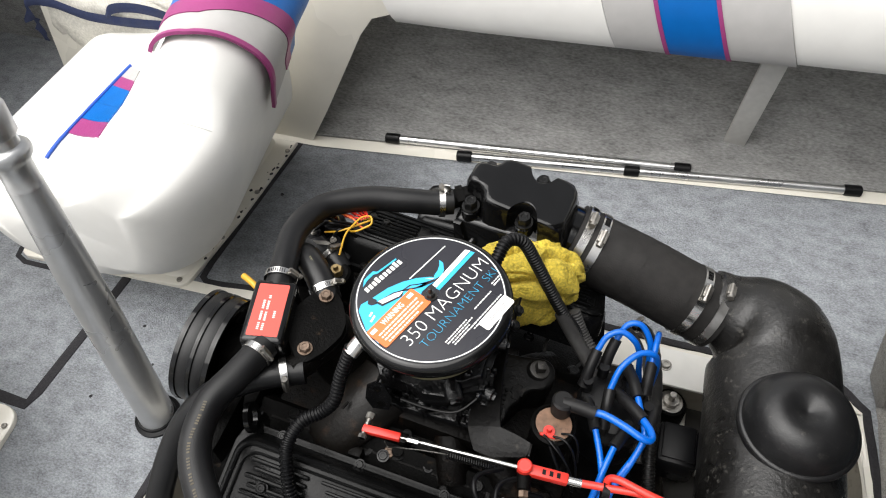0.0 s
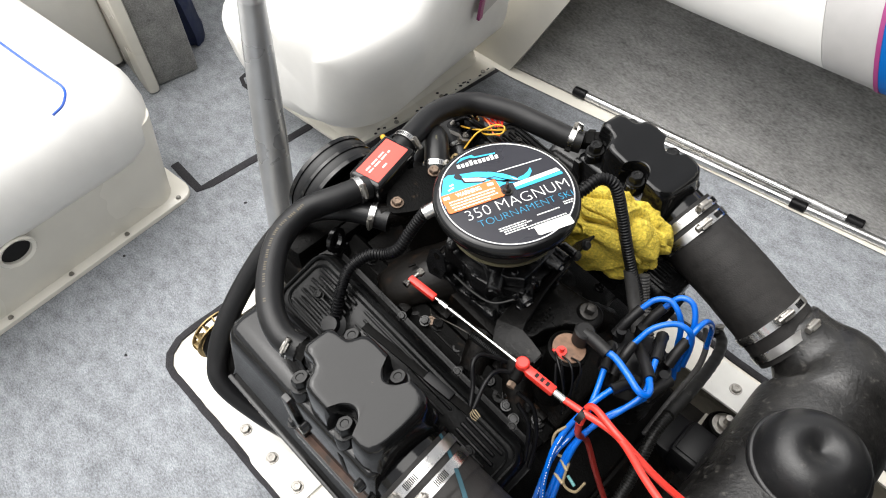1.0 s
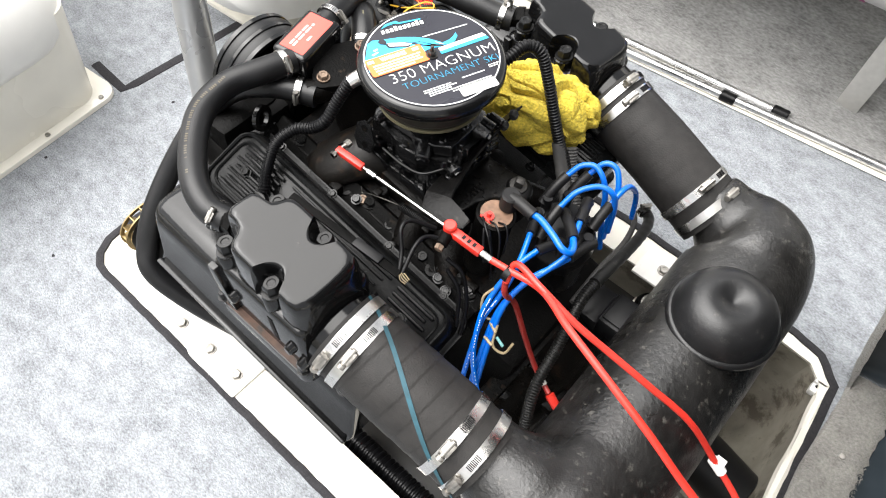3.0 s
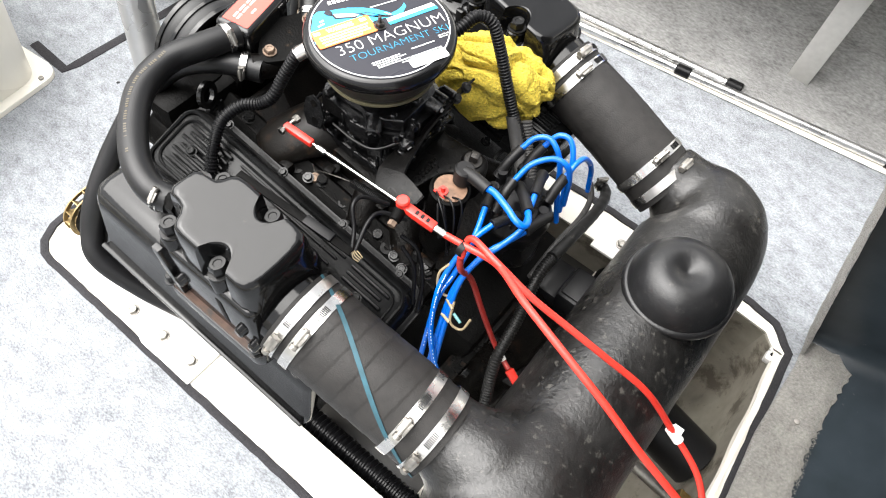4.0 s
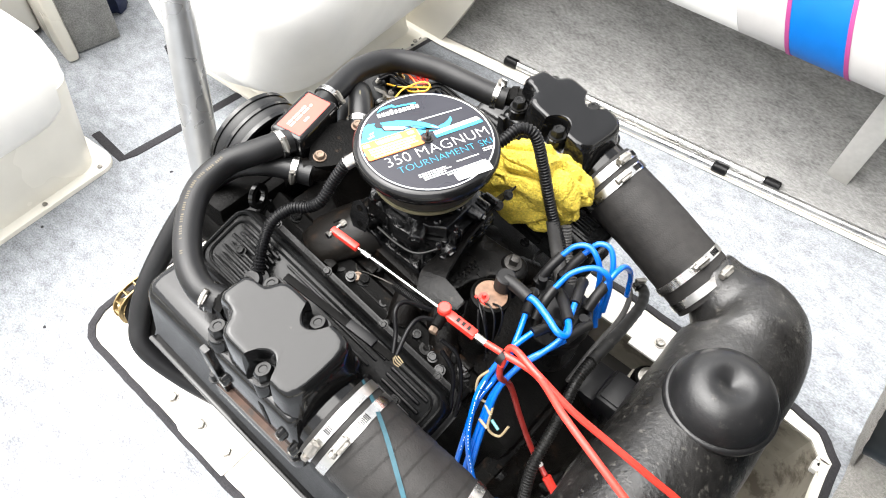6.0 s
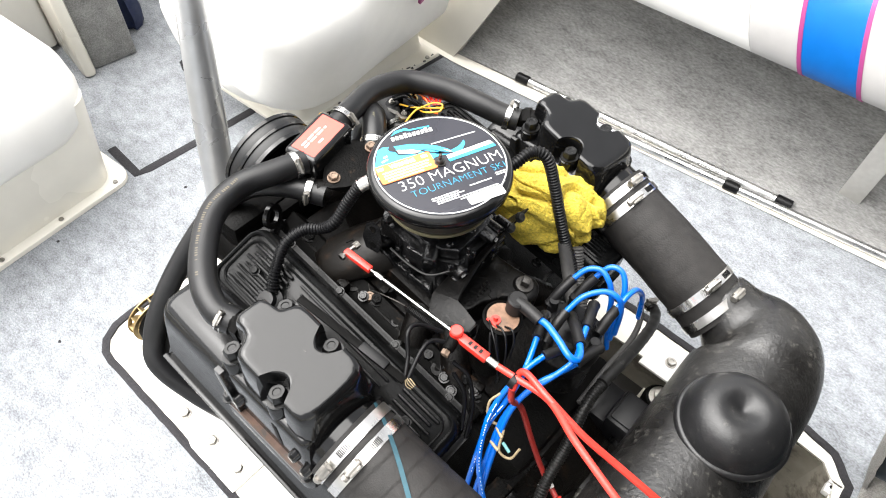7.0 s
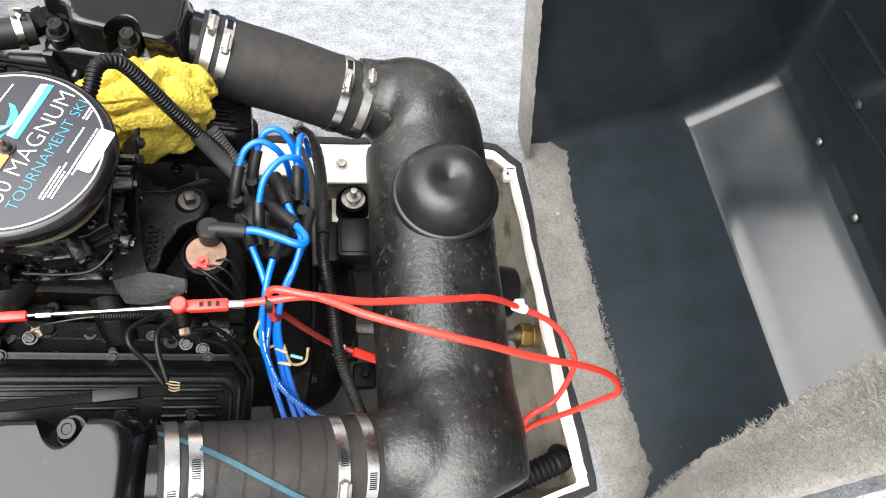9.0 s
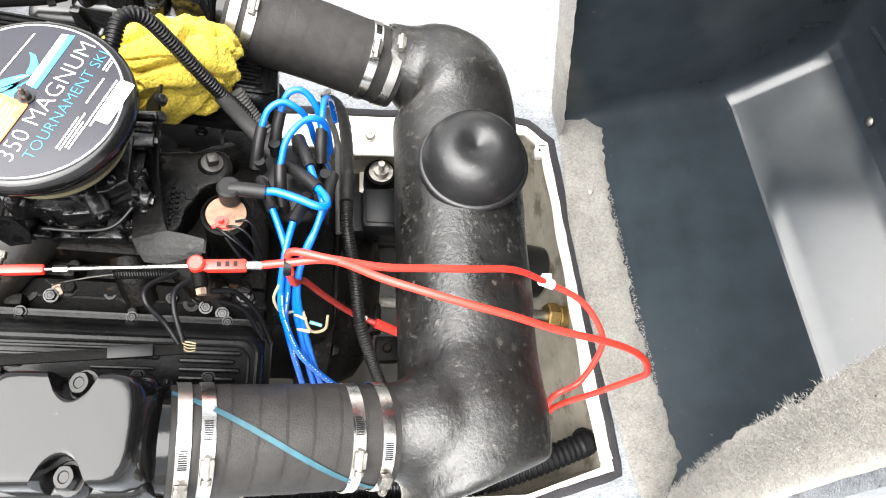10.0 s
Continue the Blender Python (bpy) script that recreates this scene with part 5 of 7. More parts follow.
# alternator on the near side, low at the front
MA = frame_from((-0.440, -0.388, 0.180), (1, 0.0, -0.1), (0, 0, 1))
bm = bmesh.new()
lathe(bm, [(0, 0), (0.04, 0), (0.052, 0.012), (0.055, 0.03), (0.055, 0.10), (0.05, 0.115), (0, 0.115)], MA, 32)
alt = part("alternator", bm, BLACK_GRIME, engine, "cast alternator with vented brass-coloured fan")
for k in range(14):
    bm = bmesh.new()
    rbox(bm, (0.048, 0, -0.004), (0.024, 0.003, 0.020), 0.001, MA @ Matrix.Rotation(2 * math.pi * k / 14, 4, "Z"))
    part("fan_blade", bm, FAN, alt)
bm = bmesh.new()
for z_ in (-0.014, 0.006):
    lathe(bm, [(0.052, z_), (0.061, z_), (0.061, z_ + 0.003), (0.052, z_ + 0.003)], MA, 32, close=True)
part("fan_ring", bm, FAN, alt)

# ---- carburettor and flame arrestor ----
bm = bmesh.new()
rbox(bm, (0, 0, 0.428), (0.160, 0.150, 0.022), 0.004)
rbox(bm, (-0.002, 0, 0.468), (0.140, 0.122, 0.07), 0.008)
prism(bm, [(-0.082, -0.050), (-0.066, -0.074), (-0.020, -0.070), (0.004, -0.084), (0.040, -0.080), (0.052, -0.066), (0.094, -0.058), (0.098, -0.020), (0.090, 0.012), (0.098, 0.050), (0.060, 0.074), (-0.03, 0.072), (-0.080, 0.050)], 0.497, 0.530, bevel=0.005)
prism(bm, [(-0.072, -0.046), (-0.050, -0.062), (0.010, -0.060), (0.030, -0.072), (0.062, -0.060), (0.086, -0.046), (0.084, 0.040), (0.050, 0.062), (-0.05, 0.060), (-0.074, 0.030)], 0.534, 0.556, bevel=0.004)
cyl(bm, (0, 0, 0.55), (0, 0, 0.592), 0.060, 0.072, 32, 0.003)
carb = part("carburettor", bm, CARB, engine, "black painted four-barrel carburettor", deg=32)
rnd = random.Random(4)
# pump barrels and fuel bowls
for p0, p1, r0 in (((0.038, -0.050, 0.545), (0.058, -0.088, 0.540), 0.0145), ((0.060, -0.040, 0.520), (0.105, -0.052, 0.514), 0.0135), ((-0.045, -0.050, 0.548), (-0.052, -0.078, 0.546), 0.010), ((0.080, 0.02, 0.545), (0.106, 0.024, 0.540), 0.012), ((0.0, -0.055, 0.475), (0.0, -0.082, 0.470), 0.013), ((-0.060, -0.05, 0.470), (-0.066, -0.085, 0.468), 0.011)):
    bm = bmesh.new()
    cyl(bm, p0, p1, r0, r0 * 0.94, 18, 0.002)
    lathe(bm, [(0, 0), (r0 * 0.55, 0), (r0 * 0.55, 0.004), (0, 0.004)], frame_from(p1, Vector(p1) - Vector(p0)), 6)
    part("barrel", bm, CARB, carb)
for x, y, z in ((-0.060, -0.040, 0.556), (-0.036, -0.052, 0.556), (0.022, -0.056, 0.556), (0.066, -0.046, 0.556), (0.074, 0.0, 0.556), (-0.062, 0.0, 0.556), (0.088, -0.05, 0.530), (0.012, -0.076, 0.530), (-0.058, -0.066, 0.530), (0.088, 0.04, 0.530), (0.070, -0.068, 0.439), (-0.070, -0.068, 0.439), (0.072, 0.066, 0.439)):
    bm = bmesh.new()
    lathe(bm, [(0, 0), (0.006, 0), (0.006, 0.003), (0.0042, 0.005), (0, 0.0055)], Matrix.Translation((x, y, z)), 12)
    part("screw", bm, CARB, carb)
for k in range(44):
    s = rnd.choice((-1, -1, -1, 1))
    bm = bmesh.new()
    x, z = rnd.uniform(-0.078, 0.082), rnd.uniform(0.435, 0.50)
    if k % 3 == 0:
        rbox(bm, (x, s * (0.062 + rnd.uniform(0, 0.012)), z), (rnd.uniform(0.012, 0.03), rnd.uniform(0.01, 0.02), rnd.uniform(0.006, 0.012)), 0.002, Matrix.Translation((x, 0, z)) @ Matrix.Rotation(rnd.uniform(-0.6, 0.6), 4, "Y") @ Matrix.Translation((-x, 0, -z)), 1)
    elif k % 3 == 1:
        cyl(bm, (x, s * 0.05, z), (x, s * (0.070 + rnd.uniform(0, 0.014)), z), rnd.uniform(0.003, 0.008), seg=10, bevel=0.001)
    else:
        rbox(bm, (x, s * (0.066 + rnd.uniform(0, 0.010)), z), (0.004, 0.006, rnd.uniform(0.02, 0.045)), 0.001, None, 1)
    part(rnd.choice(("lever", "fitting", "boss")), bm, CARB, carb)
for pts in ([(-0.060, -0.080, 0.545), (-0.066, -0.092, 0.525), (-0.060, -0.096, 0.50), (-0.045, -0.094, 0.478)], [(0.09, -0.055, 0.52), (0.06, -0.085, 0.505), (0.02, -0.09, 0.498), (-0.03, -0.088, 0.50)]):
    bm = bmesh.new()
    tube(bm, pts, 0.0022, 8, 5)
    part("linkage_rod", bm, BOLT_BLACK, carb)

# levers, bosses and screws of the aft face
for k in range(34):
    y, z = rnd.uniform(-0.070, 0.062), rnd.uniform(0.436, 0.548)
    x = 0.070 + rnd.uniform(0.002, 0.018) + (0.014 if z > 0.495 else 0)
    bm = bmesh.new()
    if k % 4 == 0:
        rbox(bm, (x, y, z), (rnd.uniform(0.008, 0.016), rnd.uniform(0.014, 0.034), rnd.uniform(0.006, 0.012)), 0.0018, None, 1)
    elif k % 4 == 1:
        cyl(bm, (x - 0.02, y, z), (x + 0.008, y, z), rnd.uniform(0.004, 0.009), seg=12, bevel=0.0012)
    elif k % 4 == 2:
        lathe(bm, [(0, 0), (0.0062, 0), (0.0062, 0.004), (0.004, 0.0055), (0, 0.0055)], frame_from((x, y, z), (1, 0, 0.3)), 8)
    else:
        rbox(bm, (x, y, z), (0.007, 0.005, rnd.uniform(0.02, 0.042)), 0.0012, None, 1)
    part(("lever", "fitting", "screw", "rib")[k % 4], bm, CARB, carb)
# flat throttle lever with holes on the near side
bm = bmesh.new()
ml_ = frame_from((-0.060, -0.100, 0.512), (0.1, -1, 0.25), (0, 0, 1))
prism(bm, [(-0.022, -0.016), (0.004, -0.022), (0.030, -0.012), (0.036, 0.004), (0.026, 0.016), (-0.004, 0.020), (-0.024, 0.010)], 0, 0.003, ml_)
lev = part("throttle_lever", bm, CARB, carb, "flat black throttle lever with holes")
for u, v in ((0.022, 0.0), (-0.010, -0.004)):
    bm = bmesh.new()
    lathe(bm, [(0, 0), (0.0062, 0), (0.0062, 0.0006), (0, 0.0006)], ml_ @ Matrix.Translation((u, v, 0.0031)), 16)
    part("hole", bm, BLACK_GRIME, lev)

MD = Matrix.Translation((0.0, 0.0, 0.0))
bm = bmesh.new()
lathe(bm, [(0, 0.588), (0.083, 0.588), (0.087, 0.590), (0.088, 0.598), (0.092, 0.601), (0.0955, 0.606), (0.0965, 0.620), (0.0975, 0.628), (0.0965, 0.632), (0.0985, 0.636), (0.0985, 0.642), (0, 0.642)], MD, 72)
arr = part("arrestor_element", bm, ARRESTOR, engine, "round oiled metal flame arrestor element")
bm = bmesh.new()
lathe(bm, [(0.080, 0.5865), (0.0895, 0.5865), (0.0900, 0.589), (0.0890, 0.5915), (0.080, 0.5915)], MD, 72)
part("gasket", bm, OLIVE, arr, "thin tan gasket")
bm = bmesh.new()
lathe(bm, [(0.0, 0.637), (0.106, 0.637), (0.1125, 0.6385), (0.1160, 0.643), (0.1165, 0.650), (0.1150, 0.658), (0.110, 0.6625), (0.105, 0.6635), (0, 0.6635)], MD, 96)
lid = part("arrestor_lid", bm, BLACK_PAINT, engine, "round black flame arrestor lid with printed decal")
bm = bmesh.new()
lathe(bm, [(0, 0.6638), (0.1060, 0.6638), (0.1060, 0.6644), (0, 0.6644)], MD, 96)
part("decal", bm, BLACK_INK, lid, "round black decal")
bm = bmesh.new()
lathe(bm, [(0.1030, 0.6645), (0.1046, 0.6645), (0.1046, 0.6648), (0.1030, 0.6648)], MD, 96, close=True)
part("decal_ring", bm, WHITE_INK, lid)
MX = Matrix.Translation((0, 0, 0.6646)) @ Matrix.Rotation(radians(68.0), 4, "Z")


def ink(name, outline, mat, z=0.0, h=0.0003):
    bm = bmesh.new()
    prism(bm, outline, z, z + h, MX)
    return part(name, bm, mat, lid)


def arc(cx, cy, r, a0, a1, n=12):
    return [(cx + r * math.cos(radians(a0 + (a1 - a0) * k / n)), cy + r * math.sin(radians(a0 + (a1 - a0) * k / n))) for k in range(n + 1)]


def art(pts, k=0.95):
    """Outline points of the printed picture, kept inside the ring."""
    out = []
    for u, v in pts:
        r = math.hypot(u, v) * k
        f = k * min(1.0, 0.1018 / max(r, 1e-6))
        out.append((u * f, v * f))
    return out


ink("cyan_field", art([(-0.0908, 0.0714), (-0.0743, 0.0709), (-0.056, 0.0657), (-0.0283, 0.0597), (-0.0065, 0.0498), (0.0116, 0.0376), (0.026, 0.0229), (0.0309, 0.014), (0.0256, 0.0106), (0.0128, 0.0142), (-0.0021, 0.0149), (-0.0126, 0.0100), (-0.045, 0.004), (-0.077, 0.002), (-0.1065, 0.006), (-0.104, 0.0363)]), CYAN_INK)
ink("cyan_blade", art([(0.0586, 0.0323), (0.0578, 0.0238), (0.0486, 0.0143), (0.036, 0.0095), (0.0288, 0.0144), (0.0299, 0.0193), (0.0417, 0.0212), (0.051, 0.0256)]), CYAN_INK, 0.0003)
ink("cyan_stripe", art([(0.1014, 0.0042), (0.1026, -0.0023), (0.0157, -0.0040), (0.015, 0.0026)]), CYAN_INK, 0.0003)
ink("white_stripe", art([(0.0979, 0.0132), (0.1014, 0.0052), (0.016, 0.0026), (0.0163, 0.0104)]), WHITE_INK, 0.0006)
ink("thin_line", art([(0.0850, 0.0430), (0.0855, 0.0413), (0.0044, 0.0439), (0.0043, 0.0458)]), WHITE_INK, 0.0003)
# plain shapes of the picture on the decal
for o, mt, z in (([(0.0007, 0.0305), (0.0276, 0.0136), (0.0354, 0.0118), (0.0256, 0.0106), (0.0022, 0.0211)], BLACK_INK, 0.0006), ([(-0.0548, 0.0544), (-0.0298, 0.0449), (-0.0184, 0.0369), (-0.0283, 0.0356), (-0.0541, 0.0462)], WHITE_INK, 0.0009),
                 ([(-0.0590, 0.0560), (-0.0298, 0.0475), (-0.0160, 0.0385), (-0.0265, 0.0326), (-0.0570, 0.0440)], BLACK_INK, 0.0006), ([(-0.0627, 0.0675), (-0.056, 0.0657), (-0.0541, 0.0583), (-0.0589, 0.0527), (-0.066, 0.0574), (-0.0675, 0.0633)], BLACK_INK, 0.0006),
                 ([(-0.021, 0.0403), (-0.0045, 0.0374), (0.0176, 0.0174), (0.0052, 0.0196), (-0.0129, 0.0319)], BLACK_INK, 0.0006), ([(-0.013, 0.0365), (-0.0045, 0.0345), (0.0090, 0.0220), (-0.0020, 0.0270)], CYAN_INK, 0.0009),
                 ([(-0.082, 0.048), (-0.074, 0.050), (-0.074, 0.047), (-0.081, 0.045)], WHITE_INK, 0.0006), ([(-0.088, 0.040), (-0.076, 0.043), (-0.076, 0.040), (-0.087, 0.037)], WHITE_INK, 0.0006), ([(0.018, 0.0260), (0.026, 0.0180), (0.029, 0.0150), (0.024, 0.0170)], WHITE_INK, 0.0009)):
    ink("shape", art(o), mt, z)
# logo drawn as plain bars
for k in range(10):
    x, y = -0.0475 + 0.0072 * k, 0.0775 - 0.0004 * k + (0.0012 if k in (3, 8) else 0)
    h = 0.0052 if k in (3, 8) else 0.0040
    ink("logo_bar", [(x - 0.0028, y - h), (x + 0.0022, y - h), (x + 0.0030, y + h), (x - 0.0020, y + h)], WHITE_INK, 0.0003)
ink("logo_wave", art([(-0.0503, 0.0898), (-0.0390, 0.0981), (-0.0193, 0.0984), (-0.016, 0.0926), (0.0202, 0.0874), (0.0193, 0.0847), (-0.0182, 0.0898), (-0.0234, 0.0935), (-0.0373, 0.0931)]), CYAN_INK, 0.0003)
for body, size, w, u, v, mt in (("350 MAGNUM", 0.0290, 0.172, 0.008, -0.0225, WHITE_INK), ("TOURNAMENT SKI", 0.0190, 0.158, 0.012, -0.0440, CYAN_INK)):
    bm = bmesh.new()
    text_mesh(bm, body, size, MX @ Matrix.Translation((u, v, 0.0004)), width=w, bold=-0.0006)
    part("lettering", bm, mt, lid)
bm = bmesh.new()
for k, (u0, u1, v) in enumerate(((-0.045, 0.0, -0.064), (-0.045, 0.008, -0.068), (-0.04, -0.005, -0.072), (-0.04, -0.01, -0.076), (0.02, 0.055, -0.062), (-0.01, 0.062, -0.0765), (-0.005, 0.058, -0.081), (0.068, 0.082, -0.055), (0.068, 0.08, -0.059))):
    x = u0
    while x < u1:
        w = rnd.uniform(0.002, 0.006)
        rbox(bm, (x + w / 2, v, 0.0005), (w, 0.0019, 0.0003), 0, MX)
        x += w + 0.0013
part("small_print", bm, WHITE_INK, lid)
ink("sticker", rounded(-0.1000, -0.0080, -0.007, 0.0300, 0.003, 2), ORANGE_INK, 0.0009, 0.0004)
bm = bmesh.new()
text_mesh(bm, "WARNING", 0.0115, MX @ Matrix.Translation((-0.055, 0.0215, 0.0015)), width=0.042, bold=0.0003)
for v, u0, u1 in ((0.0125, -0.092, -0.018), (0.0070, -0.092, -0.02), (0.0015, -0.092, -0.016), (-0.0040, -0.09, -0.03)):
    x = u0
    while x < u1:
        w = rnd.uniform(0.002, 0.007)
        rbox(bm, (x + w / 2, v, 0.0015), (w, 0.0024, 0.0003), 0, MX)
        x += w + 0.0014
for u in (-0.092, -0.018):
    rbox(bm, (u, 0.0225, 0.0015), (0.010, 0.006, 0.0003), 0, MX)
part("warning_print", bm, PAPER, lid)
ink("sticker", rounded(0.004, -0.0985, 0.064, -0.0800, 0.003, 2), PAPER, 0.0009, 0.0004)
bm = bmesh.new()
for k in range(16):
    rbox(bm, (0.018 + 0.0022 * k, -0.090, 0.0015), (0.0011, 0.009, 0.0003), 0, MX)
part("label_bars", bm, material("grey print", (0.3, 0.3, 0.3), 0.5, vary=0.05), lid)
bm = bmesh.new()
lathe(bm, [(0, 0.664), (0.0092, 0.664), (0.0092, 0.6662), (0.0, 0.6662)], MD, 20)
lathe(bm, [(0, 0.666), (0.0066, 0.666), (0.0066, 0.672), (0.005, 0.6735), (0.003, 0.6735), (0.003, 0.683), (0, 0.684)], MD, 6)
part("wing_nut", bm, BOLT_WORN, lid, "zinc stud and nut")

# breather hoses
h = hose([(-0.094, -0.082, 0.615), (-0.106, -0.110, 0.575), (-0.111, -0.136, 0.545), (-0.128, -0.152, 0.528), (-0.152, -0.172, 0.522), (-0.162, -0.208, 0.508), (-0.150, -0.245, 0.480), (-0.138, -0.268, 0.455)], 0.0106, "black corrugated breather hose", PLASTIC_BLACK, 14, "breather_hose", corrugated)
bm = bmesh.new()
cyl(bm, (-0.080, -0.060, 0.622), (-0.0945, -0.090, 0.609), 0.0112, seg=16)
part("nipple", bm, STEEL, h, "bright metal nipple")
bm = bmesh.new()
lathe(bm, [(0, 0), (0.026, 0), (0.026, 0.006), (0.017, 0.010), (0.014, 0.022), (0, 0.022)], frame_from((-0.139, -0.278, 0.432), MVA.to_3x3() @ Vector((0, 0, 1))), 24)
part("grommet", bm, RUBBER, h)
h = hose([(0.052, 0.092, 0.612), (0.064, 0.116, 0.622), (0.073, 0.148, 0.632), (0.095, 0.163, 0.62), (0.120, 0.163, 0.57), (0.146, 0.156, 0.52), (0.173, 0.150, 0.47), (0.207, 0.143, 0.42)], 0.0108, "black corrugated breather hose over the yellow towel", PLASTIC_BLACK, 14, "breather_hose", corrugated)

# ---- throttle linkage ----
bm = bmesh.new()
cyl(bm, (-0.055, -0.163, 0.541), (0.05, -0.158, 0.537), 0.0021, seg=10)
cyl(bm, (0.03, -0.159, 0.538), (0.175, -0.152, 0.532), 0.0030, seg=12)
cyl(bm, (0.010, -0.160, 0.539), (0.026, -0.1592, 0.5382), 0.0046, seg=6)
rod = part("throttle_rod", bm, STEEL, engine, "bright steel throttle cable rod")
bm = bmesh.new()
m = frame_from((-0.058, -0.1635, 0.541), (1, 0.05, -0.04))
rbox(bm, (0, 0, 0.030), (0.011, 0.0115, 0.056), 0.002, m)
part("clevis", bm, RED_PLASTIC, rod, "red plastic clevis")
bm = bmesh.new()
cyl(bm, (-0.052, -0.178, 0.541), (-0.052, -0.140, 0.541), 0.004, seg=10)
lathe(bm, [(0, 0), (0.0062, 0), (0.0062, 0.006), (0, 0.006)], frame_from((-0.052, -0.172, 0.541), (0, -1, 0)), 6)
lathe(bm, [(0, 0), (0.0065, 0), (0.0065, 0.009), (0, 0.009)], frame_from((-0.052, -0.148, 0.541), (0, 1, 0)), 6)
part("pivot", bm, STEEL_DULL, rod)
bm = bmesh.new()
m = frame_from((0.166, -0.1525, 0.532), (1, 0.06, -0.10))
cyl(bm, (0.176, -0.152, 0.522), (0.176, -0.152, 0.546), 0.0105, seg=18, bevel=0.002)
rbox(bm, (0, 0, 0.040), (0.014, 0.0155, 0.060), 0.003, m)
part("cable_anchor", bm, RED_PLASTIC, rod, "red plastic cable anchor")
bm = bmesh.new()
for k in range(3):
    rbox(bm, (0.0072, 0, 0.036 + 0.010 * k), (0.001, 0.007, 0.005), 0, m)
part("slotting", bm, PLASTIC_BLACK, rod)
bm = bmesh.new()
cyl(bm, m @ Vector((0, 0, 0.070)), m @ Vector((0, 0, 0.088)), 0.0062, seg=14)
part("ferrule", bm, STEEL, rod, "bright crimped ferrule")
bm = bmesh.new()
cyl(bm, (0.176, -0.152, 0.528), (0.181, -0.178, 0.523), 0.0100, 0.0092, 16, 0.0015)
part("swivel", bm, BLACK_GRIME, rod)
bm = bmesh.new()
cyl(bm, (0.181, -0.178, 0.523), (0.1828, -0.187, 0.5215), 0.0072, seg=6, bevel=0.001)
part("nut", bm, BOLT_RUSTY, rod, "tarnished lock nut")

cable = thing("control_cables", (0.27, -0.145, 0.52), "red sheathed control cables looping over the exhaust pipe", "cable")
for pts, nm in (([(0.252, -0.147, 0.5235), (0.285, -0.145, 0.527), (0.345, -0.146, 0.540), (0.407, -0.180, 0.566), (0.460, -0.200, 0.573), (0.514, -0.214, 0.567), (0.574, -0.224, 0.548), (0.644, -0.231, 0.508), (0.753, -0.234, 0.440), (0.810, -0.241, 0.390), (0.836, -0.253, 0.340), (0.825, -0.256, 0.300), (0.790, -0.262, 0.230), (0.738, -0.271, 0.130), (0.735, -0.30, 0.03), (0.72, -0.33, -0.08)], "cable"),
                ([(0.289, -0.152, 0.505), (0.290, -0.133, 0.535), (0.342, -0.146, 0.545), (0.410, -0.150, 0.528), (0.470, -0.142, 0.504), (0.537, -0.131, 0.474), (0.612, -0.114, 0.428), (0.680, -0.104, 0.352), (0.752, -0.122, 0.310), (0.795, -0.160, 0.272), (0.803, -0.190, 0.240), (0.775, -0.235, 0.190), (0.728, -0.258, 0.170), (0.73, -0.29, 0.07), (0.71, -0.33, -0.05)], "cable")):
    bm = bmesh.new()
    tube(bm, pts, 0.0053, 12, 8)
    part(nm, bm, RED_CABLE, cable)
bm = bmesh.new()
tube(bm, [(0.287, -0.150, 0.50), (0.292, -0.152, 0.47), (0.299, -0.124, 0.405), (0.326, -0.119, 0.325), (0.360, -0.118, 0.248), (0.388, -0.122, 0.215), (0.411, -0.130, 0.208)], 0.0052, 10)
part("cable", bm, material("dark red cable sheath", (0.26, 0.018, 0.014), 0.45, vary=0.2, scale=60), cable, "dark red cable end")
bm = bmesh.new()
cyl(bm, (0.412, -0.130, 0.208), (0.455, -0.142, 0.188), 0.009, 0.008, 12, 0.002)
part("connector", bm, RED_PLASTIC, cable, "red plug on the cable end")
bm = bmesh.new()
tg = Vector((0.384, -0.122, 0.221))
cyl(bm, tg + Vector((-0.010, 0.004, 0.007)), tg + Vector((0.010, -0.003, -0.006)), 0.0066, seg=12)
rbox(bm, tg + Vector((0.0, -0.012, 0.004)), (0.018, 0.014, 0.0015), 0.0005)
part("tag", bm, PAPER, cable, "white paper tag")
bm = bmesh.new()
tg = Vector((0.686, -0.102, 0.346))
cyl(bm, tg + Vector((-0.012, 0, 0.006)), tg + Vector((0.012, -0.003, -0.008)), 0.0085, seg=12, bevel=0.001)
rbox(bm, tg + Vector((0, 0.004, 0.004)), (0.016, 0.016, 0.003), 0.0005)
part("tag", bm, PAPER, cable, "white tape tag round the cable")
bm = bmesh.new()
lathe(bm, [(0.010, -0.005), (0.0125, -0.005), (0.0125, 0.005), (0.010, 0.005)], frame_from((0.286, -0.147, 0.520), (1, 0, -0.1)), 14, close=True)
part("cable_tie", bm, PLASTIC_BLACK, cable, "black cable tie")

# ---- coil, distributor and leads ----
bm = bmesh.new()
cyl(bm, (0.190, -0.078, 0.36), (0.200, -0.066, 0.505), 0.031, 0.031, 28, 0.003)
lathe(bm, [(0.031, 0), (0.033, 0.001), (0.033, 0.006), (0.029, 0.008)], frame_from((0.1995, -0.0665, 0.499), (0.07, 0.08, 1)), 28)
coil = part("ignition_coil", bm, BLACK_GRIME, engine, "black ignition coil with a tan top")
bm = bmesh.new()
lathe(bm, [(0, 0), (0.0265, 0), (0.0265, 0.0045), (0.012, 0.0055), (0, 0.0055)], frame_from((0.2, -0.066, 0.5025), (0.07, 0.08, 1)), 28)
part("coil_top", bm, COIL_TAN, coil, "tan resin top")
bm = bmesh.new()
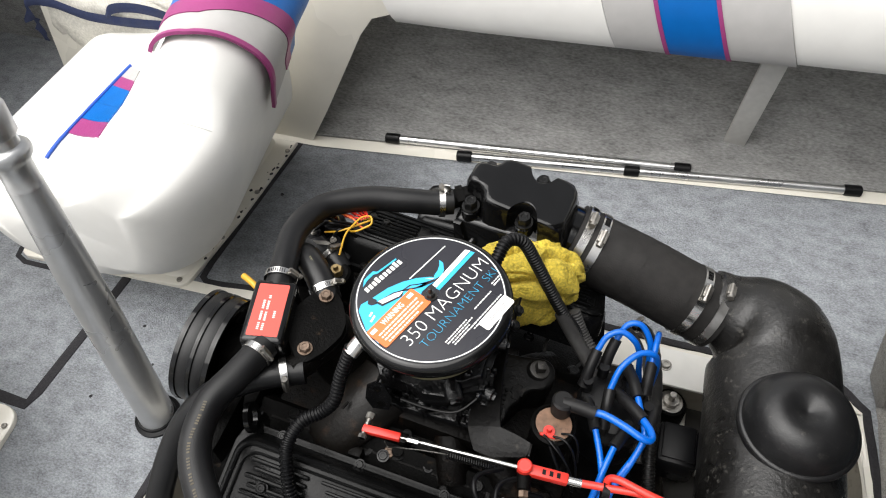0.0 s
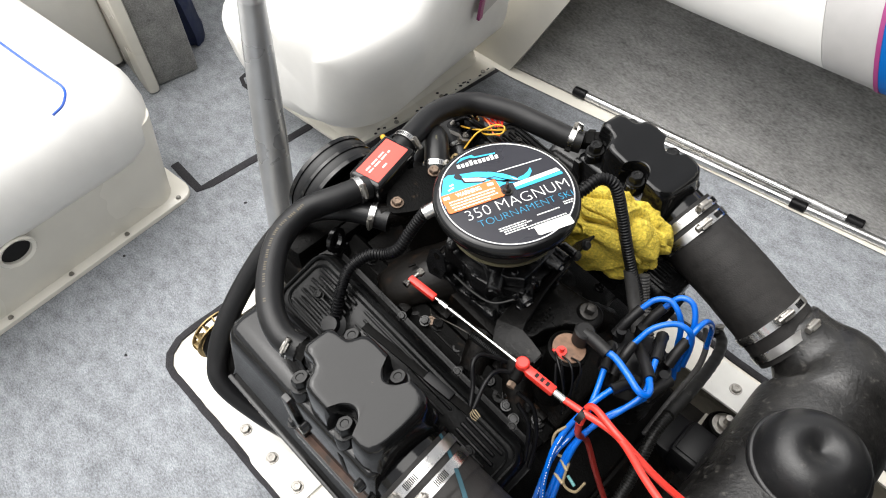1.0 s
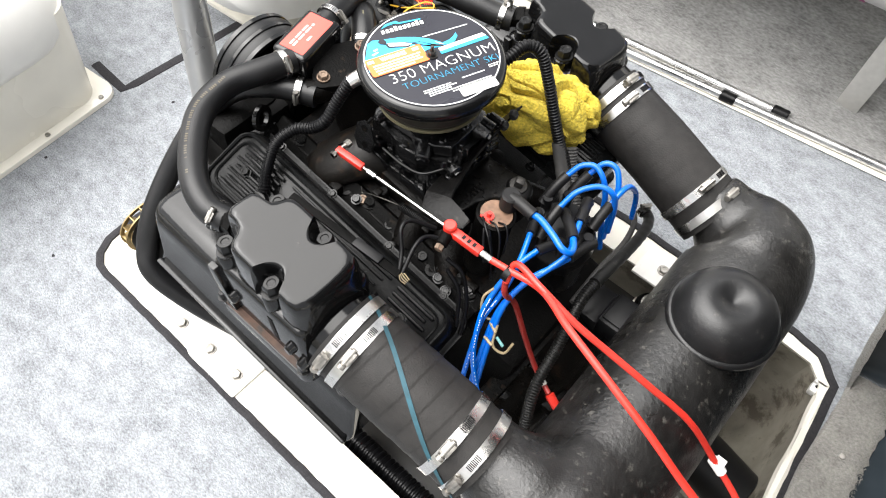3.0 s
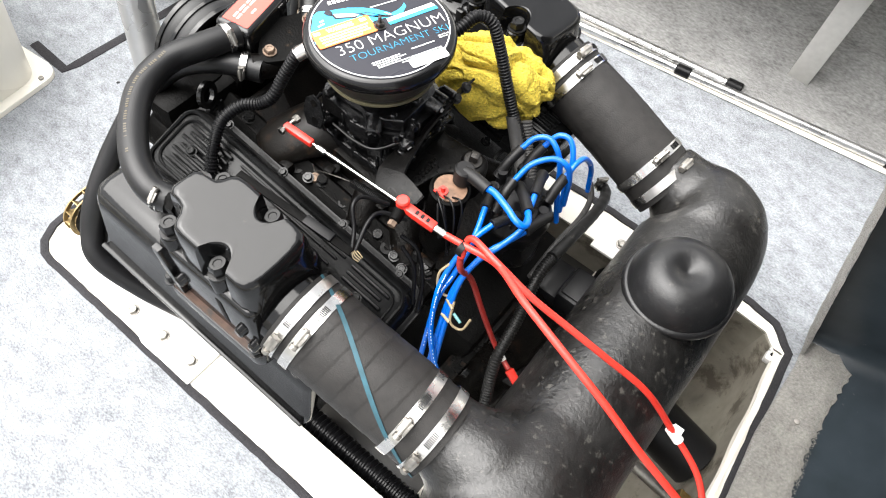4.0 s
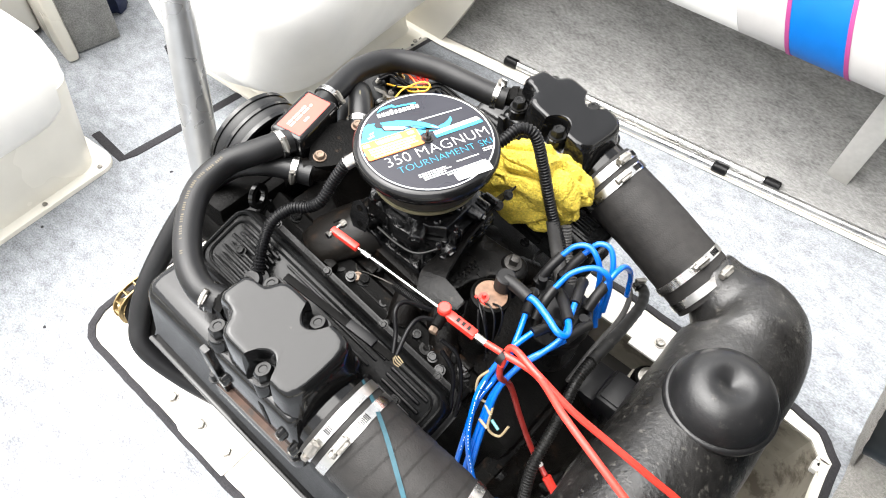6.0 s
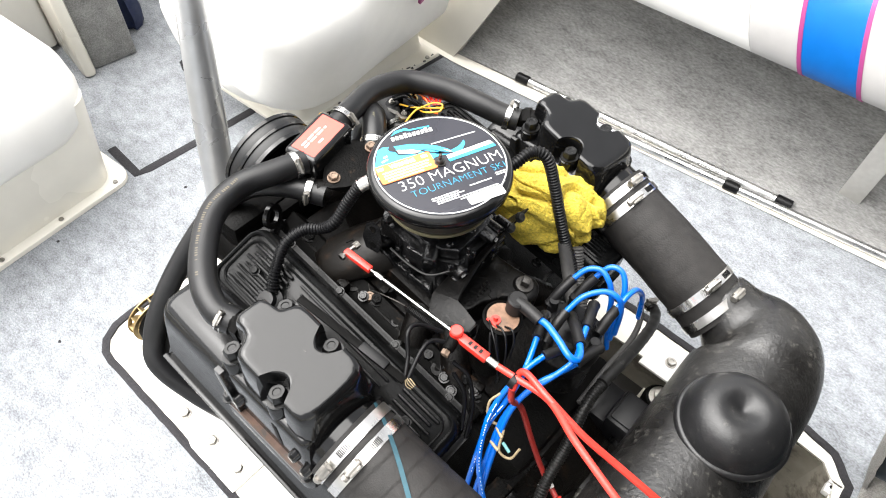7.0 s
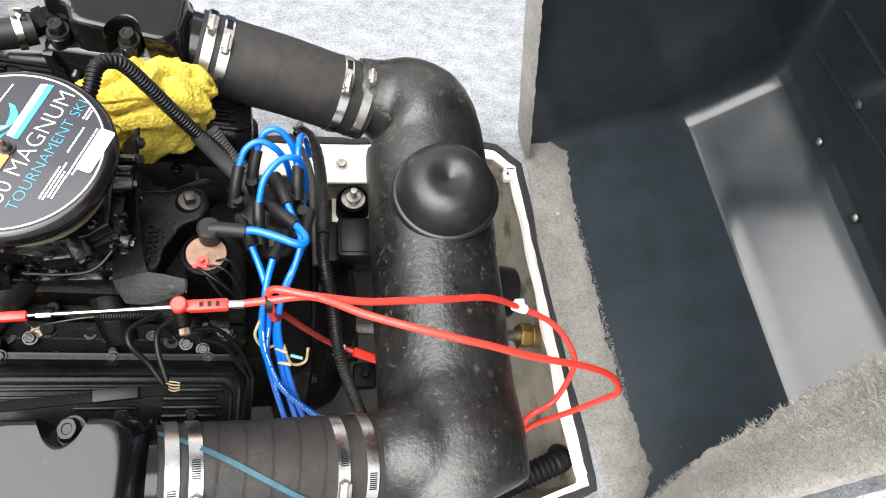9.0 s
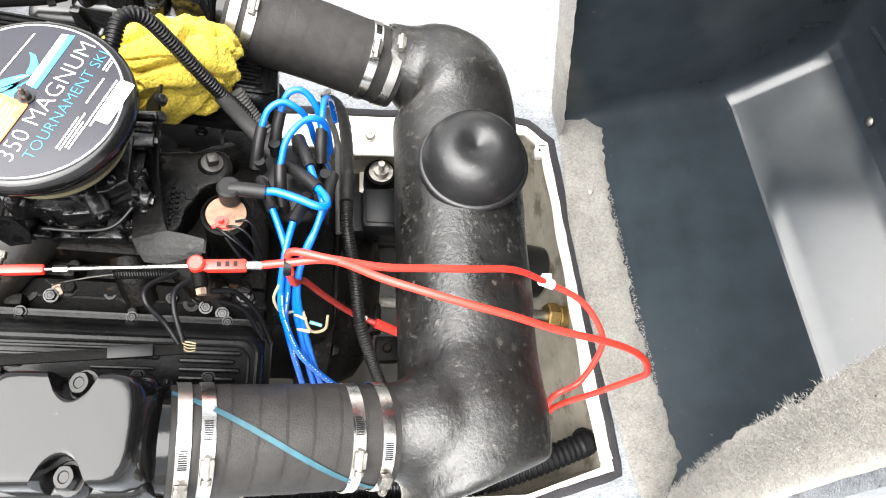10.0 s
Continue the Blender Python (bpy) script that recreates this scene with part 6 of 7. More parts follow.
lathe(bm, [(0.0035, 0), (0.0085, 0), (0.0085, 0.003), (0.0035, 0.003)], Matrix.Translation((0.196, -0.080, 0.5085)), 16, close=True)
cyl(bm, (0.196, -0.080, 0.508), (0.196, -0.080, 0.520), 0.0042, 0.0036, 10)
rbox(bm, (0.201, -0.087, 0.510), (0.012, 0.006, 0.004), 0.0012, None, 1)
rbox(bm, (0.189, -0.087, 0.510), (0.010, 0.005, 0.004), 0.0012, None, 1)
part("terminal", bm, RED_PLASTIC, coil, "red coil terminal with ring lugs")
for pts in ([(0.203, -0.087, 0.511), (0.218, -0.090, 0.516), (0.232, -0.098, 0.508), (0.243, -0.110, 0.48), (0.247, -0.118, 0.44)], [(0.190, -0.088, 0.511), (0.205, -0.100, 0.512), (0.224, -0.112, 0.500), (0.240, -0.122, 0.47), (0.246, -0.128, 0.43)], [(0.214, -0.078, 0.508), (0.230, -0.080, 0.515), (0.240, -0.088, 0.500), (0.244, -0.098, 0.47)]):
    bm = bmesh.new()
    tube(bm, pts, 0.0018, 8)
    part("wire", bm, PLASTIC_BLACK, coil, "thin dark coil wire")
bm = bmesh.new()
cyl(bm, (0.205, -0.044, 0.506), (0.207, -0.041, 0.540), 0.015, 0.0165, 18, 0.003)
tube(bm, [(0.207, -0.042, 0.531), (0.225, -0.042, 0.532), (0.254, -0.045, 0.531)], 0.0105, 14)
part("coil_boot", bm, BOOT, coil)

bm = bmesh.new()
CD = Vector((0.285, 0.035, 0.0))
lathe(bm, [(0, 0), (0.05, 0), (0.054, 0.09), (0.059, 0.10), (0.059, 0.112), (0.052, 0.135), (0.03, 0.14), (0, 0.14)], Matrix.Translation((0.283, 0.016, 0.325)), 28)
dist = part("distributor", bm, PLASTIC_BLACK, engine, "black distributor cap")
TOW = [(0.236, 0.028), (0.256, 0.058), (0.288, 0.064), (0.318, 0.040), (0.330, 0.010), (0.306, -0.026), (0.272, -0.032), (0.243, -0.004)]
for x, y in TOW:
    bm = bmesh.new()
    cyl(bm, (x, y, 0.455), (x, y, 0.488), 0.009, 0.008, 12)
    part("tower", bm, PLASTIC_BLACK, dist)


def lead(boot, wire, boot2=None):
    """A spark lead: a boot along its first points, then a blue wire."""
    bm = bmesh.new()
    tube(bm, boot, lambda i, run: 0.0086 + 0.002 * math.exp(-run * 90), 12, 5)
    b = part("lead_boot", bm, BOOT, engine, "black rubber spark lead boot")
    bm = bmesh.new()
    tube(bm, wire, 0.0048, 12, 8)
    part("lead", bm, BLUE_WIRE, b, "bright blue ignition lead")


lead([(0.231, 0.026, 0.472), (0.234, 0.045, 0.495), (0.240, 0.070, 0.512)], [(0.240, 0.070, 0.512), (0.250, 0.088, 0.528), (0.270, 0.098, 0.534), (0.292, 0.094, 0.522), (0.305, 0.092, 0.49), (0.312, 0.092, 0.44), (0.33, 0.09, 0.36)])
lead([(0.255, 0.060, 0.472), (0.259, 0.078, 0.495), (0.265, 0.097, 0.512)], [(0.265, 0.097, 0.512), (0.277, 0.115, 0.532), (0.298, 0.119, 0.532), (0.316, 0.106, 0.51), (0.322, 0.094, 0.47), (0.33, 0.085, 0.40)])
lead([(0.270, -0.038, 0.480), (0.269, -0.015, 0.502), (0.269, 0.008, 0.513)], [(0.269, 0.008, 0.513), (0.278, 0.036, 0.534), (0.300, 0.062, 0.542), (0.322, 0.070, 0.535), (0.332, 0.075, 0.50), (0.335, 0.08, 0.43)])
lead([(0.290, 0.064, 0.488), (0.300, 0.035, 0.508), (0.310, 0.006, 0.513)], [(0.310, 0.006, 0.513), (0.319, -0.021, 0.512), (0.328, -0.048, 0.502), (0.316, -0.085, 0.482), (0.300, -0.118, 0.462), (0.289, -0.155, 0.42), (0.294, -0.19, 0.36), (0.311, -0.245, 0.25), (0.33, -0.28, 0.16)])
lead([(0.322, 0.034, 0.478), (0.323, 0.055, 0.495), (0.324, 0.075, 0.503)], [(0.324, 0.075, 0.503), (0.325, 0.104, 0.512), (0.328, 0.130, 0.50), (0.334, 0.160, 0.45), (0.34, 0.17, 0.38)])
lead([(0.240, 0.000, 0.478), (0.250, -0.027, 0.492), (0.260, -0.053, 0.496)], [(0.260, -0.053, 0.496), (0.274, -0.091, 0.490), (0.282, -0.122, 0.478), (0.280, -0.150, 0.44), (0.275, -0.179, 0.40), (0.282, -0.211, 0.33), (0.297, -0.255, 0.24), (0.31, -0.29, 0.14)])
lead([(0.306, -0.030, 0.488), (0.298, -0.053, 0.499), (0.289, -0.075, 0.502)], [(0.289, -0.075, 0.502), (0.282, -0.102, 0.496), (0.277, -0.127, 0.482), (0.271, -0.157, 0.445), (0.275, -0.186, 0.405), (0.296, -0.220, 0.335), (0.348, -0.249, 0.25), (0.40, -0.263, 0.18), (0.44, -0.27, 0.10)])
lead([(0.339, 0.012, 0.475), (0.336, -0.015, 0.488), (0.332, -0.045, 0.492)], [(0.332, -0.045, 0.492), (0.318, -0.078, 0.484), (0.302, -0.110, 0.468), (0.293, -0.150, 0.43), (0.300, -0.185, 0.37), (0.318, -0.235, 0.27), (0.34, -0.27, 0.18)])
bm = bmesh.new()
tube(bm, [(0.250, -0.044, 0.531), (0.268, -0.046, 0.535), (0.297, -0.057, 0.538), (0.322, -0.066, 0.535), (0.334, -0.062, 0.530), (0.333, -0.048, 0.525), (0.320, -0.028, 0.518)], 0.0056, 12)
part("coil_lead", bm, BLUE_WIRE, coil, "bright blue coil lead")
bm = bmesh.new()
tube(bm, [(0.322, -0.030, 0.518), (0.298, -0.004, 0.508), (0.274, 0.022, 0.488)], 0.0095, 12, 5)
part("lead_boot", bm, BOOT, coil, "black rubber lead boot")

for pts in ([(0.271, -0.157, 0.445), (0.275, -0.186, 0.405), (0.296, -0.220, 0.335), (0.348, -0.249, 0.25), (0.40, -0.263, 0.18)], [(0.280, -0.150, 0.44), (0.275, -0.179, 0.40), (0.282, -0.211, 0.33), (0.297, -0.255, 0.24)]):
    print_line(spline(pts, 14), 0.0049, (0.3, -0.3, 1), WHITE_INK, coil, (0.0012, 0.0026), 6, "fine white print on the lead")
# crimped connectors hanging in the loom
for p, d, mt in (((0.296, -0.176, 0.395), (0.8, -0.3, -0.2), STRING), ((0.318, -0.184, 0.385), (0.8, -0.2, -0.2), CONNECTOR), ((0.300, -0.190, 0.372), (0.9, -0.2, 0.0), STRING)):
    bm = bmesh.new()
    cyl(bm, Vector(p) - Vector(d) * 0.011, Vector(p) + Vector(d) * 0.011, 0.0027, seg=10, bevel=0.0006)
    part("butt_connector", bm, mt, engine, "small crimped wire connector")
# small loom at the back of the engine
for pts, r, mt, lb in (([(0.361, 0.06, 0.322), (0.360, 0.015, 0.322), (0.365, -0.020, 0.310), (0.376, -0.073, 0.268), (0.386, -0.14, 0.23), (0.410, -0.192, 0.16), (0.435, -0.24, 0.09), (0.45, -0.28, 0.0)], 0.0112, CONDUIT, "black corrugated wiring conduit"),
                       ([(0.190, 0.168, 0.455), (0.212, 0.150, 0.42), (0.238, 0.128, 0.40), (0.272, 0.10, 0.37)], 0.011, GREY_TAPE, "black conduit wrapped with worn tape")):
    bm = bmesh.new()
    corrugated(bm, pts, r)
    part("wiring_conduit", bm, mt, engine, lb)
bm = bmesh.new()
tube(bm, [(0.170, 0.150, 0.47), (0.20, 0.132, 0.43), (0.228, 0.112, 0.405), (0.262, 0.085, 0.37)], 0.012, 12)
part("wiring_conduit", bm, GREY_TAPE, engine, "conduit wrapped with worn tape")
bm = bmesh.new()
tube(bm, [(0.312, 0.338, 0.205), (0.334, 0.325, 0.210), (0.350, 0.275, 0.238), (0.358, 0.20, 0.275), (0.361, 0.11, 0.312), (0.360, 0.045, 0.326)], lambda i, run: 0.0112 + 0.0006 * math.sin(run * 210), 16)
tp = part("wiring_conduit", bm, CONDUIT, engine, "black conduit bound with tape")
hose_clamp(tp, (0.318, 0.334, 0.206), (0.8, -0.5, 0.1), 0.0124, (0.3, 0, 1))
bm = bmesh.new()
tube(bm, [(0.300, 0.32, 0.21), (0.325, 0.27, 0.235), (0.342, 0.19, 0.27), (0.345, 0.09, 0.30), (0.348, 0.0, 0.30)], 0.006, 10)
part("wiring_conduit", bm, GREY_TAPE, engine, "thin taped wire bundle")
bm = bmesh.new()
hexbolt(bm, (0.398, 0.092, 0.146), (1, 0, 0.2), 0.009, 0.010)
part("bolt", bm, BRASS, engine, "yellow zinc bolt")
bm = bmesh.new()
rbox(bm, (0.366, 0.098, 0.146), (0.056, 0.088, 0.086), 0.010, None)
part("relay_box", bm, PLASTIC_BLACK, engine, "black relay box")
bm = bmesh.new()
lathe(bm, [(0.034, -0.003), (0.0395, -0.003), (0.0395, 0.003), (0.034, 0.003)], frame_from((0.186, 0.160, 0.330), (0.1, -0.2, 1)), 36, close=True)
part("wire_loop", bm, SHEET, engine)
for pts, r, mt in (([(0.27, -0.15, 0.46), (0.262, -0.165, 0.44), (0.272, -0.175, 0.41), (0.292, -0.165, 0.40), (0.295, -0.15, 0.42)], 0.0022, STRING), ([(0.30, -0.17, 0.40), (0.31, -0.19, 0.37), (0.33, -0.185, 0.36), (0.335, -0.17, 0.38)], 0.0022, STRING),
                   ([(0.195, -0.08, 0.51), (0.215, -0.10, 0.50), (0.235, -0.115, 0.47), (0.245, -0.12, 0.42)], 0.0022, PLASTIC_BLACK), ([(0.192, -0.085, 0.51), (0.21, -0.108, 0.49), (0.228, -0.125, 0.46)], 0.0025, PLASTIC_BLACK)):
    bm = bmesh.new()
    tube(bm, pts, r, 8)
    part("wire", bm, mt, engine)

# ---- coil bracket: bent sheet metal from the carburettor to the coil ----
bm = bmesh.new()
up, dn = [(0.106, 0.110, 0.548), (0.106, 0.040, 0.536), (0.111, -0.020, 0.528), (0.122, -0.078, 0.512), (0.127, -0.092, 0.506)], [(0.076, 0.112, 0.500), (0.073, 0.040, 0.492), (0.072, -0.020, 0.488), (0.075, -0.078, 0.484), (0.078, -0.096, 0.486)]
sheet(bm, [up, [tuple((Vector(p) * 0.5 + Vector(q) * 0.5)) for p, q in zip(up, dn)], dn])
thicken(bm, 0.0035)
brk = part("bracket", bm, SHEET, engine, "bent black sheet-metal coil bracket", deg=30)
bm = bmesh.new()
sheet(bm, [[(0.078, -0.096, 0.486), (0.100, -0.094, 0.496), (0.127, -0.092, 0.506), (0.150, -0.096, 0.505), (0.174, -0.102, 0.503)],
           [(0.086, -0.112, 0.486), (0.106, -0.112, 0.493), (0.128, -0.112, 0.498), (0.150, -0.112, 0.499), (0.176, -0.112, 0.500)],
           [(0.096, -0.127, 0.482), (0.110, -0.130, 0.484), (0.126, -0.131, 0.486), (0.150, -0.126, 0.490), (0.171, -0.121, 0.494)]])
thicken(bm, 0.0035)
part("flange", bm, SHEET, brk, deg=30)
bm = bmesh.new()
rbox(bm, (0.176, -0.112, 0.485), (0.0035, 0.020, 0.034), 0.001)
part("tab", bm, SHEET, brk)
for p in ((0.108, 0.085, 0.546), (0.108, 0.060, 0.541)):
    bm = bmesh.new()
    hexbolt(bm, p, (0.7, 0, 0.6), 0.007, 0.008)
    part("bolt", bm, BOLT_BLACK, brk)

# terminals and wiring on the far front corner
for x, y, z, big in ((-0.274, 0.222, 0.492, 1.0), (-0.300, 0.186, 0.490, 0.6), (-0.259, 0.180, 0.488, 0.6), (-0.315, 0.225, 0.485, 0.8)):
    bm = bmesh.new()
    cyl(bm, (x, y, z - 0.06), (x, y, z), 0.019 * big + 0.004, 0.018 * big + 0.003, 16, 0.002)
    rl = part("solenoid", bm, PLASTIC_BLACK, engine, "black relay with a terminal stud")
    bm = bmesh.new()
    lathe(bm, [(0, 0), (0.0105 * big, 0), (0.0105 * big, 0.002), (0.008 * big, 0.002), (0.008 * big, 0.008 * big), (0.004 * big, 0.008 * big), (0.004 * big, 0.014 * big), (0, 0.014 * big)], Matrix.Translation((x, y, z)), 12)
    part("terminal", bm, BRASS if big == 1.0 else STEEL_DULL, rl)
bm = bmesh.new()
rbox(bm, (-0.285, 0.20, 0.425), (0.11, 0.11, 0.05), 0.008)
part("terminal_block", bm, PLASTIC_BLACK, engine, "black terminal block with wires")
for pts, mt, r in (([(-0.234, 0.150, 0.490), (-0.233, 0.183, 0.508), (-0.226, 0.206, 0.512), (-0.217, 0.225, 0.514), (-0.203, 0.233, 0.512), (-0.197, 0.221, 0.508), (-0.206, 0.211, 0.505), (-0.221, 0.201, 0.502), (-0.240, 0.205, 0.492)], YELLOW_WIRE, 0.0018),
                   ([(-0.279, 0.189, 0.495), (-0.255, 0.191, 0.502), (-0.234, 0.202, 0.505), (-0.216, 0.217, 0.506), (-0.203, 0.230, 0.505), (-0.205, 0.240, 0.498), (-0.222, 0.236, 0.494)], YELLOW_WIRE, 0.0018),
                   ([(-0.276, 0.226, 0.502), (-0.257, 0.227, 0.510), (-0.233, 0.222, 0.508), (-0.214, 0.214, 0.500), (-0.204, 0.222, 0.495)], ORANGE_INK, 0.0016),
                   ([(-0.300, 0.19, 0.493), (-0.28, 0.20, 0.507), (-0.262, 0.205, 0.505), (-0.245, 0.215, 0.49)], PLASTIC_BLACK, 0.003), ([(-0.31, 0.205, 0.49), (-0.285, 0.212, 0.506), (-0.262, 0.215, 0.50), (-0.24, 0.225, 0.488)], PLASTIC_BLACK, 0.003),
                   ([(-0.262, 0.182, 0.49), (-0.25, 0.195, 0.505), (-0.235, 0.20, 0.495), (-0.225, 0.205, 0.48)], PLASTIC_BLACK, 0.0026)):
    bm = bmesh.new()
    tube(bm, pts, r, 8)
    part("wire", bm, mt, engine)
for k, (xa, ya) in enumerate(((-0.254, 0.231), (-0.249, 0.242), (-0.237, 0.249), (-0.226, 0.252))):
    pa, pb = Vector((xa, ya, 0.503 + 0.003 * (k % 2))), Vector((-0.215 + 0.003 * k, 0.221 + 0.003 * k, 0.512))
    bm = bmesh.new()
    rbox(bm, (0, 0, 0.009), (0.0075, 0.0058, 0.020), 0.0018, frame_from(pa, pb - pa))
    con = part("spade_connector", bm, RED_PLASTIC, engine, "red spade connector")
    bm = bmesh.new()
    tube(bm, [pa.lerp(pb, 0.4), pa.lerp(pb, 0.8) + Vector((0, 0, 0.003)), pb], 0.0016, 8)
    part("wire", bm, RED_CABLE, con)
bm = bmesh.new()
prism(bm, [(-0.016, -0.006), (-0.004, -0.008), (0.014, 0.002), (0.016, 0.008), (0.004, 0.007)], 0, 0.0012, Matrix.Translation((-0.275, 0.166, 0.493)) @ Matrix.Rotation(radians(-20), 4, "Z"))
part("foil_tab", bm, STEEL_DULL, engine, "bent grey metal tab")
bm = bmesh.new()
tube(bm, [(-0.345, 0.048, 0.470), (-0.366, 0.060, 0.474), (-0.392, 0.072, 0.472)], 0.0058, 12)
part("tag", bm, YELLOW_WIRE, engine, "small yellow rubber sleeve")

# bar bracket along the inner side of the near riser
bm = bmesh.new()
b0, b1 = Vector((-0.045, -0.272, 0.535)), Vector((0.165, -0.254, 0.512))
mb_ = frame_from(b0, b1 - b0)
LB = (b1 - b0).length
rbox(bm, (0, 0, LB / 2), (0.004, 0.013, LB), 0.001, mb_)
bar = part("bar_bracket", bm, BLACK_GRIME, engine, "flat black steel bar bracket")
for q in (0.72,):
    bm = bmesh.new()
    rbox(bm, (0.003, 0.0, LB * q), (0.008, 0.016, 0.052), 0.002, mb_)
    part("block", bm, PLASTIC_BLACK, bar)
for pts in ([(0.156, -0.245, 0.492), (0.138, -0.219, 0.505), (0.118, -0.198, 0.525), (0.117, -0.175, 0.522), (0.145, -0.149, 0.50)], [(0.159, -0.24, 0.492), (0.147, -0.198, 0.508), (0.149, -0.17, 0.505), (0.18, -0.147, 0.49)], [(0.18, -0.16, 0.46), (0.21, -0.155, 0.44), (0.235, -0.17, 0.39), (0.25, -0.20, 0.34)], [(0.19, -0.17, 0.45), (0.22, -0.175, 0.42), (0.24, -0.20, 0.36)]):
    bm = bmesh.new()
    tube(bm, pts, 0.0036, 10)
    part("wire", bm, PLASTIC_BLACK, engine, "black wire")
for k in range(4):
    bm = bmesh.new()
    tube(bm, [(0.157, -0.245 + 0.002 * k, 0.493), (0.166, -0.252 + 0.004 * k, 0.494), (0.174, -0.250 + 0.003 * k, 0.490)], 0.0009, 6, 4)
    part("wire_strand", bm, STRING, engine, "bare wire strands")
# return spring under the throttle rod
bm = bmesh.new()
s0, s1 = Vector((0.060, -0.140, 0.470)), Vector((0.142, -0.147, 0.496))
ms_ = frame_from(s0, s1 - s0)
LS = (s1 - s0).length
sweep(bm, [ms_ @ Vector((0.0065 * math.cos(k * 0.7), 0.0065 * math.sin(k * 0.7), LS * k / 200)) for k in range(201)], 0.0011, 5)
spr = part("return_spring", bm, BOLT_BLACK, engine, "dark coiled return spring")
bm = bmesh.new()
tube(bm, [s0, (0.02, -0.135, 0.445), (-0.03, -0.132, 0.415), (-0.048, -0.128, 0.395), (-0.055, -0.124, 0.405)], 0.0011, 6)
part("spring_wire", bm, STEEL_DULL, spr, "thin bright spring wire")
# lifting eye at the front of the near head
bm = bmesh.new()
me_ = frame_from((-0.245, -0.172, 0.468), (1, 0.35, 0.15), (0, 0, 1))
for cx_, r_ in ((0.012, 0.014), (-0.022, 0.008)):
    lathe(bm, [(r_, -0.004), (r_ + 0.010, -0.004), (r_ + 0.010, 0.004), (r_, 0.004)], me_ @ Matrix.Translation((cx_, 0, 0)), 24, close=True)
rbox(bm, (-0.035, 0, 0), (0.03, 0.05, 0.007), 0.002, me_)
part("lifting_eye", bm, BLACK_PAINT, engine, "black lifting eye with two holes")
# lugs, bolts and a plug along the near edge of the intake
for x, y, z, kind in ((-0.088, -0.133, 0.376, "lug"), (-0.050, -0.128, 0.368, "bolt"), (-0.024, -0.134, 0.344, "plug"), (0.016, -0.128, 0.349, "bolt"), (0.043, -0.130, 0.350, "lug"), (0.10, -0.130, 0.338, "bolt"), (0.128, -0.136, 0.333, "lug")):
    bm = bmesh.new()
    if kind == "lug":
        lathe(bm, [(0.0058, -0.004), (0.0125, -0.004), (0.0135, 0.001), (0.0125, 0.0045), (0.0058, 0.0045)], frame_from((x, y, z), (0.19, -0.25, 1)), 20, close=True)
        part("lug", bm, SHEET, engine, "cast lug with a hole")
    elif kind == "bolt":
        hexbolt(bm, (x, y, z), (0.19, -0.2, 1), 0.0098, 0.013)
        part("bolt", bm, BOLT_RUSTY if x < 0 else BOLT_BLACK, engine)
    else:
        rbox(bm, (x, y, z), (0.020, 0.018, 0.026), 0.003, None)
        part("plug", bm, SHEET, engine)
# small bolts, plugs and lines in the valley
rv = random.Random(21)
for k in range(26):
    x, y = rv.uniform(-0.12, 0.24), rv.choice((-1, -1, 1)) * rv.uniform(0.095, 0.165)
    z = 0.40 - 0.19 * x - 0.02 - 0.25 * (abs(y) - 0.095)
    bm = bmesh.new()
    if k % 3 == 0:
        hexbolt(bm, (x, y, z), (0.19, y * 2, 1), 0.0075, 0.010)
    elif k % 3 == 1:
        cyl(bm, (x, y, z - 0.02), (x, y, z + rv.uniform(0.005, 0.02)), rv.uniform(0.008, 0.014), rv.uniform(0.006, 0.010), 12, 0.002)
    else:
        rbox(bm, (x, y, z), (rv.uniform(0.015, 0.035), rv.uniform(0.01, 0.02), rv.uniform(0.015, 0.03)), 0.003)
    part("fitting", bm, (BLACK_PAINT, BOLT_BLACK, NECK)[k % 3], engine)

# ---- engine mounts and bolted plates ----
for (x, y) in ((0.437, 0.312), (0.437, -0.335)):
    mt = thing("engine_mount", (x, y, -0.118), "steel engine mount with a threaded stud on the stringer", "engine mount", "engine mounts")
    bm = bmesh.new()
    lathe(bm, [(0, -0.040), (0.040, -0.040), (0.040, 0.018), (0.034, 0.030), (0, 0.030)], Matrix.Translation((x, y, -0.073)), 24)
    part("foot", bm, BLACK_GRIME, mt)
    bm = bmesh.new()
    rbox(bm, (x, y, -0.115), (0.098, 0.090, 0.008), 0.003)
    part("base_plate", bm, GELCOAT, mt, "white painted base plate")
    bm = bmesh.new()
    lathe(bm, [(0, 0.030), (0.028, 0.030), (0.028, 0.034), (0.017, 0.034), (0.017, 0.046), (0.0075, 0.046), (0.0075, 0.070), (0, 0.071)], Matrix.Translation((x, y, -0.073)), 24)
    part("stud", bm, STEEL_DULL, mt)
plate_mat = material("white painted steel plate", (0.72, 0.71, 0.67), 0.4, vary=0.06, scale=30, spot=(0.20, 0.13, 0.07), spot_scale=45, spot_at=0.66)
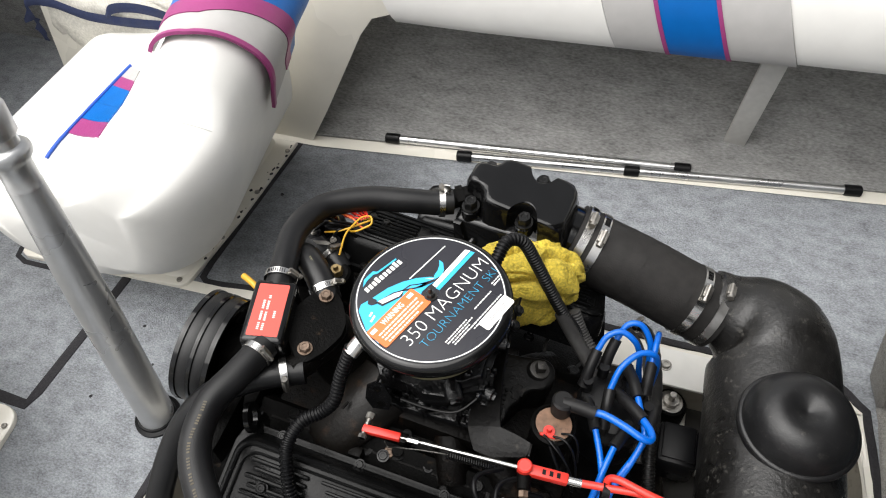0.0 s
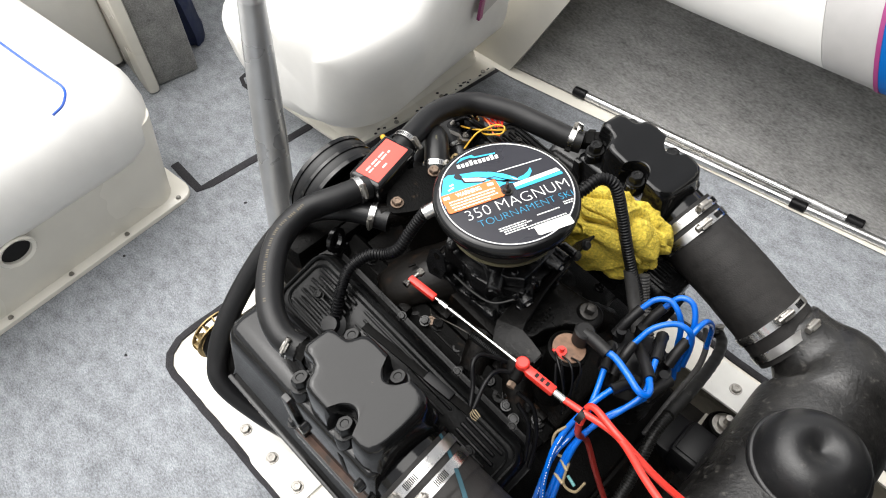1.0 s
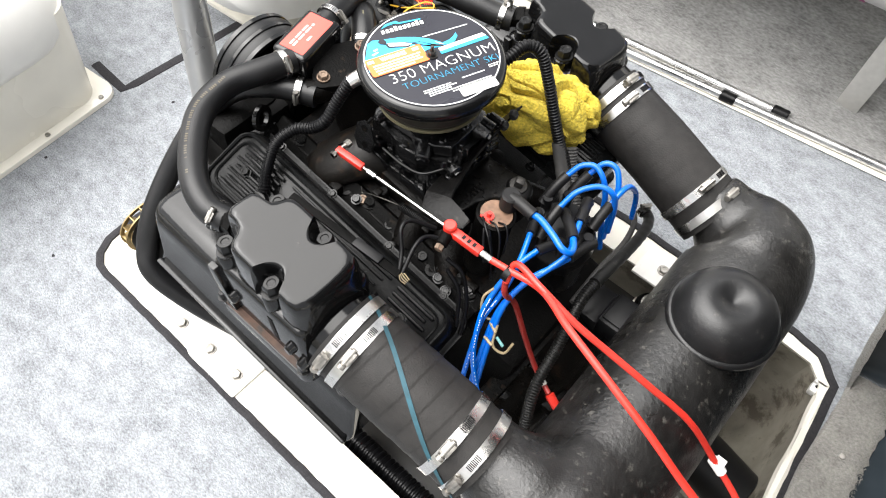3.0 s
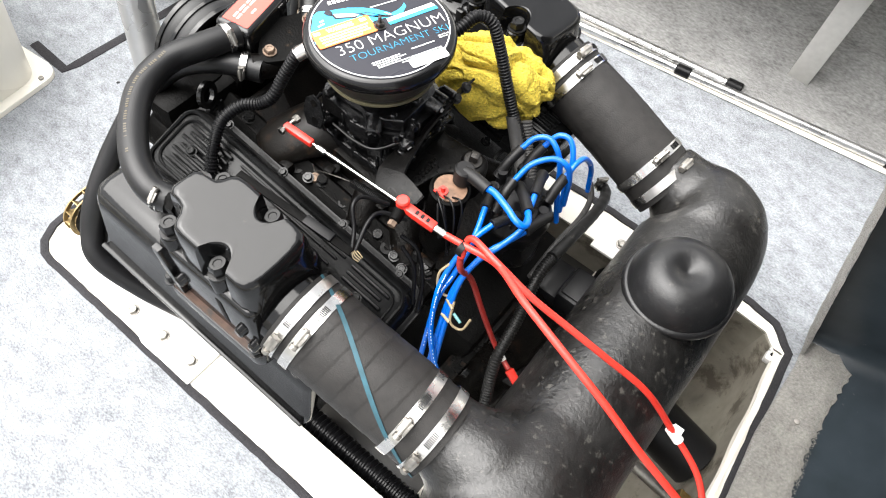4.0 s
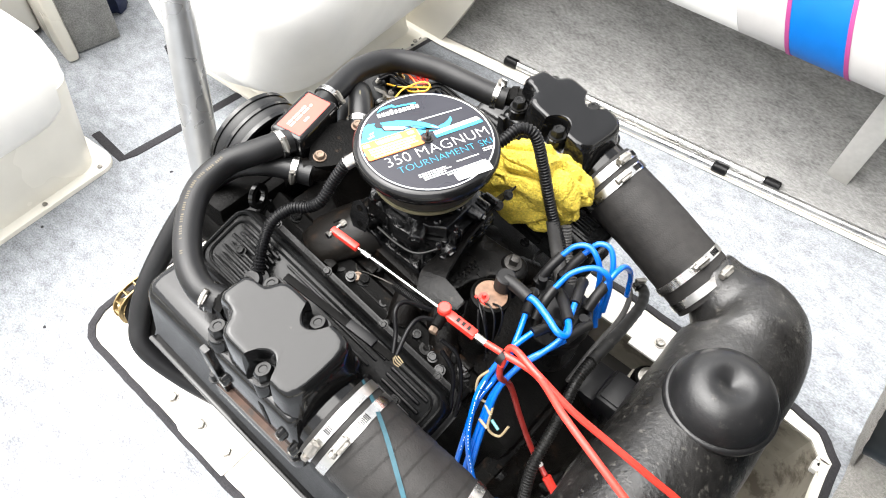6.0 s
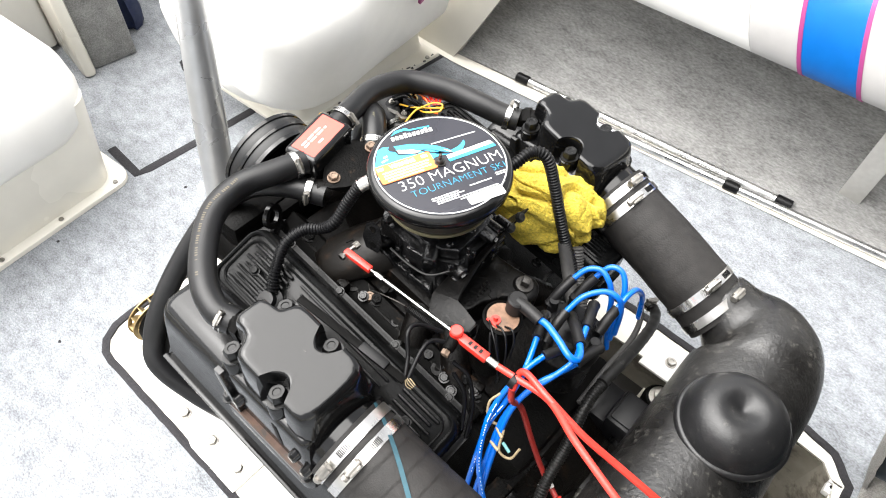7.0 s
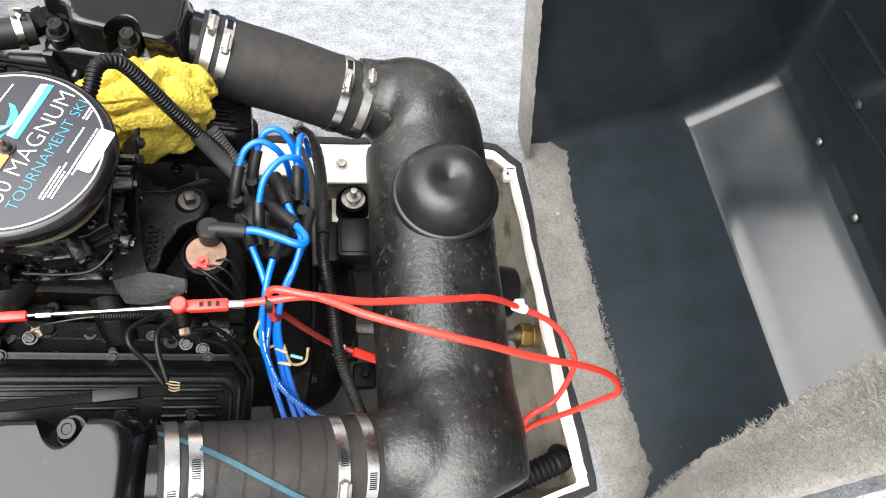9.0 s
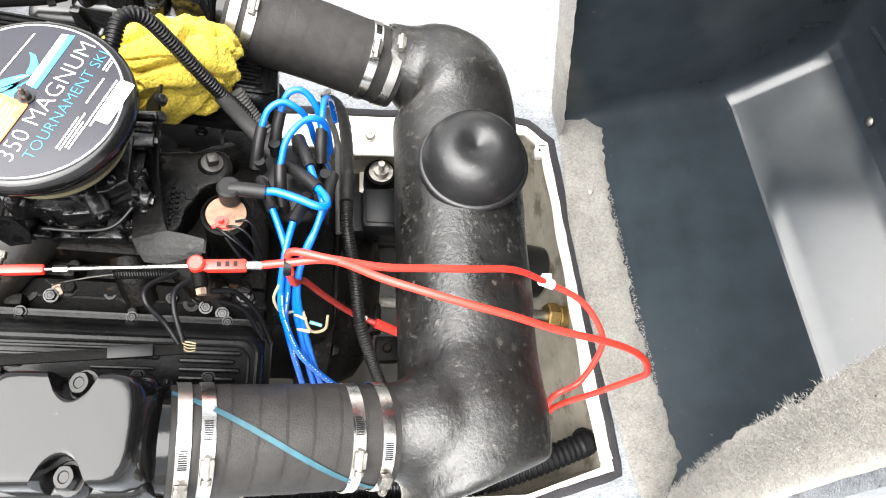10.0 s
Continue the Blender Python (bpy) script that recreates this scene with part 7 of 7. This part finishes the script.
for nm, out, bolts in (("mount_plate", [(-0.345, -0.463), (-0.345, -0.408), (-0.098, -0.404), (-0.098, -0.503), (-0.24, -0.503)], ((-0.313, -0.466), (-0.218, -0.464), (-0.130, -0.464))),
                       ("mount_plate", [(0.352, 0.33), (0.352, 0.425), (0.52, 0.425), (0.52, 0.33)], ((0.41, 0.378),))):
    t = thing(nm, (out[0][0], out[0][1], -0.003), "white painted steel plate bolted to the bay flange, rust-spotted", "plate", "bolted plates")
    bm = bmesh.new()
    prism(bm, out, -0.003, 0.004, bevel=0.001)
    part("plate", bm, plate_mat, t)
    for b in bolts:
        bm = bmesh.new()
        hexbolt(bm, (*b, 0.004), (0, 0, 1), 0.0105, 0.009)
        part("bolt", bm, STEEL_DULL, t, "zinc hex bolt")

# ---- exhaust: hoses, cross pipe with cap ----
def exhaust_hose(s, p0, p1, r):
    t = thing("exhaust_hose", p0, "wrapped black rubber exhaust hose with steel clamps", "hose", "exhaust hoses")
    p0, p1 = Vector(p0), Vector(p1)
    d = (p1 - p0).normalized()
    L = (p1 - p0).length
    bm = bmesh.new()
    mw = frame_from(p0, d)
    seg, n, pitch = 56, 150, 0.034
    rows = []
    for k in range(n + 1):
        z = L * k / n
        bow = Vector((0, 0, 0.006 * math.sin(math.pi * k / n)))
        rows.append([])
        for j in range(seg):
            a = 2 * math.pi * j / seg
            u = (z / pitch + a / (2 * math.pi)) % 1.0
            rr = r + (0.0009 if s < 0 else 0.0003) * min(1.0, u / 0.88) + 0.0004 * math.sin(5 * a + 40 * z)
            rows[-1].append(mw @ Vector((rr * math.cos(a), rr * math.sin(a), z)) + bow)
    loft(bm, rows)
    sl = part("sleeve", bm, RUBBER_GREY, t, deg=60)
    for q, off in ((p0 + d * 0.043, 0), (p0 + d * 0.016, 1), (p1 - d * 0.058, 0), (p1 - d * 0.018, 1)):
        a = (0.35, -0.55 * 1, 0.9) if s < 0 else (0.1, -0.35, 1)
        hose_clamp(t, q + Vector((0, 0, 0.002)), d, r + 0.0020, a if not off else (a[0], a[1] - 0.9 if s < 0 else a[1] + 0.35, a[2]), 0.0165, 1.3)
    if s < 0:
        # teal spiral marking
        bm = bmesh.new()
        m = frame_from(p0, d)
        rows = []
        for k in range(41):
            z = L * k / 40
            a0 = radians(-46 + 136 * k / 40)
            rr = r + 0.0026
            rows.append([m @ Vector((rr * math.cos(a0 + e), rr * math.sin(a0 + e), z)) + Vector((0, 0, 0.006 * math.sin(math.pi * k / 40))) for e in (-0.055, 0.0, 0.055)])
        sheet(bm, rows)
        thicken(bm, 0.0006)
        part("stripe", bm, TEAL, sl, "faded teal stripe")
    return t


exhaust_hose(-1, (0.144, -0.358, 0.457), (0.418, -0.345, 0.381), 0.0695)
exhaust_hose(1, (0.150, 0.350, 0.425), (0.445, 0.318, 0.328), 0.0690)

muffler = thing("exhaust_pipe", (0.535, -0.05, 0.27), "large moulded black exhaust pipe across the engine bay, scuffed", "exhaust pipe")
bm = bmesh.new()
path = [Vector((0.42, 0.329, 0.352)), Vector((0.450, 0.327, 0.345))]
for k in range(9):
    a = radians(90 - 90 * k / 8)
    path.append(Vector((0.470 + 0.085 * math.cos(a), 0.24 + 0.085 * math.sin(a), 0.335 - 0.033 * k / 8)))
path += [Vector((0.555, 0.24 - 0.48 * k / 10, 0.302)) for k in range(1, 11)]
path += [Vector((0.555, y, 0.302 + 0.030 * min(1.0, (-0.24 - y) / 0.09))) for y in (-0.27, -0.30, -0.33, -0.36, -0.39, -0.415, -0.430, -0.437, -0.44)]


def fat(i, run):
    n = len(path) - 1
    end = (0.103, 0.109, 0.112)[n - i] if n - i < 3 else 0.113
    return min(end, 0.064 + (0.113 - 0.064) * min(1, max(0, i - 1) / 5.0) ** 0.8) + 0.0010 * math.sin(i * 1.9) 


sweep(bm, path, fat, 56)
# slanted near end
for v in bm.verts:
    if v.co.y < -0.25:
        end = -0.420 + 0.36 * (v.co.x - 0.555)
        v.co.y = -0.25 + (v.co.y + 0.25) * (end + 0.25) / -0.19
# socket for the near hose
mk = frame_from((0.388, -0.338, 0.386), Vector((0.305, 0.004, -0.080)))
lathe(bm, [(0, 0), (0.064, 0), (0.065, 0.030), (0.067, 0.042), (0.072, 0.055), (0.080, 0.072), (0.087, 0.095), (0.090, 0.13), (0.088, 0.17), (0, 0.17)], mk, 48)
pipe = part("pipe", bm, MUFFLER, muffler, deg=60)
# one moulding: the socket flows into the pipe
blend = pipe.modifiers.new("blend", "REMESH")
blend.mode, blend.voxel_size, blend.use_smooth_shade = "VOXEL", 0.006, True
ease = pipe.modifiers.new("ease", "SMOOTH")
ease.factor, ease.iterations = 0.5, 14
# raised cap
CA = Vector((-0.04, 0.0, 1)).normalized()
CP = Vector((0.564, 0.082, 0.416))
MC = frame_from(CP, CA) @ Matrix.Diagonal((0.93, 0.93, 1, 1))
bm = bmesh.new()
lathe(bm, [(0, -0.10), (0.080, -0.10), (0.086, -0.05), (0.090, -0.022), (0.097, -0.014), (0.098, -0.006), (0.097, -0.002), (0.0935, 0.001), (0.0905, 0.001), (0.089, 0.009), (0.085, 0.023), (0.077, 0.037), (0.065, 0.048), (0.051, 0.0545), (0.037, 0.0560), (0.024, 0.0525), (0.012, 0.0465), (0.004, 0.0435), (0, 0.0425)], MC, 64)
part("cap", bm, CAP_RUBBER, muffler, "smooth domed rubber cap with a dimple", deg=70)

# outlet hose below and shaft behind the pipe
bm = bmesh.new()
cyl(bm, (0.60, 0.122, -0.095), (0.82, 0.10, -0.14), 0.062, 0.062, 28, 0.003)
t = solid("outlet_hose", bm, RUBBER, "black exhaust outlet hose leading aft in the bay", "hose")
bm = bmesh.new()
cyl(bm, (0.42, -0.028, 0.02), (0.855, -0.036, -0.068), 0.013, seg=18)
sh = thing("propeller_shaft", (0.6, -0.03, -0.03), "steel propeller shaft with a bronze gland below the pipe", "shaft")
part("shaft", bm, STEEL_DULL, sh)
bm = bmesh.new()
cyl(bm, (0.800, -0.034, -0.056), (0.826, -0.035, -0.061), 0.030, seg=6, bevel=0.002)
cyl(bm, (0.829, -0.035, -0.062), (0.850, -0.0355, -0.066), 0.026, seg=24, bevel=0.002)
part("gland", bm, BRASS, sh, "bronze packing gland")
bm = bmesh.new()
corrugated(bm, [(0.12, -0.382, -0.06), (0.25, -0.382, -0.06), (0.40, -0.382, -0.055), (0.60, -0.385, -0.04), (0.71, -0.362, -0.028), (0.80, -0.333, -0.025), (0.85, -0.315, -0.035), (0.865, -0.30, -0.09)], 0.026, 0.012, 0.003, 18)
solid("bilge_hose", bm, PLASTIC_BLACK, "black corrugated bilge blower hose along the bay", "hose")

# latch on the lip
bm = bmesh.new()
rbox(bm, (0.826, 0.364, -0.022), (0.040, 0.030, 0.022), 0.004)
rbox(bm, (0.820, 0.374, -0.008), (0.030, 0.008, 0.010), 0.002)
rbox(bm, (0.830, 0.356, -0.008), (0.026, 0.007, 0.008), 0.002)
clip = thing("latch_clip", (0.826, 0.364, -0.034), "small white plastic clip on the bay lip", "clip")
part("clip", bm, PAPER, clip)
for x in (0.816, 0.834):
    bm = bmesh.new()
    cyl(bm, (x, 0.365, -0.0115), (x, 0.365, -0.0102), 0.0042, seg=14)
    part("hole", bm, PLASTIC_BLACK, clip, "dark hole in the clip")

# ---- yellow towel ----
bm = bmesh.new()
bmesh.ops.create_icosphere(bm, subdivisions=7, radius=1)
for v in bm.verts:
    c = v.co.copy()
    w = c + 0.55 * noise.noise_vector(c * 0.9 + Vector((2, 5, 1)))
    fold = abs(noise.noise(w * Vector((1.1, 1.9, 1.2)) + Vector((4, 2, 1))))
    fold2 = abs(noise.noise(w * 2.3 + Vector((1, 7, 3))))
    f = 0.80 + 0.62 * min(0.34, fold) + 0.08 * min(0.25, fold2) + 0.16 * noise.noise(c * 1.1 + Vector((9, 0, 3))) + 0.022 * noise.noise(c * 38)
    crease = abs(noise.noise(w * Vector((0.9, 1.2, 0.8)) + Vector((6, 3, 8))))
    f -= 0.10 * max(0.0, 1.0 - crease / 0.045)
    v.co = Vector((c.x * 0.112 * f, c.y * 0.082 * f, c.z * 0.078 * f))
bmesh.ops.transform(bm, matrix=Matrix.Translation((0.092, 0.198, 0.468)) @ Matrix.Rotation(radians(28), 4, "Z") @ Matrix.Rotation(radians(20), 4, "Y"), verts=bm.verts[:])
solid("towel", bm, TOWEL, "crumpled yellow microfibre towel stuffed beside the flame arrestor", "towel", deg=80)

# ---- open engine cover ----
cover = thing("engine_cover", (0.90, 0.0, 0.0), "open engine cover, charcoal gelcoat inside with frayed grey carpet edges", "engine cover")
MH = Matrix.Translation((0.908, -0.005, 0.006)) @ Matrix.Rotation(radians(5.0), 4, "Z") @ Matrix.Rotation(radians(-13.5), 4, "Y")
# local: x into the cover, y across, z along the opening; it narrows away from the hinge


class Tapered:
    """Places a local point of the cover in the plan."""
    def __matmul__(self, p):
        near = (0.482 - 0.137 * p[2] + 0.037 * p[2] ** 2) / 0.455 - 0.16 * max(0.0, p[0])
        back = 0.13 * max(0.0, p[2] - 0.5) ** 2 * min(1.0, max(0.0, -p[1] / 0.3))
        return MH @ Vector((p[0] + back, p[1] * (near if p[1] < 0 else 1 - 0.02 * p[2]), p[2]))


MTAP = Tapered()


W, H, D = 0.455, 1.50, 0.62
prof = [(0.0, 0.0), (0.40, 0.0), (0.408, 0.003), (0.59, 0.115), (0.61, 0.14), (D, 0.18), (D, H - 0.06), (D - 0.06, H), (0.0, H)]


bm = bmesh.new()
dense = []
for (x0, z0), (x1, z1) in zip(prof, prof[1:]):
    for k in range(6):
        dense.append((x0 + (x1 - x0) * k / 6, z0 + (z1 - z0) * k / 6))
dense.append(prof[-1])


def rnd_y(y):
    """Rounds the long corners towards the sides."""
    e = max(0.0, abs(y) - (W - 0.05)) / 0.05
    return 1 - math.sqrt(max(0.0, 1 - min(1, e) ** 2))


yy = [-W, -W + 0.003, -W + 0.010, -W + 0.022, -W + 0.05, -0.25, 0, 0.25, W - 0.05, W - 0.022, W - 0.010, W - 0.003, W]
rows = []
for x, z in dense:
    row = []
    for y in yy:
        k = 0.05 * rnd_y(y)
        xx = max(0.0, x - (k if x > 0.3 else 0))
        zz = z + (k if z < 0.3 else (-k if z > H - 0.3 else 0))
        row.append(tuple(MTAP @ Vector((xx, y, zz))))
    rows.append(row)
sheet(bm, rows)
# side walls
for s, col in ((-1, 0), (1, -1)):
    ring = [Vector(r[col]) for r in rows]
    vs = [bm.verts.new(p) for p in ring]
    bm.faces.new(vs if s > 0 else list(reversed(vs)))
bmesh.ops.remove_doubles(bm, verts=bm.verts[:], dist=1e-5)
part("shell", bm, GELCOAT_DARK, cover, "charcoal gelcoat inside of the cover", deg=50)
# carpeted outside, along the shell's own outline
skin = [(-0.004, -0.024), (0.405, -0.024), (0.425, -0.018), (0.612, 0.096), (0.640, 0.128), (D + 0.028, 0.18), (D + 0.028, H - 0.05), (D - 0.045, H + 0.028), (-0.004, H + 0.028)]
bm = bmesh.new()
sheet(bm, [[MTAP @ Vector((x, y, z)) for y in (-W - 0.026, -W * 0.5, 0, W * 0.5, W + 0.026)] for x, z in skin])
thicken(bm, 0.012)
part("carpet_panel", bm, CARPET, cover, "grey carpet skin outside")
for s in (-1, 1):
    bm = bmesh.new()
    loft(bm, [[MTAP @ Vector((x, s * (W + d), z)) for x, z in skin] for d in (0.004, 0.018, 0.026)])
    part("carpet_panel", bm, CARPET, cover, "grey carpet skin outside")


def frayed(name, p0, p1, side, w, seed, n=90, mat=FLEECE, ends=lambda p: 1.0, bow=lambda p: 0.0):
    """A ragged strip of carpet turned over the rim."""
    rr = random.Random(seed)
    bm = bmesh.new()
    p0, p1, side = Vector(p0), Vector(p1), Vector(side)
    nrm = (p1 - p0).cross(side).normalized()
    rows = []
    for k in range(n + 1):
        p = p0.lerp(p1, k / n)
        p = p - side * bow(p)
        ww = w * ends(p) * (1 + 0.10 * noise.noise(Vector((k * 0.11, seed, 0))) + 0.05 * rr.uniform(-1, 1))
        rows.append([MTAP @ (p + side * (ww * q) + nrm * (h + 0.0015 * rr.uniform(-1, 1))) for q, h in ((-0.12, -0.012), (-0.10, 0.004), (0.0, 0.010), (0.35, 0.009), (0.7, 0.008), (0.93, 0.007), (1.0, 0.001))])
    sheet(bm, rows)
    return part(name, bm, mat, cover, "frayed grey carpet strip folded over the rim", deg=70)


frayed("rim_carpet", (-0.002, W, 0.003), (-0.002, -W, 0.003), (1, 0, 0), 0.090, 3, ends=lambda p: 1 - 0.80 * max(0.0, min(1.0, (-0.345 - p.y) / 0.085)) - 0.5 * max(0.0, (p.y - 0.405) / 0.05), bow=lambda p: 0.022 * max(0.0, min(1.0, (0.38 - p.y) / 0.2, (p.y + 0.40) / 0.25)))
frayed("rim_carpet", (-0.004, W + 0.030, H), (-0.004, W + 0.030, 0.0), (0, -1, 0), 0.085, 5)
frayed("rim_carpet", (-0.004, -W - 0.036, 0.0), (-0.004, -W - 0.036, H), (0, 1, 0), 0.054, 7, mat=FRINGE, ends=lambda p: 1 + 0.5 * min(0.8, max(0.0, p.z - 0.05)))
for x, y, z in ((D - 0.002, 0.235, 0.284), (0.600, 0.237, 0.140), (D - 0.002, 0.051, 0.286), (0.600, 0.048, 0.145), (D - 0.002, -0.15, 0.29)):
    bm = bmesh.new()
    lathe(bm, [(0, 0), (0.011, 0), (0.011, 0.003), (0.0065, 0.006), (0, 0.007)], MH @ Matrix.Translation((x, y, z)) @ Matrix.Rotation(radians(-90 if z > 0.2 else -70), 4, "Y"), 14)
    part("screw", bm, STEEL_DULL, cover, "stainless screw and washer")
for (ya, za), (yb, zb) in (((0.40, 0.235), (-0.24, 0.345)), ((0.40, 0.365), (-0.20, 0.435))):
    bm = bmesh.new()
    pa, pb = MH @ Vector((D - 0.001, ya, za)), MH @ Vector((D - 0.001, yb, zb))
    tube(bm, [pa, pa.lerp(pb, 0.5), pb], 0.006, 8)
    part("moulded_rib", bm, GELCOAT_DARK, cover)
for y in (0.24,):
    bm = bmesh.new()
    lathe(bm, [(0, 0), (0.007, 0), (0.006, 0.003), (0, 0.004)], MH @ Matrix.Translation((0.03, y, 0.011)), 12)
    part("screw", bm, STEEL_DULL, cover, "small screw in the carpet strip")


def fringe(p0, p1, into, n, seed, reach, spread=0.02, name="fringe"):
    """Loose carpet fibres standing out along a cut edge, all in one mesh."""
    rr = random.Random(seed)
    bm = bmesh.new()
    p0, p1, into = Vector(p0), Vector(p1), Vector(into)
    along = (p1 - p0).normalized()
    out = Vector((-1, 0, 0)) if abs(along.z) > 0.5 else Vector((0, 0, 1))
    for k in range(n):
        f = rr.random()
        clump = 0.6 + 0.8 * abs(noise.noise(Vector((f * 40, seed, 0))))
        a = p0.lerp(p1, f) + into * (spread * rr.uniform(-1.2, 0.8)) + out * rr.uniform(-0.002, 0.010)
        d = (into * rr.uniform(0.3, 1.2) + along * rr.uniform(-0.7, 0.7) + out * rr.uniform(-0.3, 0.8)).normalized() * reach * clump * rr.uniform(0.4, 1.1)
        w = along * rr.uniform(0.0004, 0.0008)
        bend = out * rr.uniform(-0.3, 0.3) * reach + along * rr.uniform(-0.25, 0.25) * reach
        vs = [bm.verts.new(MTAP @ q) for q in (a - w, a + w, a + d * 0.55 + w * 0.7, a + d + bend, a + d * 0.55 - w * 0.7)]
        bm.faces.new(vs)
    ob = part(name, bm, FRINGE, cover, "loose carpet fibres along the cut edge")
    return tagged(ob, "loose carpet fibres along the cut edge", kind="stuff")


fringe((-0.012, -W - 0.006, H), (-0.012, -W - 0.006, 0.0), (0, 1, 0), 16000, 31, 0.0075, 0.03)
fringe((-0.012, -W + 0.026, 1.2), (-0.012, -W + 0.006, 0.12), (0, 1, 0), 7000, 35, 0.0085, 0.018)
fringe((-0.012, -W - 0.005, H), (-0.012, -W - 0.005, 0.0), (0, -1, 0), 5000, 32, 0.006)
fringe((0.066, W - 0.05, 0.012), (0.066, -W + 0.115, 0.012), (1, 0, 0), 1500, 33, 0.005, 0.008)
fringe((-0.010, W - 0.050, 0.0), (-0.010, W - 0.050, H), (0, -1, 0), 1800, 34, 0.006)
